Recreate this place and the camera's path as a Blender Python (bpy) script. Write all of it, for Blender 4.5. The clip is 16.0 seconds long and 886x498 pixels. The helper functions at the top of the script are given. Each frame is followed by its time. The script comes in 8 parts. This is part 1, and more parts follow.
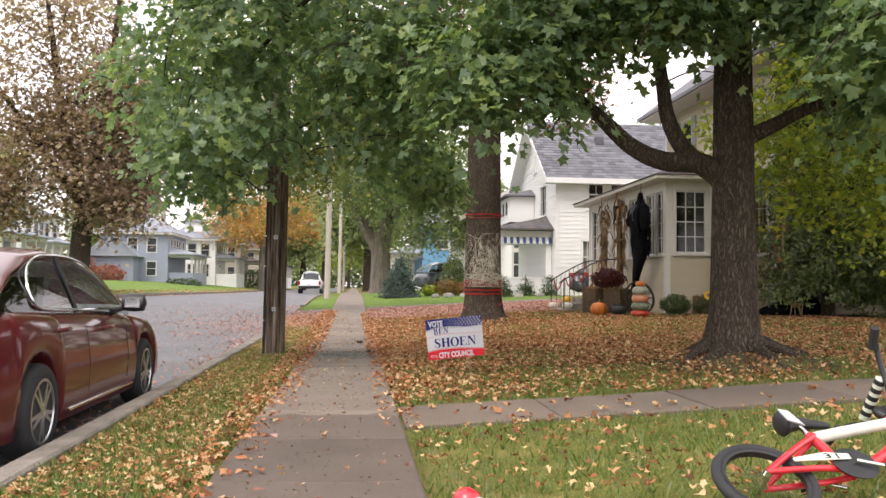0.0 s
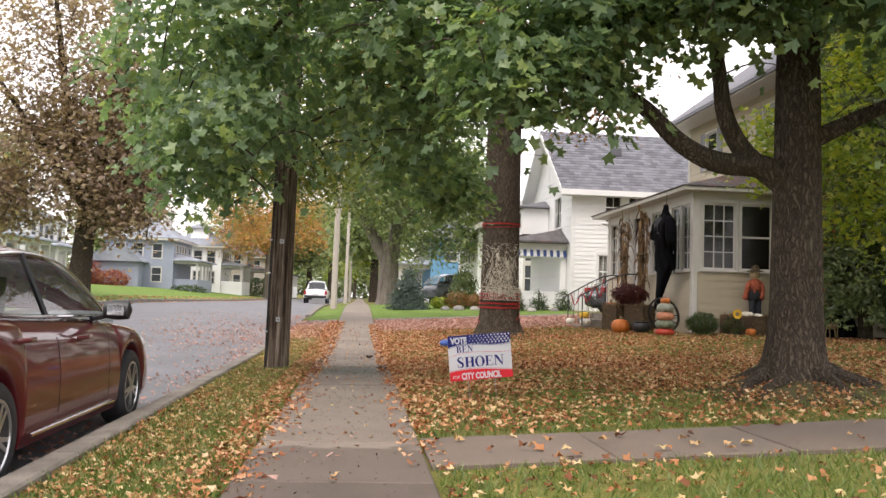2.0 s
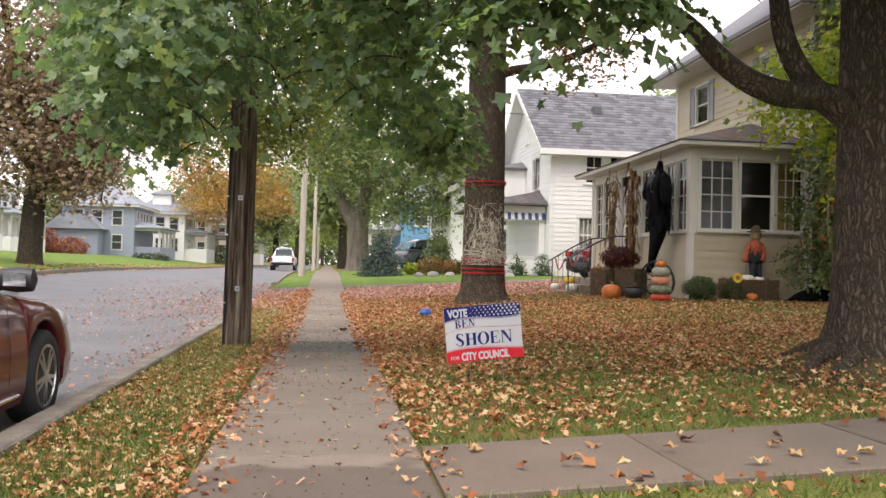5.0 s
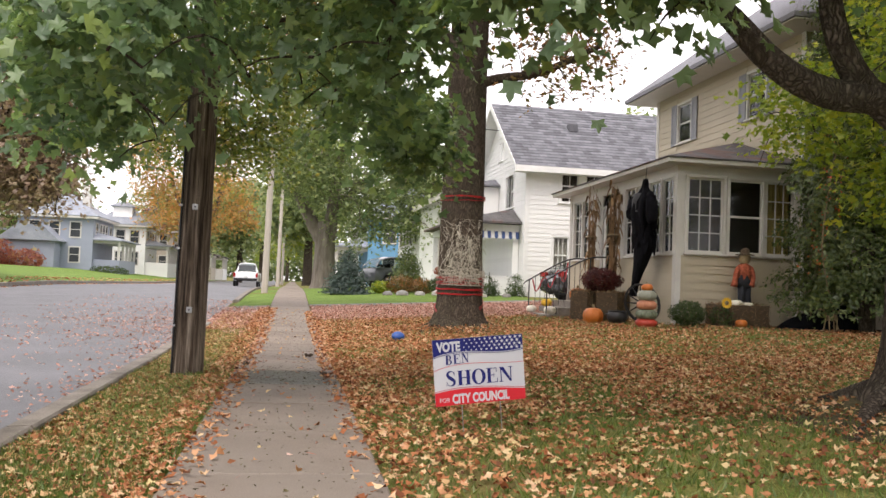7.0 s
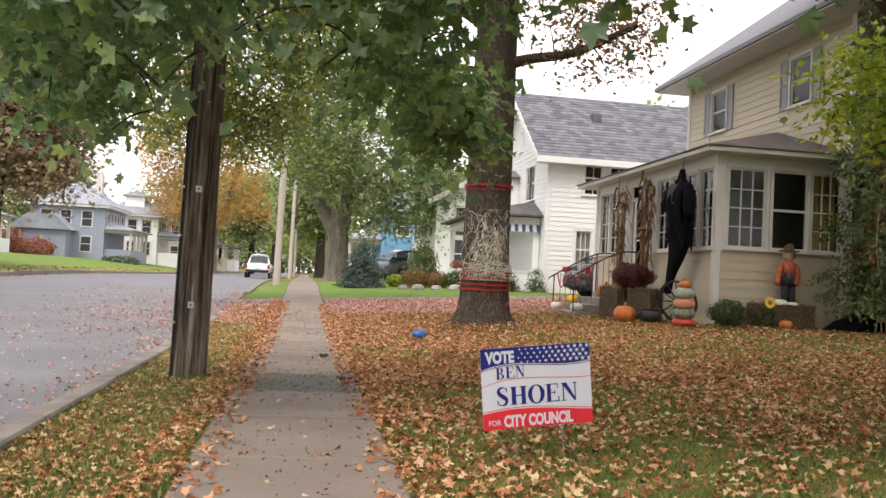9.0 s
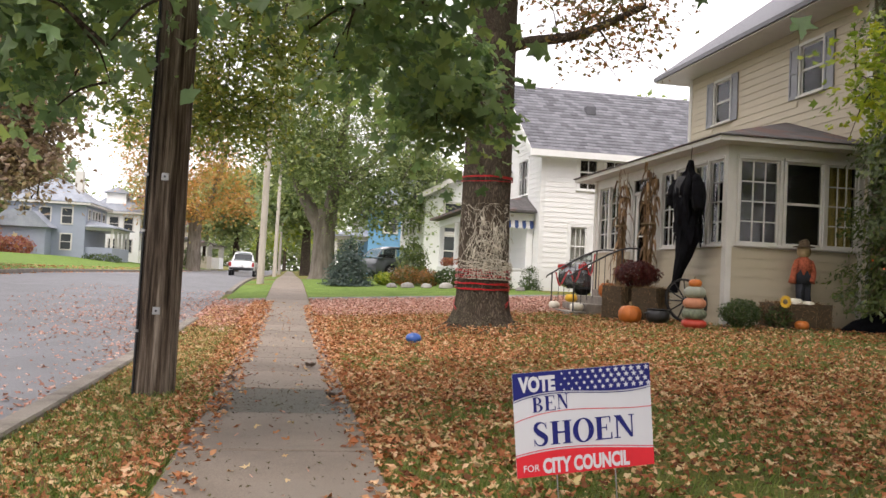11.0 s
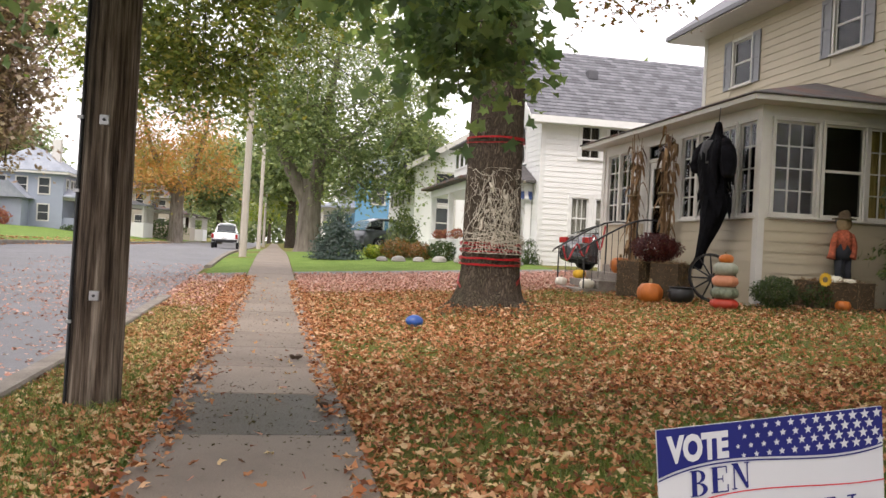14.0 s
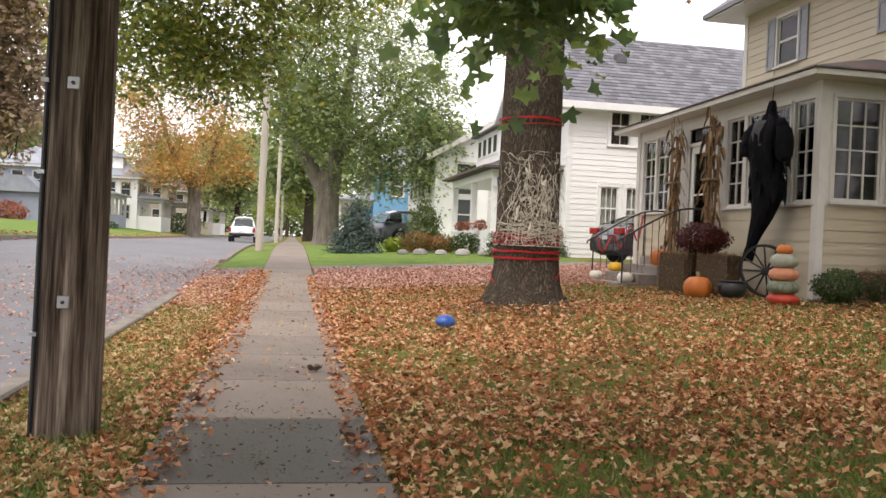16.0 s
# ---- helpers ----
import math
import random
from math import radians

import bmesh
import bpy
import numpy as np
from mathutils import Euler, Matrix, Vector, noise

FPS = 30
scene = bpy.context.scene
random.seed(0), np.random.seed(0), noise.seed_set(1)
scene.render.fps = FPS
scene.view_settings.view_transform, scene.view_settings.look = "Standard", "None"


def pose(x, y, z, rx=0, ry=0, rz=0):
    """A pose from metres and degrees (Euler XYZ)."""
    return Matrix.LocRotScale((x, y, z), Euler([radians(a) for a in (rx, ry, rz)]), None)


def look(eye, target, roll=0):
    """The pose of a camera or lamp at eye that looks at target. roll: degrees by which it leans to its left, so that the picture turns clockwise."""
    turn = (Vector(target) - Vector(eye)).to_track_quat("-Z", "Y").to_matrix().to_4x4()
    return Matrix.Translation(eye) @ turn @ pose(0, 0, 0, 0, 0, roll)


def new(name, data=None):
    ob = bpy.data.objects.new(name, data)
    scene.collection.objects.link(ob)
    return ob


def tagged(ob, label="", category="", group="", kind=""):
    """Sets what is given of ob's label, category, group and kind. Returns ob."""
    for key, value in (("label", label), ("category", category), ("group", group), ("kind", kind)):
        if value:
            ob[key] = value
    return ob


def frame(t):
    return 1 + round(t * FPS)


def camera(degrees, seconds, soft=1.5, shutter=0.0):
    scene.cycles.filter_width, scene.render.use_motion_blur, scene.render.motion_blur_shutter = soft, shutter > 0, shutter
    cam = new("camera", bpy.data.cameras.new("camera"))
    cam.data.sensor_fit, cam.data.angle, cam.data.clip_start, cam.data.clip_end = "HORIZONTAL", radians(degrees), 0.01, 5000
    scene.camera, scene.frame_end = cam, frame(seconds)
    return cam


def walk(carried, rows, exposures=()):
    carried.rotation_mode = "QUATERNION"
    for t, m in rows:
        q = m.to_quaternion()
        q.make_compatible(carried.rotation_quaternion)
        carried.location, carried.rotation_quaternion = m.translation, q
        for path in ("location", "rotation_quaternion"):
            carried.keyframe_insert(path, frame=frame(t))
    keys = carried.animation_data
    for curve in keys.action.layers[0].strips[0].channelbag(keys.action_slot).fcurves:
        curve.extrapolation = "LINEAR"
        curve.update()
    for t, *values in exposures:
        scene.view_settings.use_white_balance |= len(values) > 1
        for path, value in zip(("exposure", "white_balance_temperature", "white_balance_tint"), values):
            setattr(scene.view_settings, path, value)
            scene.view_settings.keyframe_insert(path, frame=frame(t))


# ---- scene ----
cam = camera(55.1, 16.0)
METRES, EYE, TILT, LEAN, TURN = 8.4, 1.0, -0.55, 0.0, -5.9
ROWS = [
    (0.0, 0.0, 0.0, 0.0, -0.03, 3.12, -0.58),
    (0.5, -0.0031, 0.0304, -0.0017, -1.0, 2.28, -1.06),
    (1.0, -0.0079, 0.0609, -0.0027, -0.9, 1.9, -1.13),
    (1.5, -0.0139, 0.0862, 0.0024, 0.19, 2.26, -1.53),
    (2.0, -0.0223, 0.1193, 0.0003, 0.32, 3.95, -1.82),
    (2.5, -0.0294, 0.1469, 0.0022, -1.15, 4.29, -1.93),
    (3.0, -0.0334, 0.1758, -0.0033, -2.8, 2.37, -1.6),
    (3.5, -0.0357, 0.2054, 0.0004, -1.9, 1.64, -1.43),
    (4.0, -0.0412, 0.2362, -0.0012, -1.64, 1.66, -1.44),
    (6.5, -0.0586, 0.4016, -0.0003, -3.04, 2.52, -1.61),
    (7.0, -0.0627, 0.4312, 0.0041, -4.18, 3.02, -2.18),
    (7.5, -0.065, 0.462, -0.0002, -5.15, 2.95, -2.14),
    (8.0, -0.0665, 0.4913, 0.0051, -3.95, 2.36, -2.37),
    (8.5, -0.0717, 0.52, 0.003, -3.24, 2.13, -2.52),
    (9.0, -0.079, 0.5543, 0.0059, -3.42, 2.56, -2.86),
    (11.5, -0.0905, 0.7039, 0.0102, -5.17, 2.24, -2.41),
    (12.0, -0.0904, 0.735, 0.006, -7.53, 0.44, -2.84),
    (12.5, -0.0902, 0.7649, 0.0093, -7.03, -0.65, -2.45),
    (13.0, -0.0951, 0.794, 0.0112, -5.47, -0.72, -2.83),
    (13.5, -0.1005, 0.8296, 0.0095, -4.91, 0.17, -2.75),
    (14.0, -0.1046, 0.8608, 0.0123, -5.35, 0.61, -2.86),
    (14.5, -0.1076, 0.8919, 0.0082, -6.01, 0.8, -2.51),
    (15.0, -0.1087, 0.9211, 0.0137, -4.61, 0.08, -2.36),
    (15.5, -0.1099, 0.9533, 0.01, -4.07, 0.02, -2.38),
    (16.0, -0.1141, 0.9866, 0.0126, -4.16, 0.04, -2.47),
]
walk(cam, [(t, pose(0, 0, EYE, TILT, LEAN, TURN) @ pose(METRES * x, METRES * y, METRES * z, 90 + pitch, roll, yaw)) for t, x, y, z, yaw, pitch, roll in ROWS])

# ---- world, sun, exposure ----
world = bpy.data.worlds.new("overcast_sky")
scene.world = world
world.use_nodes = True
wn = world.node_tree.nodes
wl = world.node_tree.links
bg = wn["Background"]
sky = wn.new("ShaderNodeTexSky")
sky.sky_type = "NISHITA"
sky.sun_disc = False
sky.sun_elevation = radians(57)
sky.sun_rotation = radians(200)
sky.dust_density = 4.0
cloud = wn.new("ShaderNodeMixRGB")
cloud.inputs["Fac"].default_value = 0.86
cloud.inputs["Color2"].default_value = (10.2, 9.6, 9.8, 1)
wl.new(sky.outputs["Color"], cloud.inputs["Color1"])
wl.new(cloud.outputs["Color"], bg.inputs["Color"])
bg.inputs["Strength"].default_value = 0.135
sun_data = bpy.data.lights.new("sun", "SUN")
sun_data.energy = 1.4
sun_data.angle = radians(25)
sun_data.color = (1.0, 0.92, 0.85)
sun = new("sun", sun_data)
sun.matrix_world = look((-9, -4, 26), (0, 10, 0))
scene.view_settings.exposure = 0.7


# ---- materials ----
def shader(name, ramp, scale=4.0, detail=6.0, rough=0.8, bump=0.0, bump_scale=None, metallic=0.0, grain=0.0, grain_scale=90.0,
           stretch=(1, 1, 1), rand="", rand_amount=0.0, blotch=0.0, blotch_scale=0.5, blotch_colour=(0.05, 0.04, 0.03), spec=0.5, coat=0.0, subsurface=0.0, space="Object"):
    """A procedural surface: a colour ramp over noise, fine grain, blotches, bump, and variation by piece."""
    m = bpy.data.materials.new(name)
    m.use_nodes = True
    n, l = m.node_tree.nodes, m.node_tree.links
    p = n["Principled BSDF"]
    tc = n.new("ShaderNodeTexCoord")
    mp = n.new("ShaderNodeMapping")
    mp.inputs["Scale"].default_value = stretch
    if space == "World":
        geo = n.new("ShaderNodeNewGeometry")
        l.new(geo.outputs["Position"], mp.inputs["Vector"])
    else:
        l.new(tc.outputs["Object"], mp.inputs["Vector"])
    nz = n.new("ShaderNodeTexNoise")
    nz.inputs["Scale"].default_value, nz.inputs["Detail"].default_value, nz.inputs["Roughness"].default_value = scale, detail, 0.62
    l.new(mp.outputs["Vector"], nz.inputs["Vector"])
    cr = n.new("ShaderNodeValToRGB")
    el = cr.color_ramp.elements
    while len(el) < len(ramp):
        el.new(0.5)
    for e, (at, c) in zip(el, ramp):
        e.position, e.color = at, (*c, 1)
    source = nz.outputs["Fac"]
    if rand:
        if rand == "island":
            r = n.new("ShaderNodeNewGeometry").outputs["Random Per Island"]
        else:
            r = n.new("ShaderNodeObjectInfo").outputs["Random"]
        mx = n.new("ShaderNodeMix")
        mx.inputs["Factor"].default_value = rand_amount
        l.new(source, mx.inputs["A"])
        l.new(r, mx.inputs["B"])
        source = mx.outputs["Result"]
    l.new(source, cr.inputs["Fac"])
    colour = cr.outputs["Color"]
    if grain:
        g = n.new("ShaderNodeTexNoise")
        g.inputs["Scale"].default_value, g.inputs["Detail"].default_value = grain_scale, 3
        l.new(mp.outputs["Vector"], g.inputs["Vector"])
        mr = n.new("ShaderNodeMapRange")
        mr.inputs["From Min"].default_value, mr.inputs["From Max"].default_value = 0.3, 0.7
        mr.inputs["To Min"].default_value, mr.inputs["To Max"].default_value = 1 - grain, 1 + grain
        l.new(g.outputs["Fac"], mr.inputs["Value"])
        mul = n.new("ShaderNodeVectorMath")
        mul.operation = "SCALE"
        l.new(colour, mul.inputs["Vector"])
        l.new(mr.outputs["Result"], mul.inputs["Scale"])
        colour = mul.outputs["Vector"]
    if blotch:
        b = n.new("ShaderNodeTexNoise")
        b.inputs["Scale"].default_value, b.inputs["Detail"].default_value = blotch_scale, 5
        l.new(mp.outputs["Vector"], b.inputs["Vector"])
        br = n.new("ShaderNodeMapRange")
        br.inputs["From Min"].default_value, br.inputs["From Max"].default_value = 0.48, 0.62
        br.inputs["To Max"].default_value = blotch
        l.new(b.outputs["Fac"], br.inputs["Value"])
        bx = n.new("ShaderNodeMixRGB")
        bx.inputs["Color2"].default_value = (*blotch_colour, 1)
        l.new(br.outputs["Result"], bx.inputs["Fac"])
        l.new(colour, bx.inputs["Color1"])
        colour = bx.outputs["Color"]
    l.new(colour, p.inputs["Base Color"])
    p.inputs["Roughness"].default_value = rough
    p.inputs["Metallic"].default_value = metallic
    p.inputs["Specular IOR Level"].default_value = spec
    p.inputs["Coat Weight"].default_value = coat
    p.inputs["Coat Roughness"].default_value = 0.04
    if bump:
        bn = n.new("ShaderNodeTexNoise")
        bn.inputs["Scale"].default_value, bn.inputs["Detail"].default_value = bump_scale or scale * 4, 6
        l.new(mp.outputs["Vector"], bn.inputs["Vector"])
        bp = n.new("ShaderNodeBump")
        bp.inputs["Strength"].default_value, bp.inputs["Distance"].default_value = bump, 0.02
        l.new(bn.outputs["Fac"], bp.inputs["Height"])
        l.new(bp.outputs["Normal"], p.inputs["Normal"])
    if subsurface:
        tr = n.new("ShaderNodeBsdfTranslucent")
        glow = n.new("ShaderNodeVectorMath")
        glow.operation = "MULTIPLY"
        glow.inputs[1].default_value = (1.2, 1.25, 0.8)
        l.new(colour, glow.inputs[0])
        l.new(glow.outputs["Vector"], tr.inputs["Color"])
        ms = n.new("ShaderNodeMixShader")
        ms.inputs["Fac"].default_value = subsurface
        l.new(p.outputs["BSDF"], ms.inputs[1])
        l.new(tr.outputs["BSDF"], ms.inputs[2])
        l.new(ms.outputs["Shader"], n["Material Output"].inputs["Surface"])
    return m


def glass(name, tint=(0.6, 0.65, 0.66), rough=0.02, clear=0.55):
    """A thin pane: part clear, part mirror by Fresnel."""
    m = bpy.data.materials.new(name)
    m.use_nodes = True
    n, l = m.node_tree.nodes, m.node_tree.links
    n.remove(n["Principled BSDF"])
    t = n.new("ShaderNodeBsdfTransparent")
    t.inputs["Color"].default_value = (*tint, 1)
    g = n.new("ShaderNodeBsdfGlossy")
    g.inputs["Roughness"].default_value = rough
    f = n.new("ShaderNodeFresnel")
    f.inputs["IOR"].default_value = 1.38
    ms = n.new("ShaderNodeMixShader")
    l.new(f.outputs["Fac"], ms.inputs["Fac"])
    l.new(t.outputs["BSDF"], ms.inputs[1])
    l.new(g.outputs["BSDF"], ms.inputs[2])
    l.new(ms.outputs["Shader"], n["Material Output"].inputs["Surface"])
    return m


def plain(name, c, rough=0.6, metallic=0.0, coat=0.0, var=0.12, scale=9.0, bump=0.0, rand="", rand_amount=0.0, **more):
    lo = tuple(max(0.0, v * (1 - var)) for v in c)
    hi = tuple(min(1.0, v * (1 + var)) for v in c)
    return shader(name, [(0.3, lo), (0.7, hi)], scale=scale, rough=rough, metallic=metallic, coat=coat, bump=bump, rand=rand, rand_amount=rand_amount, **more)


M_LAWN = shader("lawn_turf", [(0.3, (0.085, 0.1, 0.026)), (0.5, (0.15, 0.155, 0.042)), (0.7, (0.23, 0.185, 0.07))], scale=2.2, detail=9, rough=0.95, bump=0.8, bump_scale=60, grain=0.5, grain_scale=70, blotch=0.6, blotch_scale=0.35, blotch_colour=(0.16, 0.115, 0.055), space="World", spec=0.1)
M_GREEN = shader("fresh_lawn", [(0.3, (0.10, 0.16, 0.035)), (0.7, (0.17, 0.24, 0.06))], scale=1.5, rough=0.95, bump=0.6, bump_scale=50, grain=0.35, grain_scale=60, space="World", spec=0.1)
M_ASPHALT = shader("worn_asphalt", [(0.3, (0.115, 0.115, 0.125)), (0.7, (0.175, 0.175, 0.19))], scale=0.8, detail=9, rough=0.62, bump=0.35, bump_scale=150, grain=0.25, grain_scale=160, blotch=0.35, blotch_scale=0.25, blotch_colour=(0.12, 0.12, 0.13), space="World")
M_DRIVE = shader("drive_asphalt", [(0.3, (0.13, 0.125, 0.125)), (0.7, (0.21, 0.2, 0.2))], scale=1.2, rough=0.85, bump=0.4, bump_scale=120, grain=0.3, grain_scale=150, space="World")
M_CONC = shader("worn_concrete", [(0.25, (0.155, 0.125, 0.102)), (0.75, (0.27, 0.22, 0.18))], scale=1.6, detail=10, rough=0.8, bump=0.3, bump_scale=140, grain=0.28, grain_scale=180, blotch=0.5, blotch_scale=0.8, blotch_colour=(0.2, 0.172, 0.146), space="World", rand="object", rand_amount=0.25)
def stain(material, edge, soft, spread, dark):
    """Damp ground up to a ragged edge across the walk."""
    n, l = material.node_tree.nodes, material.node_tree.links
    p = n["Principled BSDF"]
    old = p.inputs["Base Color"].links[0].from_socket
    geo = n.new("ShaderNodeNewGeometry")
    sep = n.new("ShaderNodeSeparateXYZ")
    l.new(geo.outputs["Position"], sep.inputs["Vector"])
    nz = n.new("ShaderNodeTexNoise")
    nz.inputs["Scale"].default_value, nz.inputs["Detail"].default_value = 1.8, 4
    l.new(geo.outputs["Position"], nz.inputs["Vector"])
    ma = n.new("ShaderNodeMath")
    ma.operation = "MULTIPLY_ADD"
    ma.inputs[1].default_value = spread
    l.new(nz.outputs["Fac"], ma.inputs[0])
    l.new(sep.outputs["Y"], ma.inputs[2])
    mr = n.new("ShaderNodeMapRange")
    mr.inputs["From Min"].default_value, mr.inputs["From Max"].default_value = edge + spread / 2, edge + spread / 2 + soft
    mr.inputs["To Min"].default_value, mr.inputs["To Max"].default_value = 1.0, 0.0
    l.new(ma.outputs["Value"], mr.inputs["Value"])
    mx = n.new("ShaderNodeMixRGB")
    mx.blend_type = "MULTIPLY"
    mx.inputs["Color2"].default_value = (*dark, 1)
    l.new(mr.outputs["Result"], mx.inputs["Fac"])
    l.new(old, mx.inputs["Color1"])
    l.new(mx.outputs["Color"], p.inputs["Base Color"])


stain(M_CONC, 6.55, 0.12, 1.3, (0.58, 0.55, 0.54))
M_PATH = shader("brown_worn_concrete", [(0.25, (0.115, 0.086, 0.067)), (0.75, (0.2, 0.155, 0.122))], scale=2.2, detail=10, rough=0.85, bump=0.35, bump_scale=120, grain=0.3, grain_scale=160, blotch=0.5, blotch_scale=1.1, blotch_colour=(0.1, 0.085, 0.07), space="World", rand="object", rand_amount=0.25)
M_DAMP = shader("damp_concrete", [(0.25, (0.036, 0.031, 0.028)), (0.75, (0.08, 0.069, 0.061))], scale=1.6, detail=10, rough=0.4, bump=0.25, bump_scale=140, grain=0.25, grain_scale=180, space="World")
M_KERB = shader("kerb_concrete", [(0.3, (0.15, 0.128, 0.108)), (0.7, (0.29, 0.255, 0.22))], scale=3, detail=9, rough=0.9, bump=0.5, bump_scale=70, grain=0.3, grain_scale=120, space="World")
def bark(name, dark, mid, light, scale, moss=0.0):
    """Ridged bark: upright plates parted by dark furrows, with lichen-grey variation."""
    m = shader(name, [(0.3, mid), (0.5, tuple((a + b) / 2 for a, b in zip(mid, light))), (0.72, light)], scale=7, detail=9, rough=0.95, spec=0.1, stretch=(1, 1, 0.3), grain=0.18, grain_scale=50, blotch=moss, blotch_scale=2.2, blotch_colour=(0.085, 0.095, 0.05))
    n, l = m.node_tree.nodes, m.node_tree.links
    p = n["Principled BSDF"]
    old = p.inputs["Base Color"].links[0].from_socket
    tc = n.new("ShaderNodeTexCoord")
    wob = n.new("ShaderNodeTexNoise")
    wob.inputs["Scale"].default_value, wob.inputs["Detail"].default_value = 5.0, 7
    l.new(tc.outputs["Object"], wob.inputs["Vector"])
    mix = n.new("ShaderNodeVectorMath")
    mix.operation = "MULTIPLY_ADD"
    mix.inputs[1].default_value = (0.2, 0.2, 0.5)
    l.new(wob.outputs["Color"], mix.inputs[0])
    l.new(tc.outputs["Object"], mix.inputs[2])
    mp = n.new("ShaderNodeMapping")
    mp.inputs["Scale"].default_value = (1, 1, 0.13)
    l.new(mix.outputs["Vector"], mp.inputs["Vector"])
    vo = n.new("ShaderNodeTexVoronoi")
    vo.feature = "DISTANCE_TO_EDGE"
    vo.inputs["Scale"].default_value = scale
    l.new(mp.outputs["Vector"], vo.inputs["Vector"])
    mr = n.new("ShaderNodeMapRange")
    mr.inputs["From Min"].default_value, mr.inputs["From Max"].default_value = -0.06, 0.3
    l.new(vo.outputs["Distance"], mr.inputs["Value"])
    mx = n.new("ShaderNodeMixRGB")
    mx.inputs["Color1"].default_value = (*dark, 1)
    l.new(mr.outputs["Result"], mx.inputs["Fac"])
    l.new(old, mx.inputs["Color2"])
    l.new(mx.outputs["Color"], p.inputs["Base Color"])
    add = n.new("ShaderNodeMath")
    add.operation = "MULTIPLY_ADD"
    add.inputs[1].default_value = 0.35
    l.new(wob.outputs["Fac"], add.inputs[0])
    l.new(mr.outputs["Result"], add.inputs[2])
    bp = n.new("ShaderNodeBump")
    bp.inputs["Strength"].default_value, bp.inputs["Distance"].default_value = 0.9, 0.03
    l.new(add.outputs["Value"], bp.inputs["Height"])
    l.new(bp.outputs["Normal"], p.inputs["Normal"])
    return m


M_BARK = bark("maple_bark", (0.034, 0.026, 0.02), (0.092, 0.072, 0.056), (0.16, 0.13, 0.103), 30, 0.25)
M_OAKBARK = bark("furrowed_bark", (0.035, 0.027, 0.021), (0.085, 0.066, 0.05), (0.175, 0.14, 0.108), 30, 0.35)
M_PALEBARK = shader("pale_bark", [(0.3, (0.12, 0.1, 0.085)), (0.7, (0.32, 0.28, 0.24))], scale=5, detail=9, rough=0.95, bump=1.0, bump_scale=14, stretch=(1, 1, 0.2), spec=0.1)
M_POLE = shader("weathered_pole_wood", [(0.36, (0.02, 0.014, 0.01)), (0.46, (0.08, 0.058, 0.042)), (0.56, (0.15, 0.118, 0.09)), (0.7, (0.29, 0.24, 0.19))], scale=22, detail=10, rough=0.9, bump=1.0, bump_scale=60, stretch=(1, 1, 0.045), grain=0.35, grain_scale=120, spec=0.15)
M_WHITETRIM = plain("bright_white_trim", (0.78, 0.78, 0.77), rough=0.45, var=0.04, scale=4)
M_PALEPOLE = shader("pale_pole_wood", [(0.3, (0.36, 0.32, 0.27)), (0.7, (0.55, 0.5, 0.44))], scale=6, rough=0.9, bump=0.4, stretch=(1, 1, 0.06))
LEAF = dict(rough=0.36, spec=0.6, rand="island", rand_amount=0.72, subsurface=0.5, space="World")
M_LEAF = shader("maple_leaf_green", [(0.1, (0.1, 0.165, 0.085)), (0.45, (0.175, 0.262, 0.13)), (0.72, (0.25, 0.34, 0.15)), (0.88, (0.33, 0.4, 0.13)), (0.98, (0.46, 0.33, 0.08))], scale=0.6, **LEAF)
M_LEAFM = shader("oak_leaf_green_yellow", [(0.1, (0.1, 0.14, 0.035)), (0.5, (0.2, 0.25, 0.06)), (0.8, (0.33, 0.32, 0.07)), (0.96, (0.5, 0.32, 0.07))], scale=0.4, **LEAF)
M_LEAFY = shader("maple_leaf_yellowing", [(0.1, (0.13, 0.2, 0.03)), (0.5, (0.27, 0.34, 0.045)), (0.85, (0.42, 0.42, 0.05)), (0.98, (0.5, 0.28, 0.04))], scale=0.6, **LEAF)
M_LEAFP = shader("purple_leaf", [(0.1, (0.19, 0.125, 0.1)), (0.5, (0.33, 0.235, 0.18)), (0.8, (0.38, 0.31, 0.19)), (0.95, (0.5, 0.34, 0.2))], scale=0.3, **LEAF)
M_LEAFO = shader("orange_leaf", [(0.1, (0.24, 0.26, 0.09)), (0.35, (0.42, 0.34, 0.11)), (0.6, (0.55, 0.31, 0.12)), (0.85, (0.6, 0.27, 0.1))], scale=0.22, **LEAF)
M_LEAFR = shader("russet_leaf", [(0.1, (0.09, 0.1, 0.03)), (0.45, (0.17, 0.12, 0.04)), (0.7, (0.28, 0.12, 0.05)), (0.93, (0.4, 0.2, 0.05))], scale=0.4, **LEAF)
M_LEAFD = shader("far_leaf_green", [(0.1, (0.12, 0.165, 0.08)), (0.5, (0.22, 0.28, 0.125)), (0.85, (0.36, 0.39, 0.18))], scale=0.2, **LEAF)
M_CEDAR = shader("cedar_green", [(0.1, (0.045, 0.07, 0.022)), (0.5, (0.1, 0.14, 0.045)), (0.85, (0.18, 0.21, 0.065)), (0.98, (0.26, 0.2, 0.07))], scale=0.8, **LEAF)
M_SPRUCE = shader("blue_spruce_green", [(0.1, (0.03, 0.055, 0.05)), (0.6, (0.075, 0.11, 0.1)), (0.9, (0.12, 0.16, 0.14))], scale=0.8, **LEAF)
M_SHRUB = shader("shrub_green", [(0.1, (0.025, 0.045, 0.015)), (0.6, (0.06, 0.1, 0.03)), (0.9, (0.11, 0.14, 0.04))], scale=0.8, **LEAF)
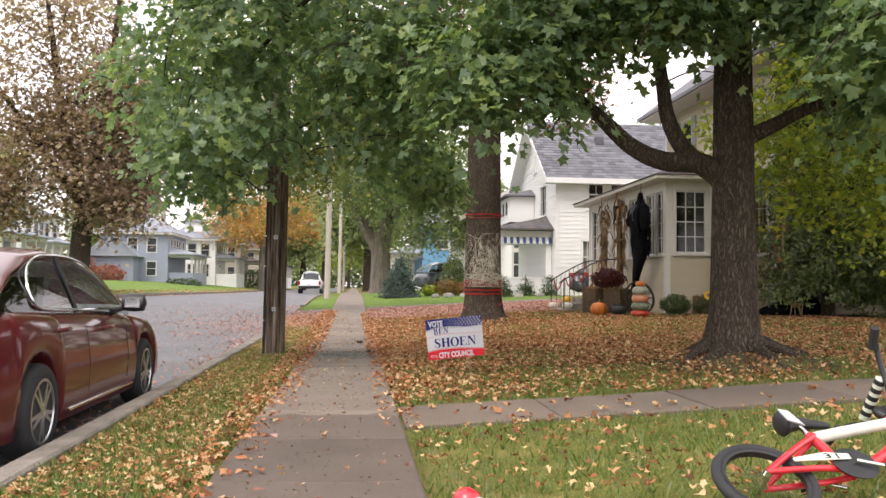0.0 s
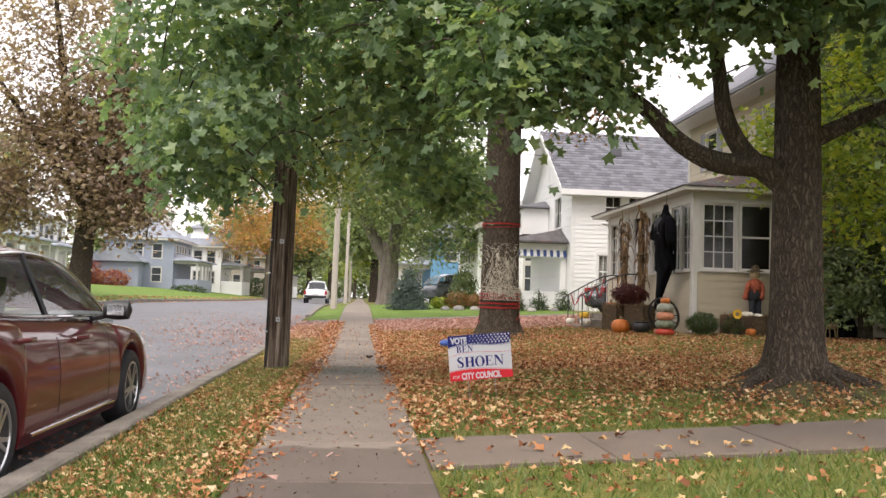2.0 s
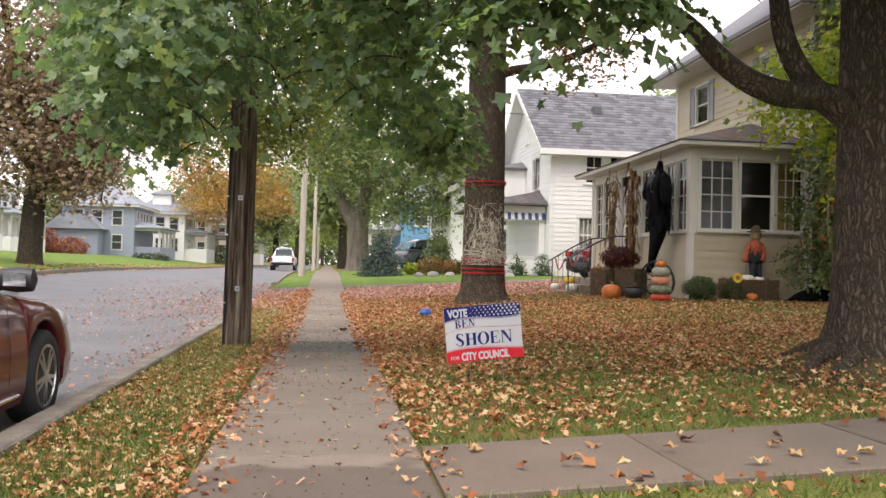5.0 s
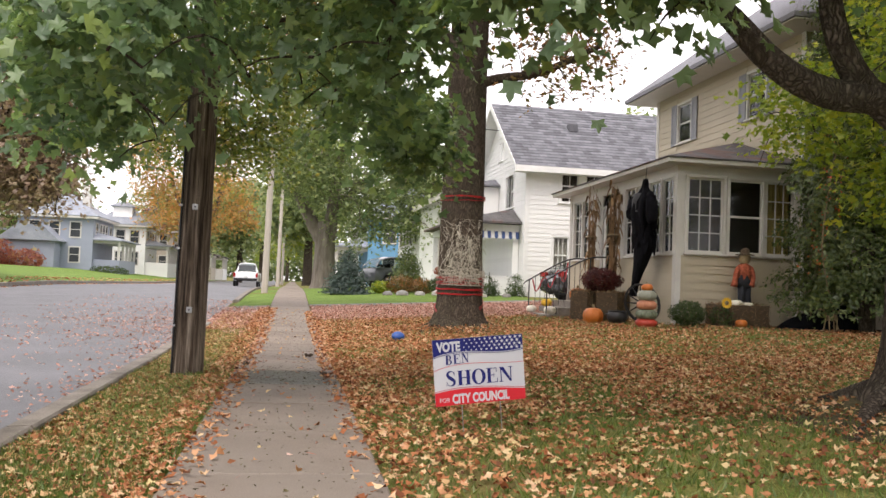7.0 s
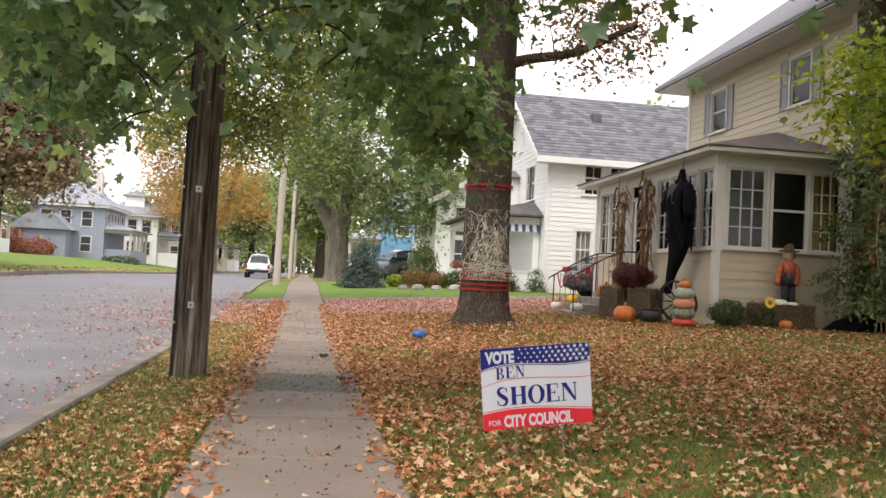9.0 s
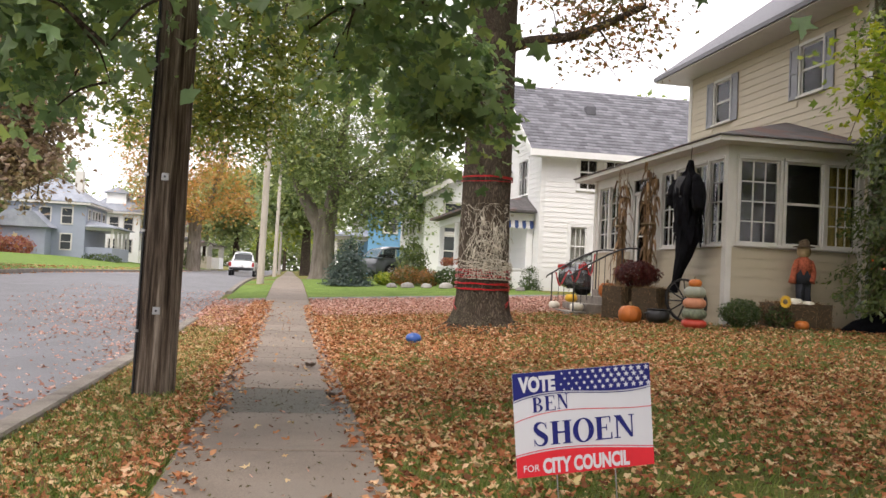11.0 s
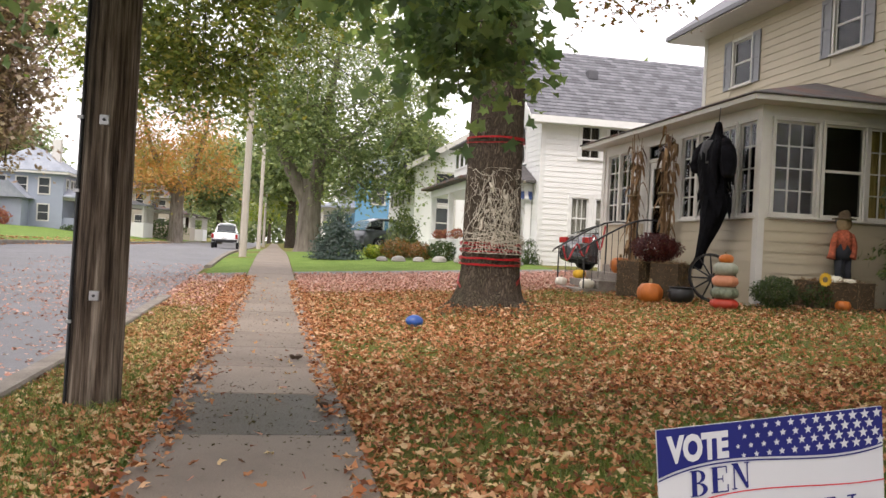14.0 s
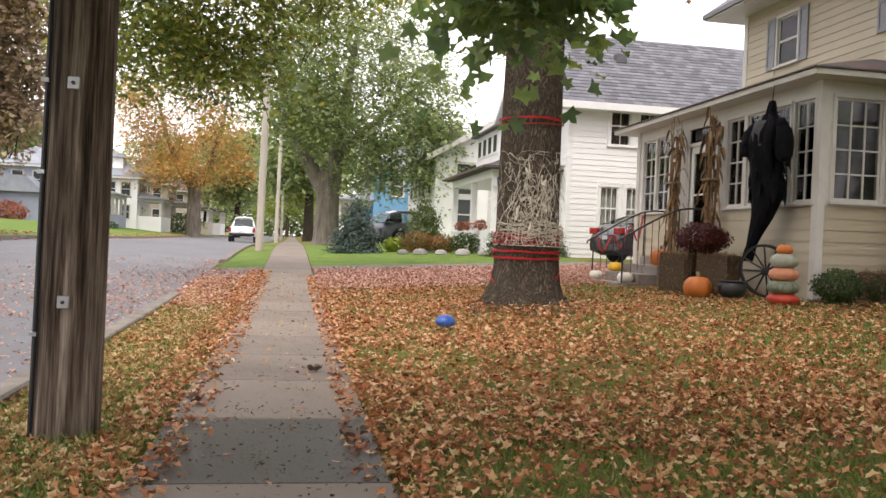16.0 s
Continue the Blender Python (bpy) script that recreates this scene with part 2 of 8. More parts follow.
M_REDSHRUB = shader("red_shrub", [(0.1, (0.2, 0.06, 0.05)), (0.6, (0.4, 0.13, 0.1)), (0.9, (0.42, 0.26, 0.12))], scale=0.8, **LEAF)
M_MUM = shader("mum_flower_burgundy", [(0.1, (0.045, 0.008, 0.01)), (0.6, (0.11, 0.018, 0.02)), (0.9, (0.16, 0.04, 0.03))], scale=2, **LEAF)
FALL = dict(scale=0.5, rough=0.75, spec=0.25, rand="island", rand_amount=0.85, subsurface=0.15, space="World")
M_FALL = shader("fallen_leaf_tan", [(0.08, (0.12, 0.042, 0.02)), (0.3, (0.33, 0.115, 0.047)), (0.52, (0.46, 0.195, 0.088)), (0.75, (0.57, 0.31, 0.17)), (0.93, (0.66, 0.48, 0.31))], **FALL)
M_FALLP = shader("fallen_leaf_pinkish", [(0.1, (0.28, 0.13, 0.1)), (0.4, (0.48, 0.25, 0.2)), (0.75, (0.58, 0.36, 0.31)), (0.95, (0.62, 0.47, 0.4))], **FALL)
M_FALLG = shader("fallen_leaf_mixed", [(0.06, (0.1, 0.045, 0.022)), (0.25, (0.26, 0.1, 0.045)), (0.45, (0.42, 0.19, 0.085)), (0.65, (0.52, 0.33, 0.16)), (0.85, (0.62, 0.46, 0.27)), (0.98, (0.6, 0.5, 0.2))], **FALL)
M_GRASS = shader("grass_blade", [(0.1, (0.08, 0.125, 0.03)), (0.5, (0.15, 0.215, 0.055)), (0.8, (0.24, 0.28, 0.085)), (0.97, (0.4, 0.33, 0.16))], **LEAF)
M_CREAM = plain("cream_siding", (0.45, 0.39, 0.285), rough=0.55, var=0.05, scale=1.2, bump=0.05, rand="object", rand_amount=0.35, blotch=0.12, blotch_scale=1.2, blotch_colour=(0.5, 0.44, 0.33))
M_WHITE = plain("white_siding", (0.8, 0.8, 0.79), rough=0.5, var=0.04, scale=1.0, rand="object", rand_amount=0.3, blotch=0.1, blotch_scale=0.8, blotch_colour=(0.6, 0.6, 0.58))
M_TRIM = plain("white_trim_paint", (0.57, 0.55, 0.51), rough=0.45, var=0.05, scale=4, blotch=0.12, blotch_scale=2.5, blotch_colour=(0.5, 0.48, 0.44))
M_SHINGLE = shader("grey_shingle", [(0.3, (0.1, 0.1, 0.112)), (0.7, (0.18, 0.18, 0.2))], scale=3, rough=0.9, bump=0.4, bump_scale=80, grain=0.3, grain_scale=60, rand="object", rand_amount=0.55)
M_DARKROOF = shader("dark_shingle", [(0.3, (0.055, 0.052, 0.055)), (0.7, (0.13, 0.12, 0.12))], scale=3, rough=0.9, bump=0.5, bump_scale=70, grain=0.35, grain_scale=50, blotch=0.6, blotch_scale=1.6, blotch_colour=(0.16, 0.07, 0.045))
M_FARROOF = shader("blue_grey_shingle", [(0.3, (0.2, 0.22, 0.26)), (0.7, (0.32, 0.34, 0.38))], scale=1, rough=0.9, grain=0.2, grain_scale=20)
M_GREYBLUE = plain("grey_blue_siding", (0.28, 0.31, 0.38), rough=0.6, var=0.06, scale=1)
M_TEAL = plain("blue_siding", (0.13, 0.3, 0.48), rough=0.6, var=0.08, scale=1)
M_TANSIDE = plain("tan_siding", (0.42, 0.37, 0.31), rough=0.6, var=0.08, scale=1)
M_SHUTTER = plain("grey_shutter_paint", (0.25, 0.255, 0.275), rough=0.6, var=0.1)
M_PANE = glass("window_glass", (0.8, 0.81, 0.79), 0.02)
M_CARGLASS = glass("car_glass", (0.62, 0.68, 0.66), 0.01)
M_DARKGLASS = plain("dark_window", (0.05, 0.055, 0.06), rough=0.06, var=0.2, scale=1)
# Indoor dimness put into the colour of room surfaces and window backings.
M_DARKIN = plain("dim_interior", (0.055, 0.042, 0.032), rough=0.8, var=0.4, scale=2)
M_WARMIN = plain("ochre_curtain", (0.75, 0.58, 0.22), rough=0.85, var=0.3, scale=3, stretch=(6, 6, 0.3))
M_CURTAIN = plain("pale_curtain", (0.74, 0.72, 0.68), rough=0.9, var=0.15, scale=5, stretch=(6, 6, 0.3))
M_BLACK = plain("black_iron", (0.02, 0.02, 0.022), rough=0.45, var=0.3)
M_RUBBER = plain("black_rubber", (0.022, 0.022, 0.024), rough=0.75, var=0.25, bump=0.1)
M_ALLOY = plain("alloy_wheel", (0.55, 0.55, 0.56), rough=0.28, metallic=0.9, var=0.08)
M_CHROME = plain("chrome_trim", (0.75, 0.75, 0.76), rough=0.12, metallic=1.0, var=0.03)
M_CARRED = plain("maroon_car_paint", (0.085, 0.008, 0.012), rough=0.35, coat=1.0, var=0.06, scale=300, spec=0.15)
M_CARGREY = plain("dark_grey_car_paint", (0.085, 0.095, 0.11), rough=0.3, coat=1.0, var=0.06, metallic=0.3)
M_CARBLACK = plain("black_car_paint", (0.02, 0.016, 0.018), rough=0.25, coat=1.0, var=0.1)
M_CARWHITE = plain("white_car_paint", (0.75, 0.76, 0.78), rough=0.35, coat=0.8, var=0.04)
M_LAMPRED = plain("red_lamp_lens", (0.3, 0.015, 0.015), rough=0.15, var=0.1)
M_LAMPCLEAR = plain("clear_lamp_lens", (0.6, 0.62, 0.64), rough=0.1, var=0.1, metallic=0.3)
M_REDTAPE = plain("red_ribbon", (0.36, 0.012, 0.018), rough=0.35, var=0.25, scale=20)
M_WEB = plain("stretched_web_fibre", (0.5, 0.46, 0.38), rough=0.95, var=0.25, scale=12)
M_BLUEBALL = plain("blue_ball", (0.03, 0.09, 0.34), rough=0.35, var=0.2)
M_PUMPKIN = plain("orange_pumpkin", (0.46, 0.13, 0.018), rough=0.5, var=0.2, scale=6)
M_PUMPPINK = plain("salmon_pumpkin", (0.48, 0.2, 0.11), rough=0.55, var=0.15, scale=6)
M_PUMPGREEN = plain("grey_green_pumpkin", (0.27, 0.28, 0.22), rough=0.55, var=0.2, scale=6)
M_PUMPDARK = plain("mottled_green_pumpkin", (0.13, 0.15, 0.1), rough=0.5, var=0.6, scale=14)
M_PUMPRED = plain("red_pumpkin", (0.4, 0.04, 0.02), rough=0.45, var=0.2, scale=6)
M_PUMPWHITE = plain("white_pumpkin", (0.72, 0.68, 0.58), rough=0.55, var=0.08, scale=6)
M_STEM = plain("dry_stem", (0.2, 0.15, 0.08), rough=0.9, var=0.3)
M_STRAW = shader("weathered_straw", [(0.3, (0.06, 0.042, 0.026)), (0.7, (0.13, 0.09, 0.05))], scale=14, rough=0.95, bump=0.9, bump_scale=60, stretch=(1, 1, 4))
M_CORN = shader("dry_corn_husk", [(0.2, (0.08, 0.045, 0.022)), (0.5, (0.19, 0.11, 0.05)), (0.85, (0.34, 0.22, 0.11))], scale=3, rough=0.85, rand="island", rand_amount=0.7)
M_BLACKCLOTH = plain("black_cloth", (0.006, 0.006, 0.008), spec=0.1, rough=0.95, var=0.5, scale=8, bump=0.4)
M_GREYCLOTH = plain("grey_gauze", (0.07, 0.07, 0.075), rough=0.95, var=0.4, scale=12, bump=0.3)
M_ORANGEPLAID = plain("orange_plaid_cloth", (0.36, 0.09, 0.045), rough=0.9, var=0.6, scale=22)
M_BURLAP = plain("burlap_cloth", (0.34, 0.25, 0.14), rough=0.95, var=0.2, scale=25)
M_DENIM = plain("dark_overalls", (0.02, 0.022, 0.03), rough=0.9, var=0.3)
M_SIGNWHITE = plain("sign_white_plastic", (0.47, 0.475, 0.5), rough=0.4, var=0.03, scale=2)
M_SIGNBLUE = plain("sign_blue_ink", (0.011, 0.014, 0.115), rough=0.6, var=0.1, spec=0.2)
M_SIGNRED = plain("sign_red_ink", (0.5, 0.02, 0.03), rough=0.6, var=0.1, spec=0.2)
M_WIRE = plain("galvanised_wire", (0.4, 0.4, 0.41), rough=0.4, metallic=0.8, var=0.1)
M_BIKERED = plain("red_bike_paint", (0.62, 0.02, 0.035), rough=0.3, coat=0.6, var=0.08)
M_BIKEWHITE = plain("white_bike_paint", (0.68, 0.7, 0.6), rough=0.35, var=0.12, scale=12)
M_STONE = shader("grey_stone", [(0.3, (0.17, 0.16, 0.15)), (0.7, (0.36, 0.34, 0.31))], scale=4, rough=0.9, bump=0.6, rand="object", rand_amount=0.4)
M_SOIL = shader("mossy_soil", [(0.3, (0.05, 0.04, 0.025)), (0.55, (0.1, 0.085, 0.045)), (0.75, (0.12, 0.13, 0.05))], scale=6, detail=9, rough=1.0, bump=1.0, bump_scale=45, grain=0.4, grain_scale=60, space="World", spec=0.1)
M_MULCH = shader("dark_mulch", [(0.3, (0.03, 0.022, 0.018)), (0.7, (0.09, 0.06, 0.045))], scale=14, rough=1.0, bump=1.0, bump_scale=50, space="World", spec=0.1)
M_TERRA = plain("terracotta", (0.4, 0.13, 0.07), rough=0.8, var=0.15)
M_AWN = plain("blue_awning_cloth", (0.06, 0.1, 0.26), rough=0.8, var=0.1)
M_YELLOW = plain("sunflower_petal", (0.7, 0.42, 0.03), rough=0.7, var=0.2)
M_DOOR = plain("white_door_paint", (0.74, 0.72, 0.68), rough=0.4, var=0.05)
M_LIMBER = plain("brown_plastic", (0.1, 0.07, 0.05), rough=0.6, var=0.2)


# ---- mesh tools ----
class Shape:
    """Collects vertices and faces for one mesh."""

    def __init__(self):
        self.v, self.f = [], []

    def add(self, verts, faces):
        o = len(self.v)
        self.v += [tuple(p) for p in verts]
        self.f += [tuple(i + o for i in q) for q in faces]
        return self

    def box(self, a, b, m=None):
        (x0, y0, z0), (x1, y1, z1) = a, b
        p = [Vector(q) for q in ((x0, y0, z0), (x1, y0, z0), (x1, y1, z0), (x0, y1, z0), (x0, y0, z1), (x1, y0, z1), (x1, y1, z1), (x0, y1, z1))]
        if m is not None:
            p = [m @ q for q in p]
        return self.add(p, [(3, 2, 1, 0), (4, 5, 6, 7), (0, 1, 5, 4), (1, 2, 6, 5), (2, 3, 7, 6), (3, 0, 4, 7)])

    def tube(self, points, radii, n=8, cap=True, wob=0.0, seed=0):
        pts = [Vector(p) for p in points]
        if not hasattr(radii, "__len__"):
            radii = [radii] * len(pts)
        rings = []
        up = Vector((0.31, 0.2, 0.93)).normalized()
        for i, (p, r) in enumerate(zip(pts, radii)):
            d = (pts[min(i + 1, len(pts) - 1)] - pts[max(i - 1, 0)]).normalized()
            ref = up if abs(d.dot(up)) < 0.9 else Vector((1, 0, 0))
            a = d.cross(ref).normalized()
            b = d.cross(a).normalized()
            ring = []
            for k in range(n):
                t = 2 * math.pi * k / n
                q = r
                if wob:
                    q *= 1 + wob * noise.noise(Vector((math.cos(t) * 1.7 + seed, math.sin(t) * 1.7, p.z * 0.9 + p.x * 0.5)))
                ring.append(p + a * math.cos(t) * q + b * math.sin(t) * q)
            rings.append(ring)
        verts = [q for ring in rings for q in ring]
        faces = [(i * n + k, i * n + (k + 1) % n, (i + 1) * n + (k + 1) % n, (i + 1) * n + k) for i in range(len(rings) - 1) for k in range(n)]
        if cap:
            faces += [tuple(range(n - 1, -1, -1)), tuple(range((len(rings) - 1) * n, len(rings) * n))]
        return self.add(verts, faces)

    def lathe(self, profile, n=20, m=None, lobes=0, depth=0.0, cap=True):
        """Turns (radius, z) pairs round z; lobes gives ribs."""
        verts, faces = [], []
        for r, z in profile:
            for k in range(n):
                t = 2 * math.pi * k / n
                q = r * (1 - depth * abs(math.sin(lobes * t / 2)) ** 0.5 + depth) if lobes else r
                verts.append(Vector((q * math.cos(t), q * math.sin(t), z)))
        h = len(profile)
        faces = [(i * n + k, i * n + (k + 1) % n, (i + 1) * n + (k + 1) % n, (i + 1) * n + k) for i in range(h - 1) for k in range(n)]
        if cap:
            faces += [tuple(range(n - 1, -1, -1)), tuple(range((h - 1) * n, h * n))]
        return self.add([m @ q for q in verts] if m is not None else verts, faces)

    def prism(self, outline, a, b, axis="y"):
        """An outline of (u, w) pairs drawn out from a to b along an axis; u, w are the other two axes in order."""
        def at(u, w, d):
            return {"x": (d, u, w), "y": (u, d, w), "z": (u, w, d)}[axis]
        n = len(outline)
        verts = [at(u, w, a) for u, w in outline] + [at(u, w, b) for u, w in outline]
        return self.add(verts, [tuple(range(n)), tuple(range(2 * n - 1, n - 1, -1))] + [(i, (i + 1) % n + 0, (i + 1) % n + n, i + n) for i in range(n)])

    def mesh(self, name, material, smooth=False):
        me = bpy.data.meshes.new(name)
        me.from_pydata(self.v, [], self.f)
        me.materials.append(material)
        b = bmesh.new()
        b.from_mesh(me)
        bmesh.ops.recalc_face_normals(b, faces=b.faces)
        b.to_mesh(me)
        b.free()
        if smooth:
            me.polygons.foreach_set("use_smooth", [True] * len(me.polygons))
        me.update()
        return me


def thing(name, at=(0, 0, 0), turn=0.0, label="", category="", group="", kind="", tilt=(0, 0)):
    ob = new(name)
    ob.matrix_basis = pose(*at, tilt[0], tilt[1], turn)
    ob.empty_display_size = 0.1
    return tagged(ob, label, category, group, kind)


def part(name, shape, material, parent=None, label="", smooth=False, bevel=0.0, local=None):
    me = shape if isinstance(shape, bpy.types.Mesh) else shape.mesh(name, material, smooth)
    ob = new(name, me)
    if parent is not None:
        ob.parent = parent
    if local is not None:
        ob.matrix_basis = local
    if bevel:
        b = ob.modifiers.new("bevel", "BEVEL")
        b.width, b.segments, b.limit_method = bevel, 2, "ANGLE"
    if smooth:
        s = ob.modifiers.new("split", "EDGE_SPLIT")
        s.split_angle = radians(50)
    if label:
        ob["label"] = label
    return ob


def single(name, shape, material, label, category, group="", kind="", smooth=False, bevel=0.0, at=None):
    ob = part(name, shape, material, None, label, smooth, bevel, at)
    return tagged(ob, label, category, group, kind)


def leaf_mesh(name, centres, normals_to, size, outline, material, curl=0.25, seed=1):
    """Many flat leaves in one mesh: centres (n, 3), facing directions (n, 3), a size each."""
    rng = np.random.default_rng(seed)
    n = len(centres)
    o = np.array(outline, dtype=float)
    k = len(o)
    nn = normals_to / np.maximum(np.linalg.norm(normals_to, axis=1, keepdims=True), 1e-6)
    t = rng.normal(size=(n, 3))
    t -= nn * (t * nn).sum(1, keepdims=True)
    t /= np.linalg.norm(t, axis=1, keepdims=True)
    b = np.cross(nn, t)
    s = size[:, None, None]
    rad = np.hypot(o[:, 0], o[:, 1])
    bend = (rng.random((n, 1)) - 0.35) * curl
    lift = bend * rad[None, :] ** 2 + rng.normal(size=(n, k)) * 0.06 * curl * 2
    v = centres[:, None, :] + s * (o[None, :, :1] * t[:, None, :] + o[None, :, 1:2] * b[:, None, :] + lift[:, :, None] * nn[:, None, :])
    verts = np.concatenate([centres[:, None, :], v], axis=1).reshape(-1, 3)
    base = np.arange(n)[:, None, None] * (k + 1)
    i = np.arange(k)
    tri = np.stack([np.zeros(k, int), 1 + i, 1 + (i + 1) % k], axis=1)
    faces = (base + tri[None]).reshape(-1, 3)
    me = bpy.data.meshes.new(name)
    me.vertices.add(len(verts))
    me.vertices.foreach_set("co", verts.astype(np.float32).ravel())
    me.loops.add(len(faces) * 3)
    me.loops.foreach_set("vertex_index", faces.astype(np.int32).ravel())
    me.polygons.add(len(faces))
    me.polygons.foreach_set("loop_start", np.arange(0, len(faces) * 3, 3, dtype=np.int32))
    me.polygons.foreach_set("loop_total", np.full(len(faces), 3, dtype=np.int32))
    me.update(calc_edges=True)
    me.materials.append(material)
    return me


def lobes(count, deep, long=1.0):
    out = []
    for j in range(count):
        a = math.pi * (2 * j / count)
        ease = 0.72 + 0.28 * math.cos(a)
        out.append((long * ease * 0.5 * math.cos(a), ease * 0.5 * math.sin(a)))
        a += math.pi / count
        out.append((0.5 * deep * math.cos(a), 0.5 * deep * math.sin(a)))
    return out


MAPLE = lobes(5, 0.42)


def maple_outline():
    """Five pointed lobes with shoulders, rounded bays and a notch at the stalk."""
    out = []
    tips = ((-112, 0.34), (-54, 0.47), (0, 0.52), (54, 0.47), (112, 0.34))
    for i, (deg, r) in enumerate(tips):
        ring = [(deg, r)] if abs(deg) > 100 else [(deg - 17, r * 0.68), (deg, r), (deg + 17, r * 0.68)]
        if i < 4:
            ring.append(((deg + tips[i + 1][0]) / 2, 0.27))
        out += [(q * math.cos(radians(a)), q * math.sin(radians(a))) for a, q in ring]
    return out + [(-0.1, 0.0)]


MAPLE_FULL = maple_outline()
OAK = [(0.5, 0), (0.2, 0.13), (0.05, 0.3), (-0.15, 0.12), (-0.5, 0), (-0.15, -0.12), (0.05, -0.3), (0.2, -0.13)]
OVAL = [(0.5, 0), (0.1, 0.2), (-0.5, 0), (0.1, -0.2)]
BLADE = [(1.0, 0), (0, 0.05), (0, -0.05)]

# ---- ground ----
PY = [-200, 15, 18, 22, 25, 30, 37, 45, 75, 110, 600]
PZ = [0.0, 0.0, 0.02, 0.075, 0.15, 0.3, 0.5, 0.58, 0.48, 0.5, 0.5]
PX = [-400, -40, -20, -12, -11.16, -11.0, -10.98, -6.5, -1.97, -1.95, -1.77, -0.74, 0.37, 7.5, 40, 400]
PH = [1.5, 1.3, 0.75, 0.05, -0.05, -0.05, -0.21, -0.12, -0.21, -0.09, -0.065, 0.0, 0.0, 0.385, 0.6, 2.0]
MOUNDS = ((4.02, 8.7, 0.17, 0.95), (2.88, 19.0, 0.19, 0.9))


def height(x, y):
    z = np.interp(y, PY, PZ) + np.interp(x, PX, PH)
    for mx, my, h, r in MOUNDS:
        z = z + h * np.exp(-((x - mx) ** 2 + (y - my) ** 2) / (r * r))
    return z


def gz(x, y):
    return float(height(x, y))


def sheet(name, xs, ys, lift, material, skirt=None):
    xs, ys = np.array(xs), np.array(ys)
    gx, gy = np.meshgrid(xs, ys)
    z = height(gx, gy) + lift
    verts = np.stack([gx, gy, z], axis=-1).reshape(-1, 3)
    w = len(xs)
    faces = [(j * w + i, j * w + i + 1, (j + 1) * w + i + 1, (j + 1) * w + i) for j in range(len(ys) - 1) for i in range(w - 1)]
    me = bpy.data.meshes.new(name)
    me.from_pydata(verts.tolist(), [], faces)
    me.materials.append(material)
    me.polygons.foreach_set("use_smooth", [True] * len(me.polygons))
    return new(name, me)


def steps(a, b, d):
    return list(np.arange(a, b, d)) + [b]


lawn_x = [-400, -120, -40, -20, -12, -11.16, -11.0, -10.98] + steps(-10, -2.2, 1.3) + [-1.97, -1.95, -1.77] + steps(-1.4, -0.74, 0.22) + steps(0.37, 7.5, 0.35) + [8.5, 10, 14, 20, 40, 120, 400]
lawn_y = [-200, -60, -20] + steps(-8, 26, 0.4) + steps(27, 46, 1.0) + [50, 60, 75, 90, 110, 150, 250, 600]
ground = sheet("ground", lawn_x, lawn_y, -0.03, M_LAWN)
tagged(ground, "autumn lawn with worn grass and bare soil", "ground", kind="structure")
road = sheet("road", steps(-10.98, -1.97, 0.9), [-200, -60] + steps(-10, 46, 1.0) + [60, 75, 110, 300, 600], 0.0, M_ASPHALT)
tagged(road, "worn grey asphalt street strewn with leaves", "road", kind="structure")


# ---- pavements, kerbs, drive ----
def slab_mesh(x0, x1, y0, y1, lift=0.012, thick=0.1, gap=0.006, material=None, seed=0):
    r = random.Random(seed)
    x0, x1, y0, y1 = x0 + gap, x1 - gap, y0 + gap, y1 - gap
    cx, cy = (x0 + x1) / 2, (y0 + y1) / 2
    e = 0.012
    ring = [(x0, y0), (x1, y0), (x1, y1), (x0, y1)]
    t = r.uniform(-0.004, 0.004)
    top = [Vector((x + (e if x < cx else -e), y + (e if y < cy else -e), gz(x, y) + lift + t)) for x, y in ring]
    mid = [Vector((x, y, gz(x, y) + lift + t - 0.008)) for x, y in ring]
    low = [Vector((x, y, gz(x, y) + lift - thick)) for x, y in ring]
    s = Shape().add(top + mid + low, [(0, 1, 2, 3)] + [(i, i + 4, (i + 1) % 4 + 4, (i + 1) % 4) for i in range(4)] + [(i + 4, i + 8, (i + 1) % 4 + 8, (i + 1) % 4 + 4) for i in range(4)])
    return s


pavement = thing("pavement", (0, 0, 0), 0, "worn concrete pavement of cast slabs with open joints", "pavement", kind="structure")
SLAB = 1.25
y = -8.15
k = 0
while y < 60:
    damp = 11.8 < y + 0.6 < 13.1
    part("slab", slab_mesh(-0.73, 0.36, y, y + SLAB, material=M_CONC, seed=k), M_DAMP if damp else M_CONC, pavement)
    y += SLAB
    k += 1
far_walk = sheet("pavement_far", [-0.73, 0.36], [60, 75, 110, 200], 0.012, M_CONC)
tagged(far_walk, "distant stretch of pale concrete pavement", "pavement", kind="structure")
garden_path = thing("garden_path", (0, 0, 0), 0, "concrete path crossing the lawn from the pavement", "path", kind="structure")
x = 0.375
for k in range(9):
    part("slab", slab_mesh(x, x + 1.15, 6.12, 7.13, seed=50 + k, lift=0.002), M_PATH, garden_path)
    x += 1.15
kerb = thing("kerb", (0, 0, 0), 0, "grey concrete kerb along the street", "kerb", kind="structure")
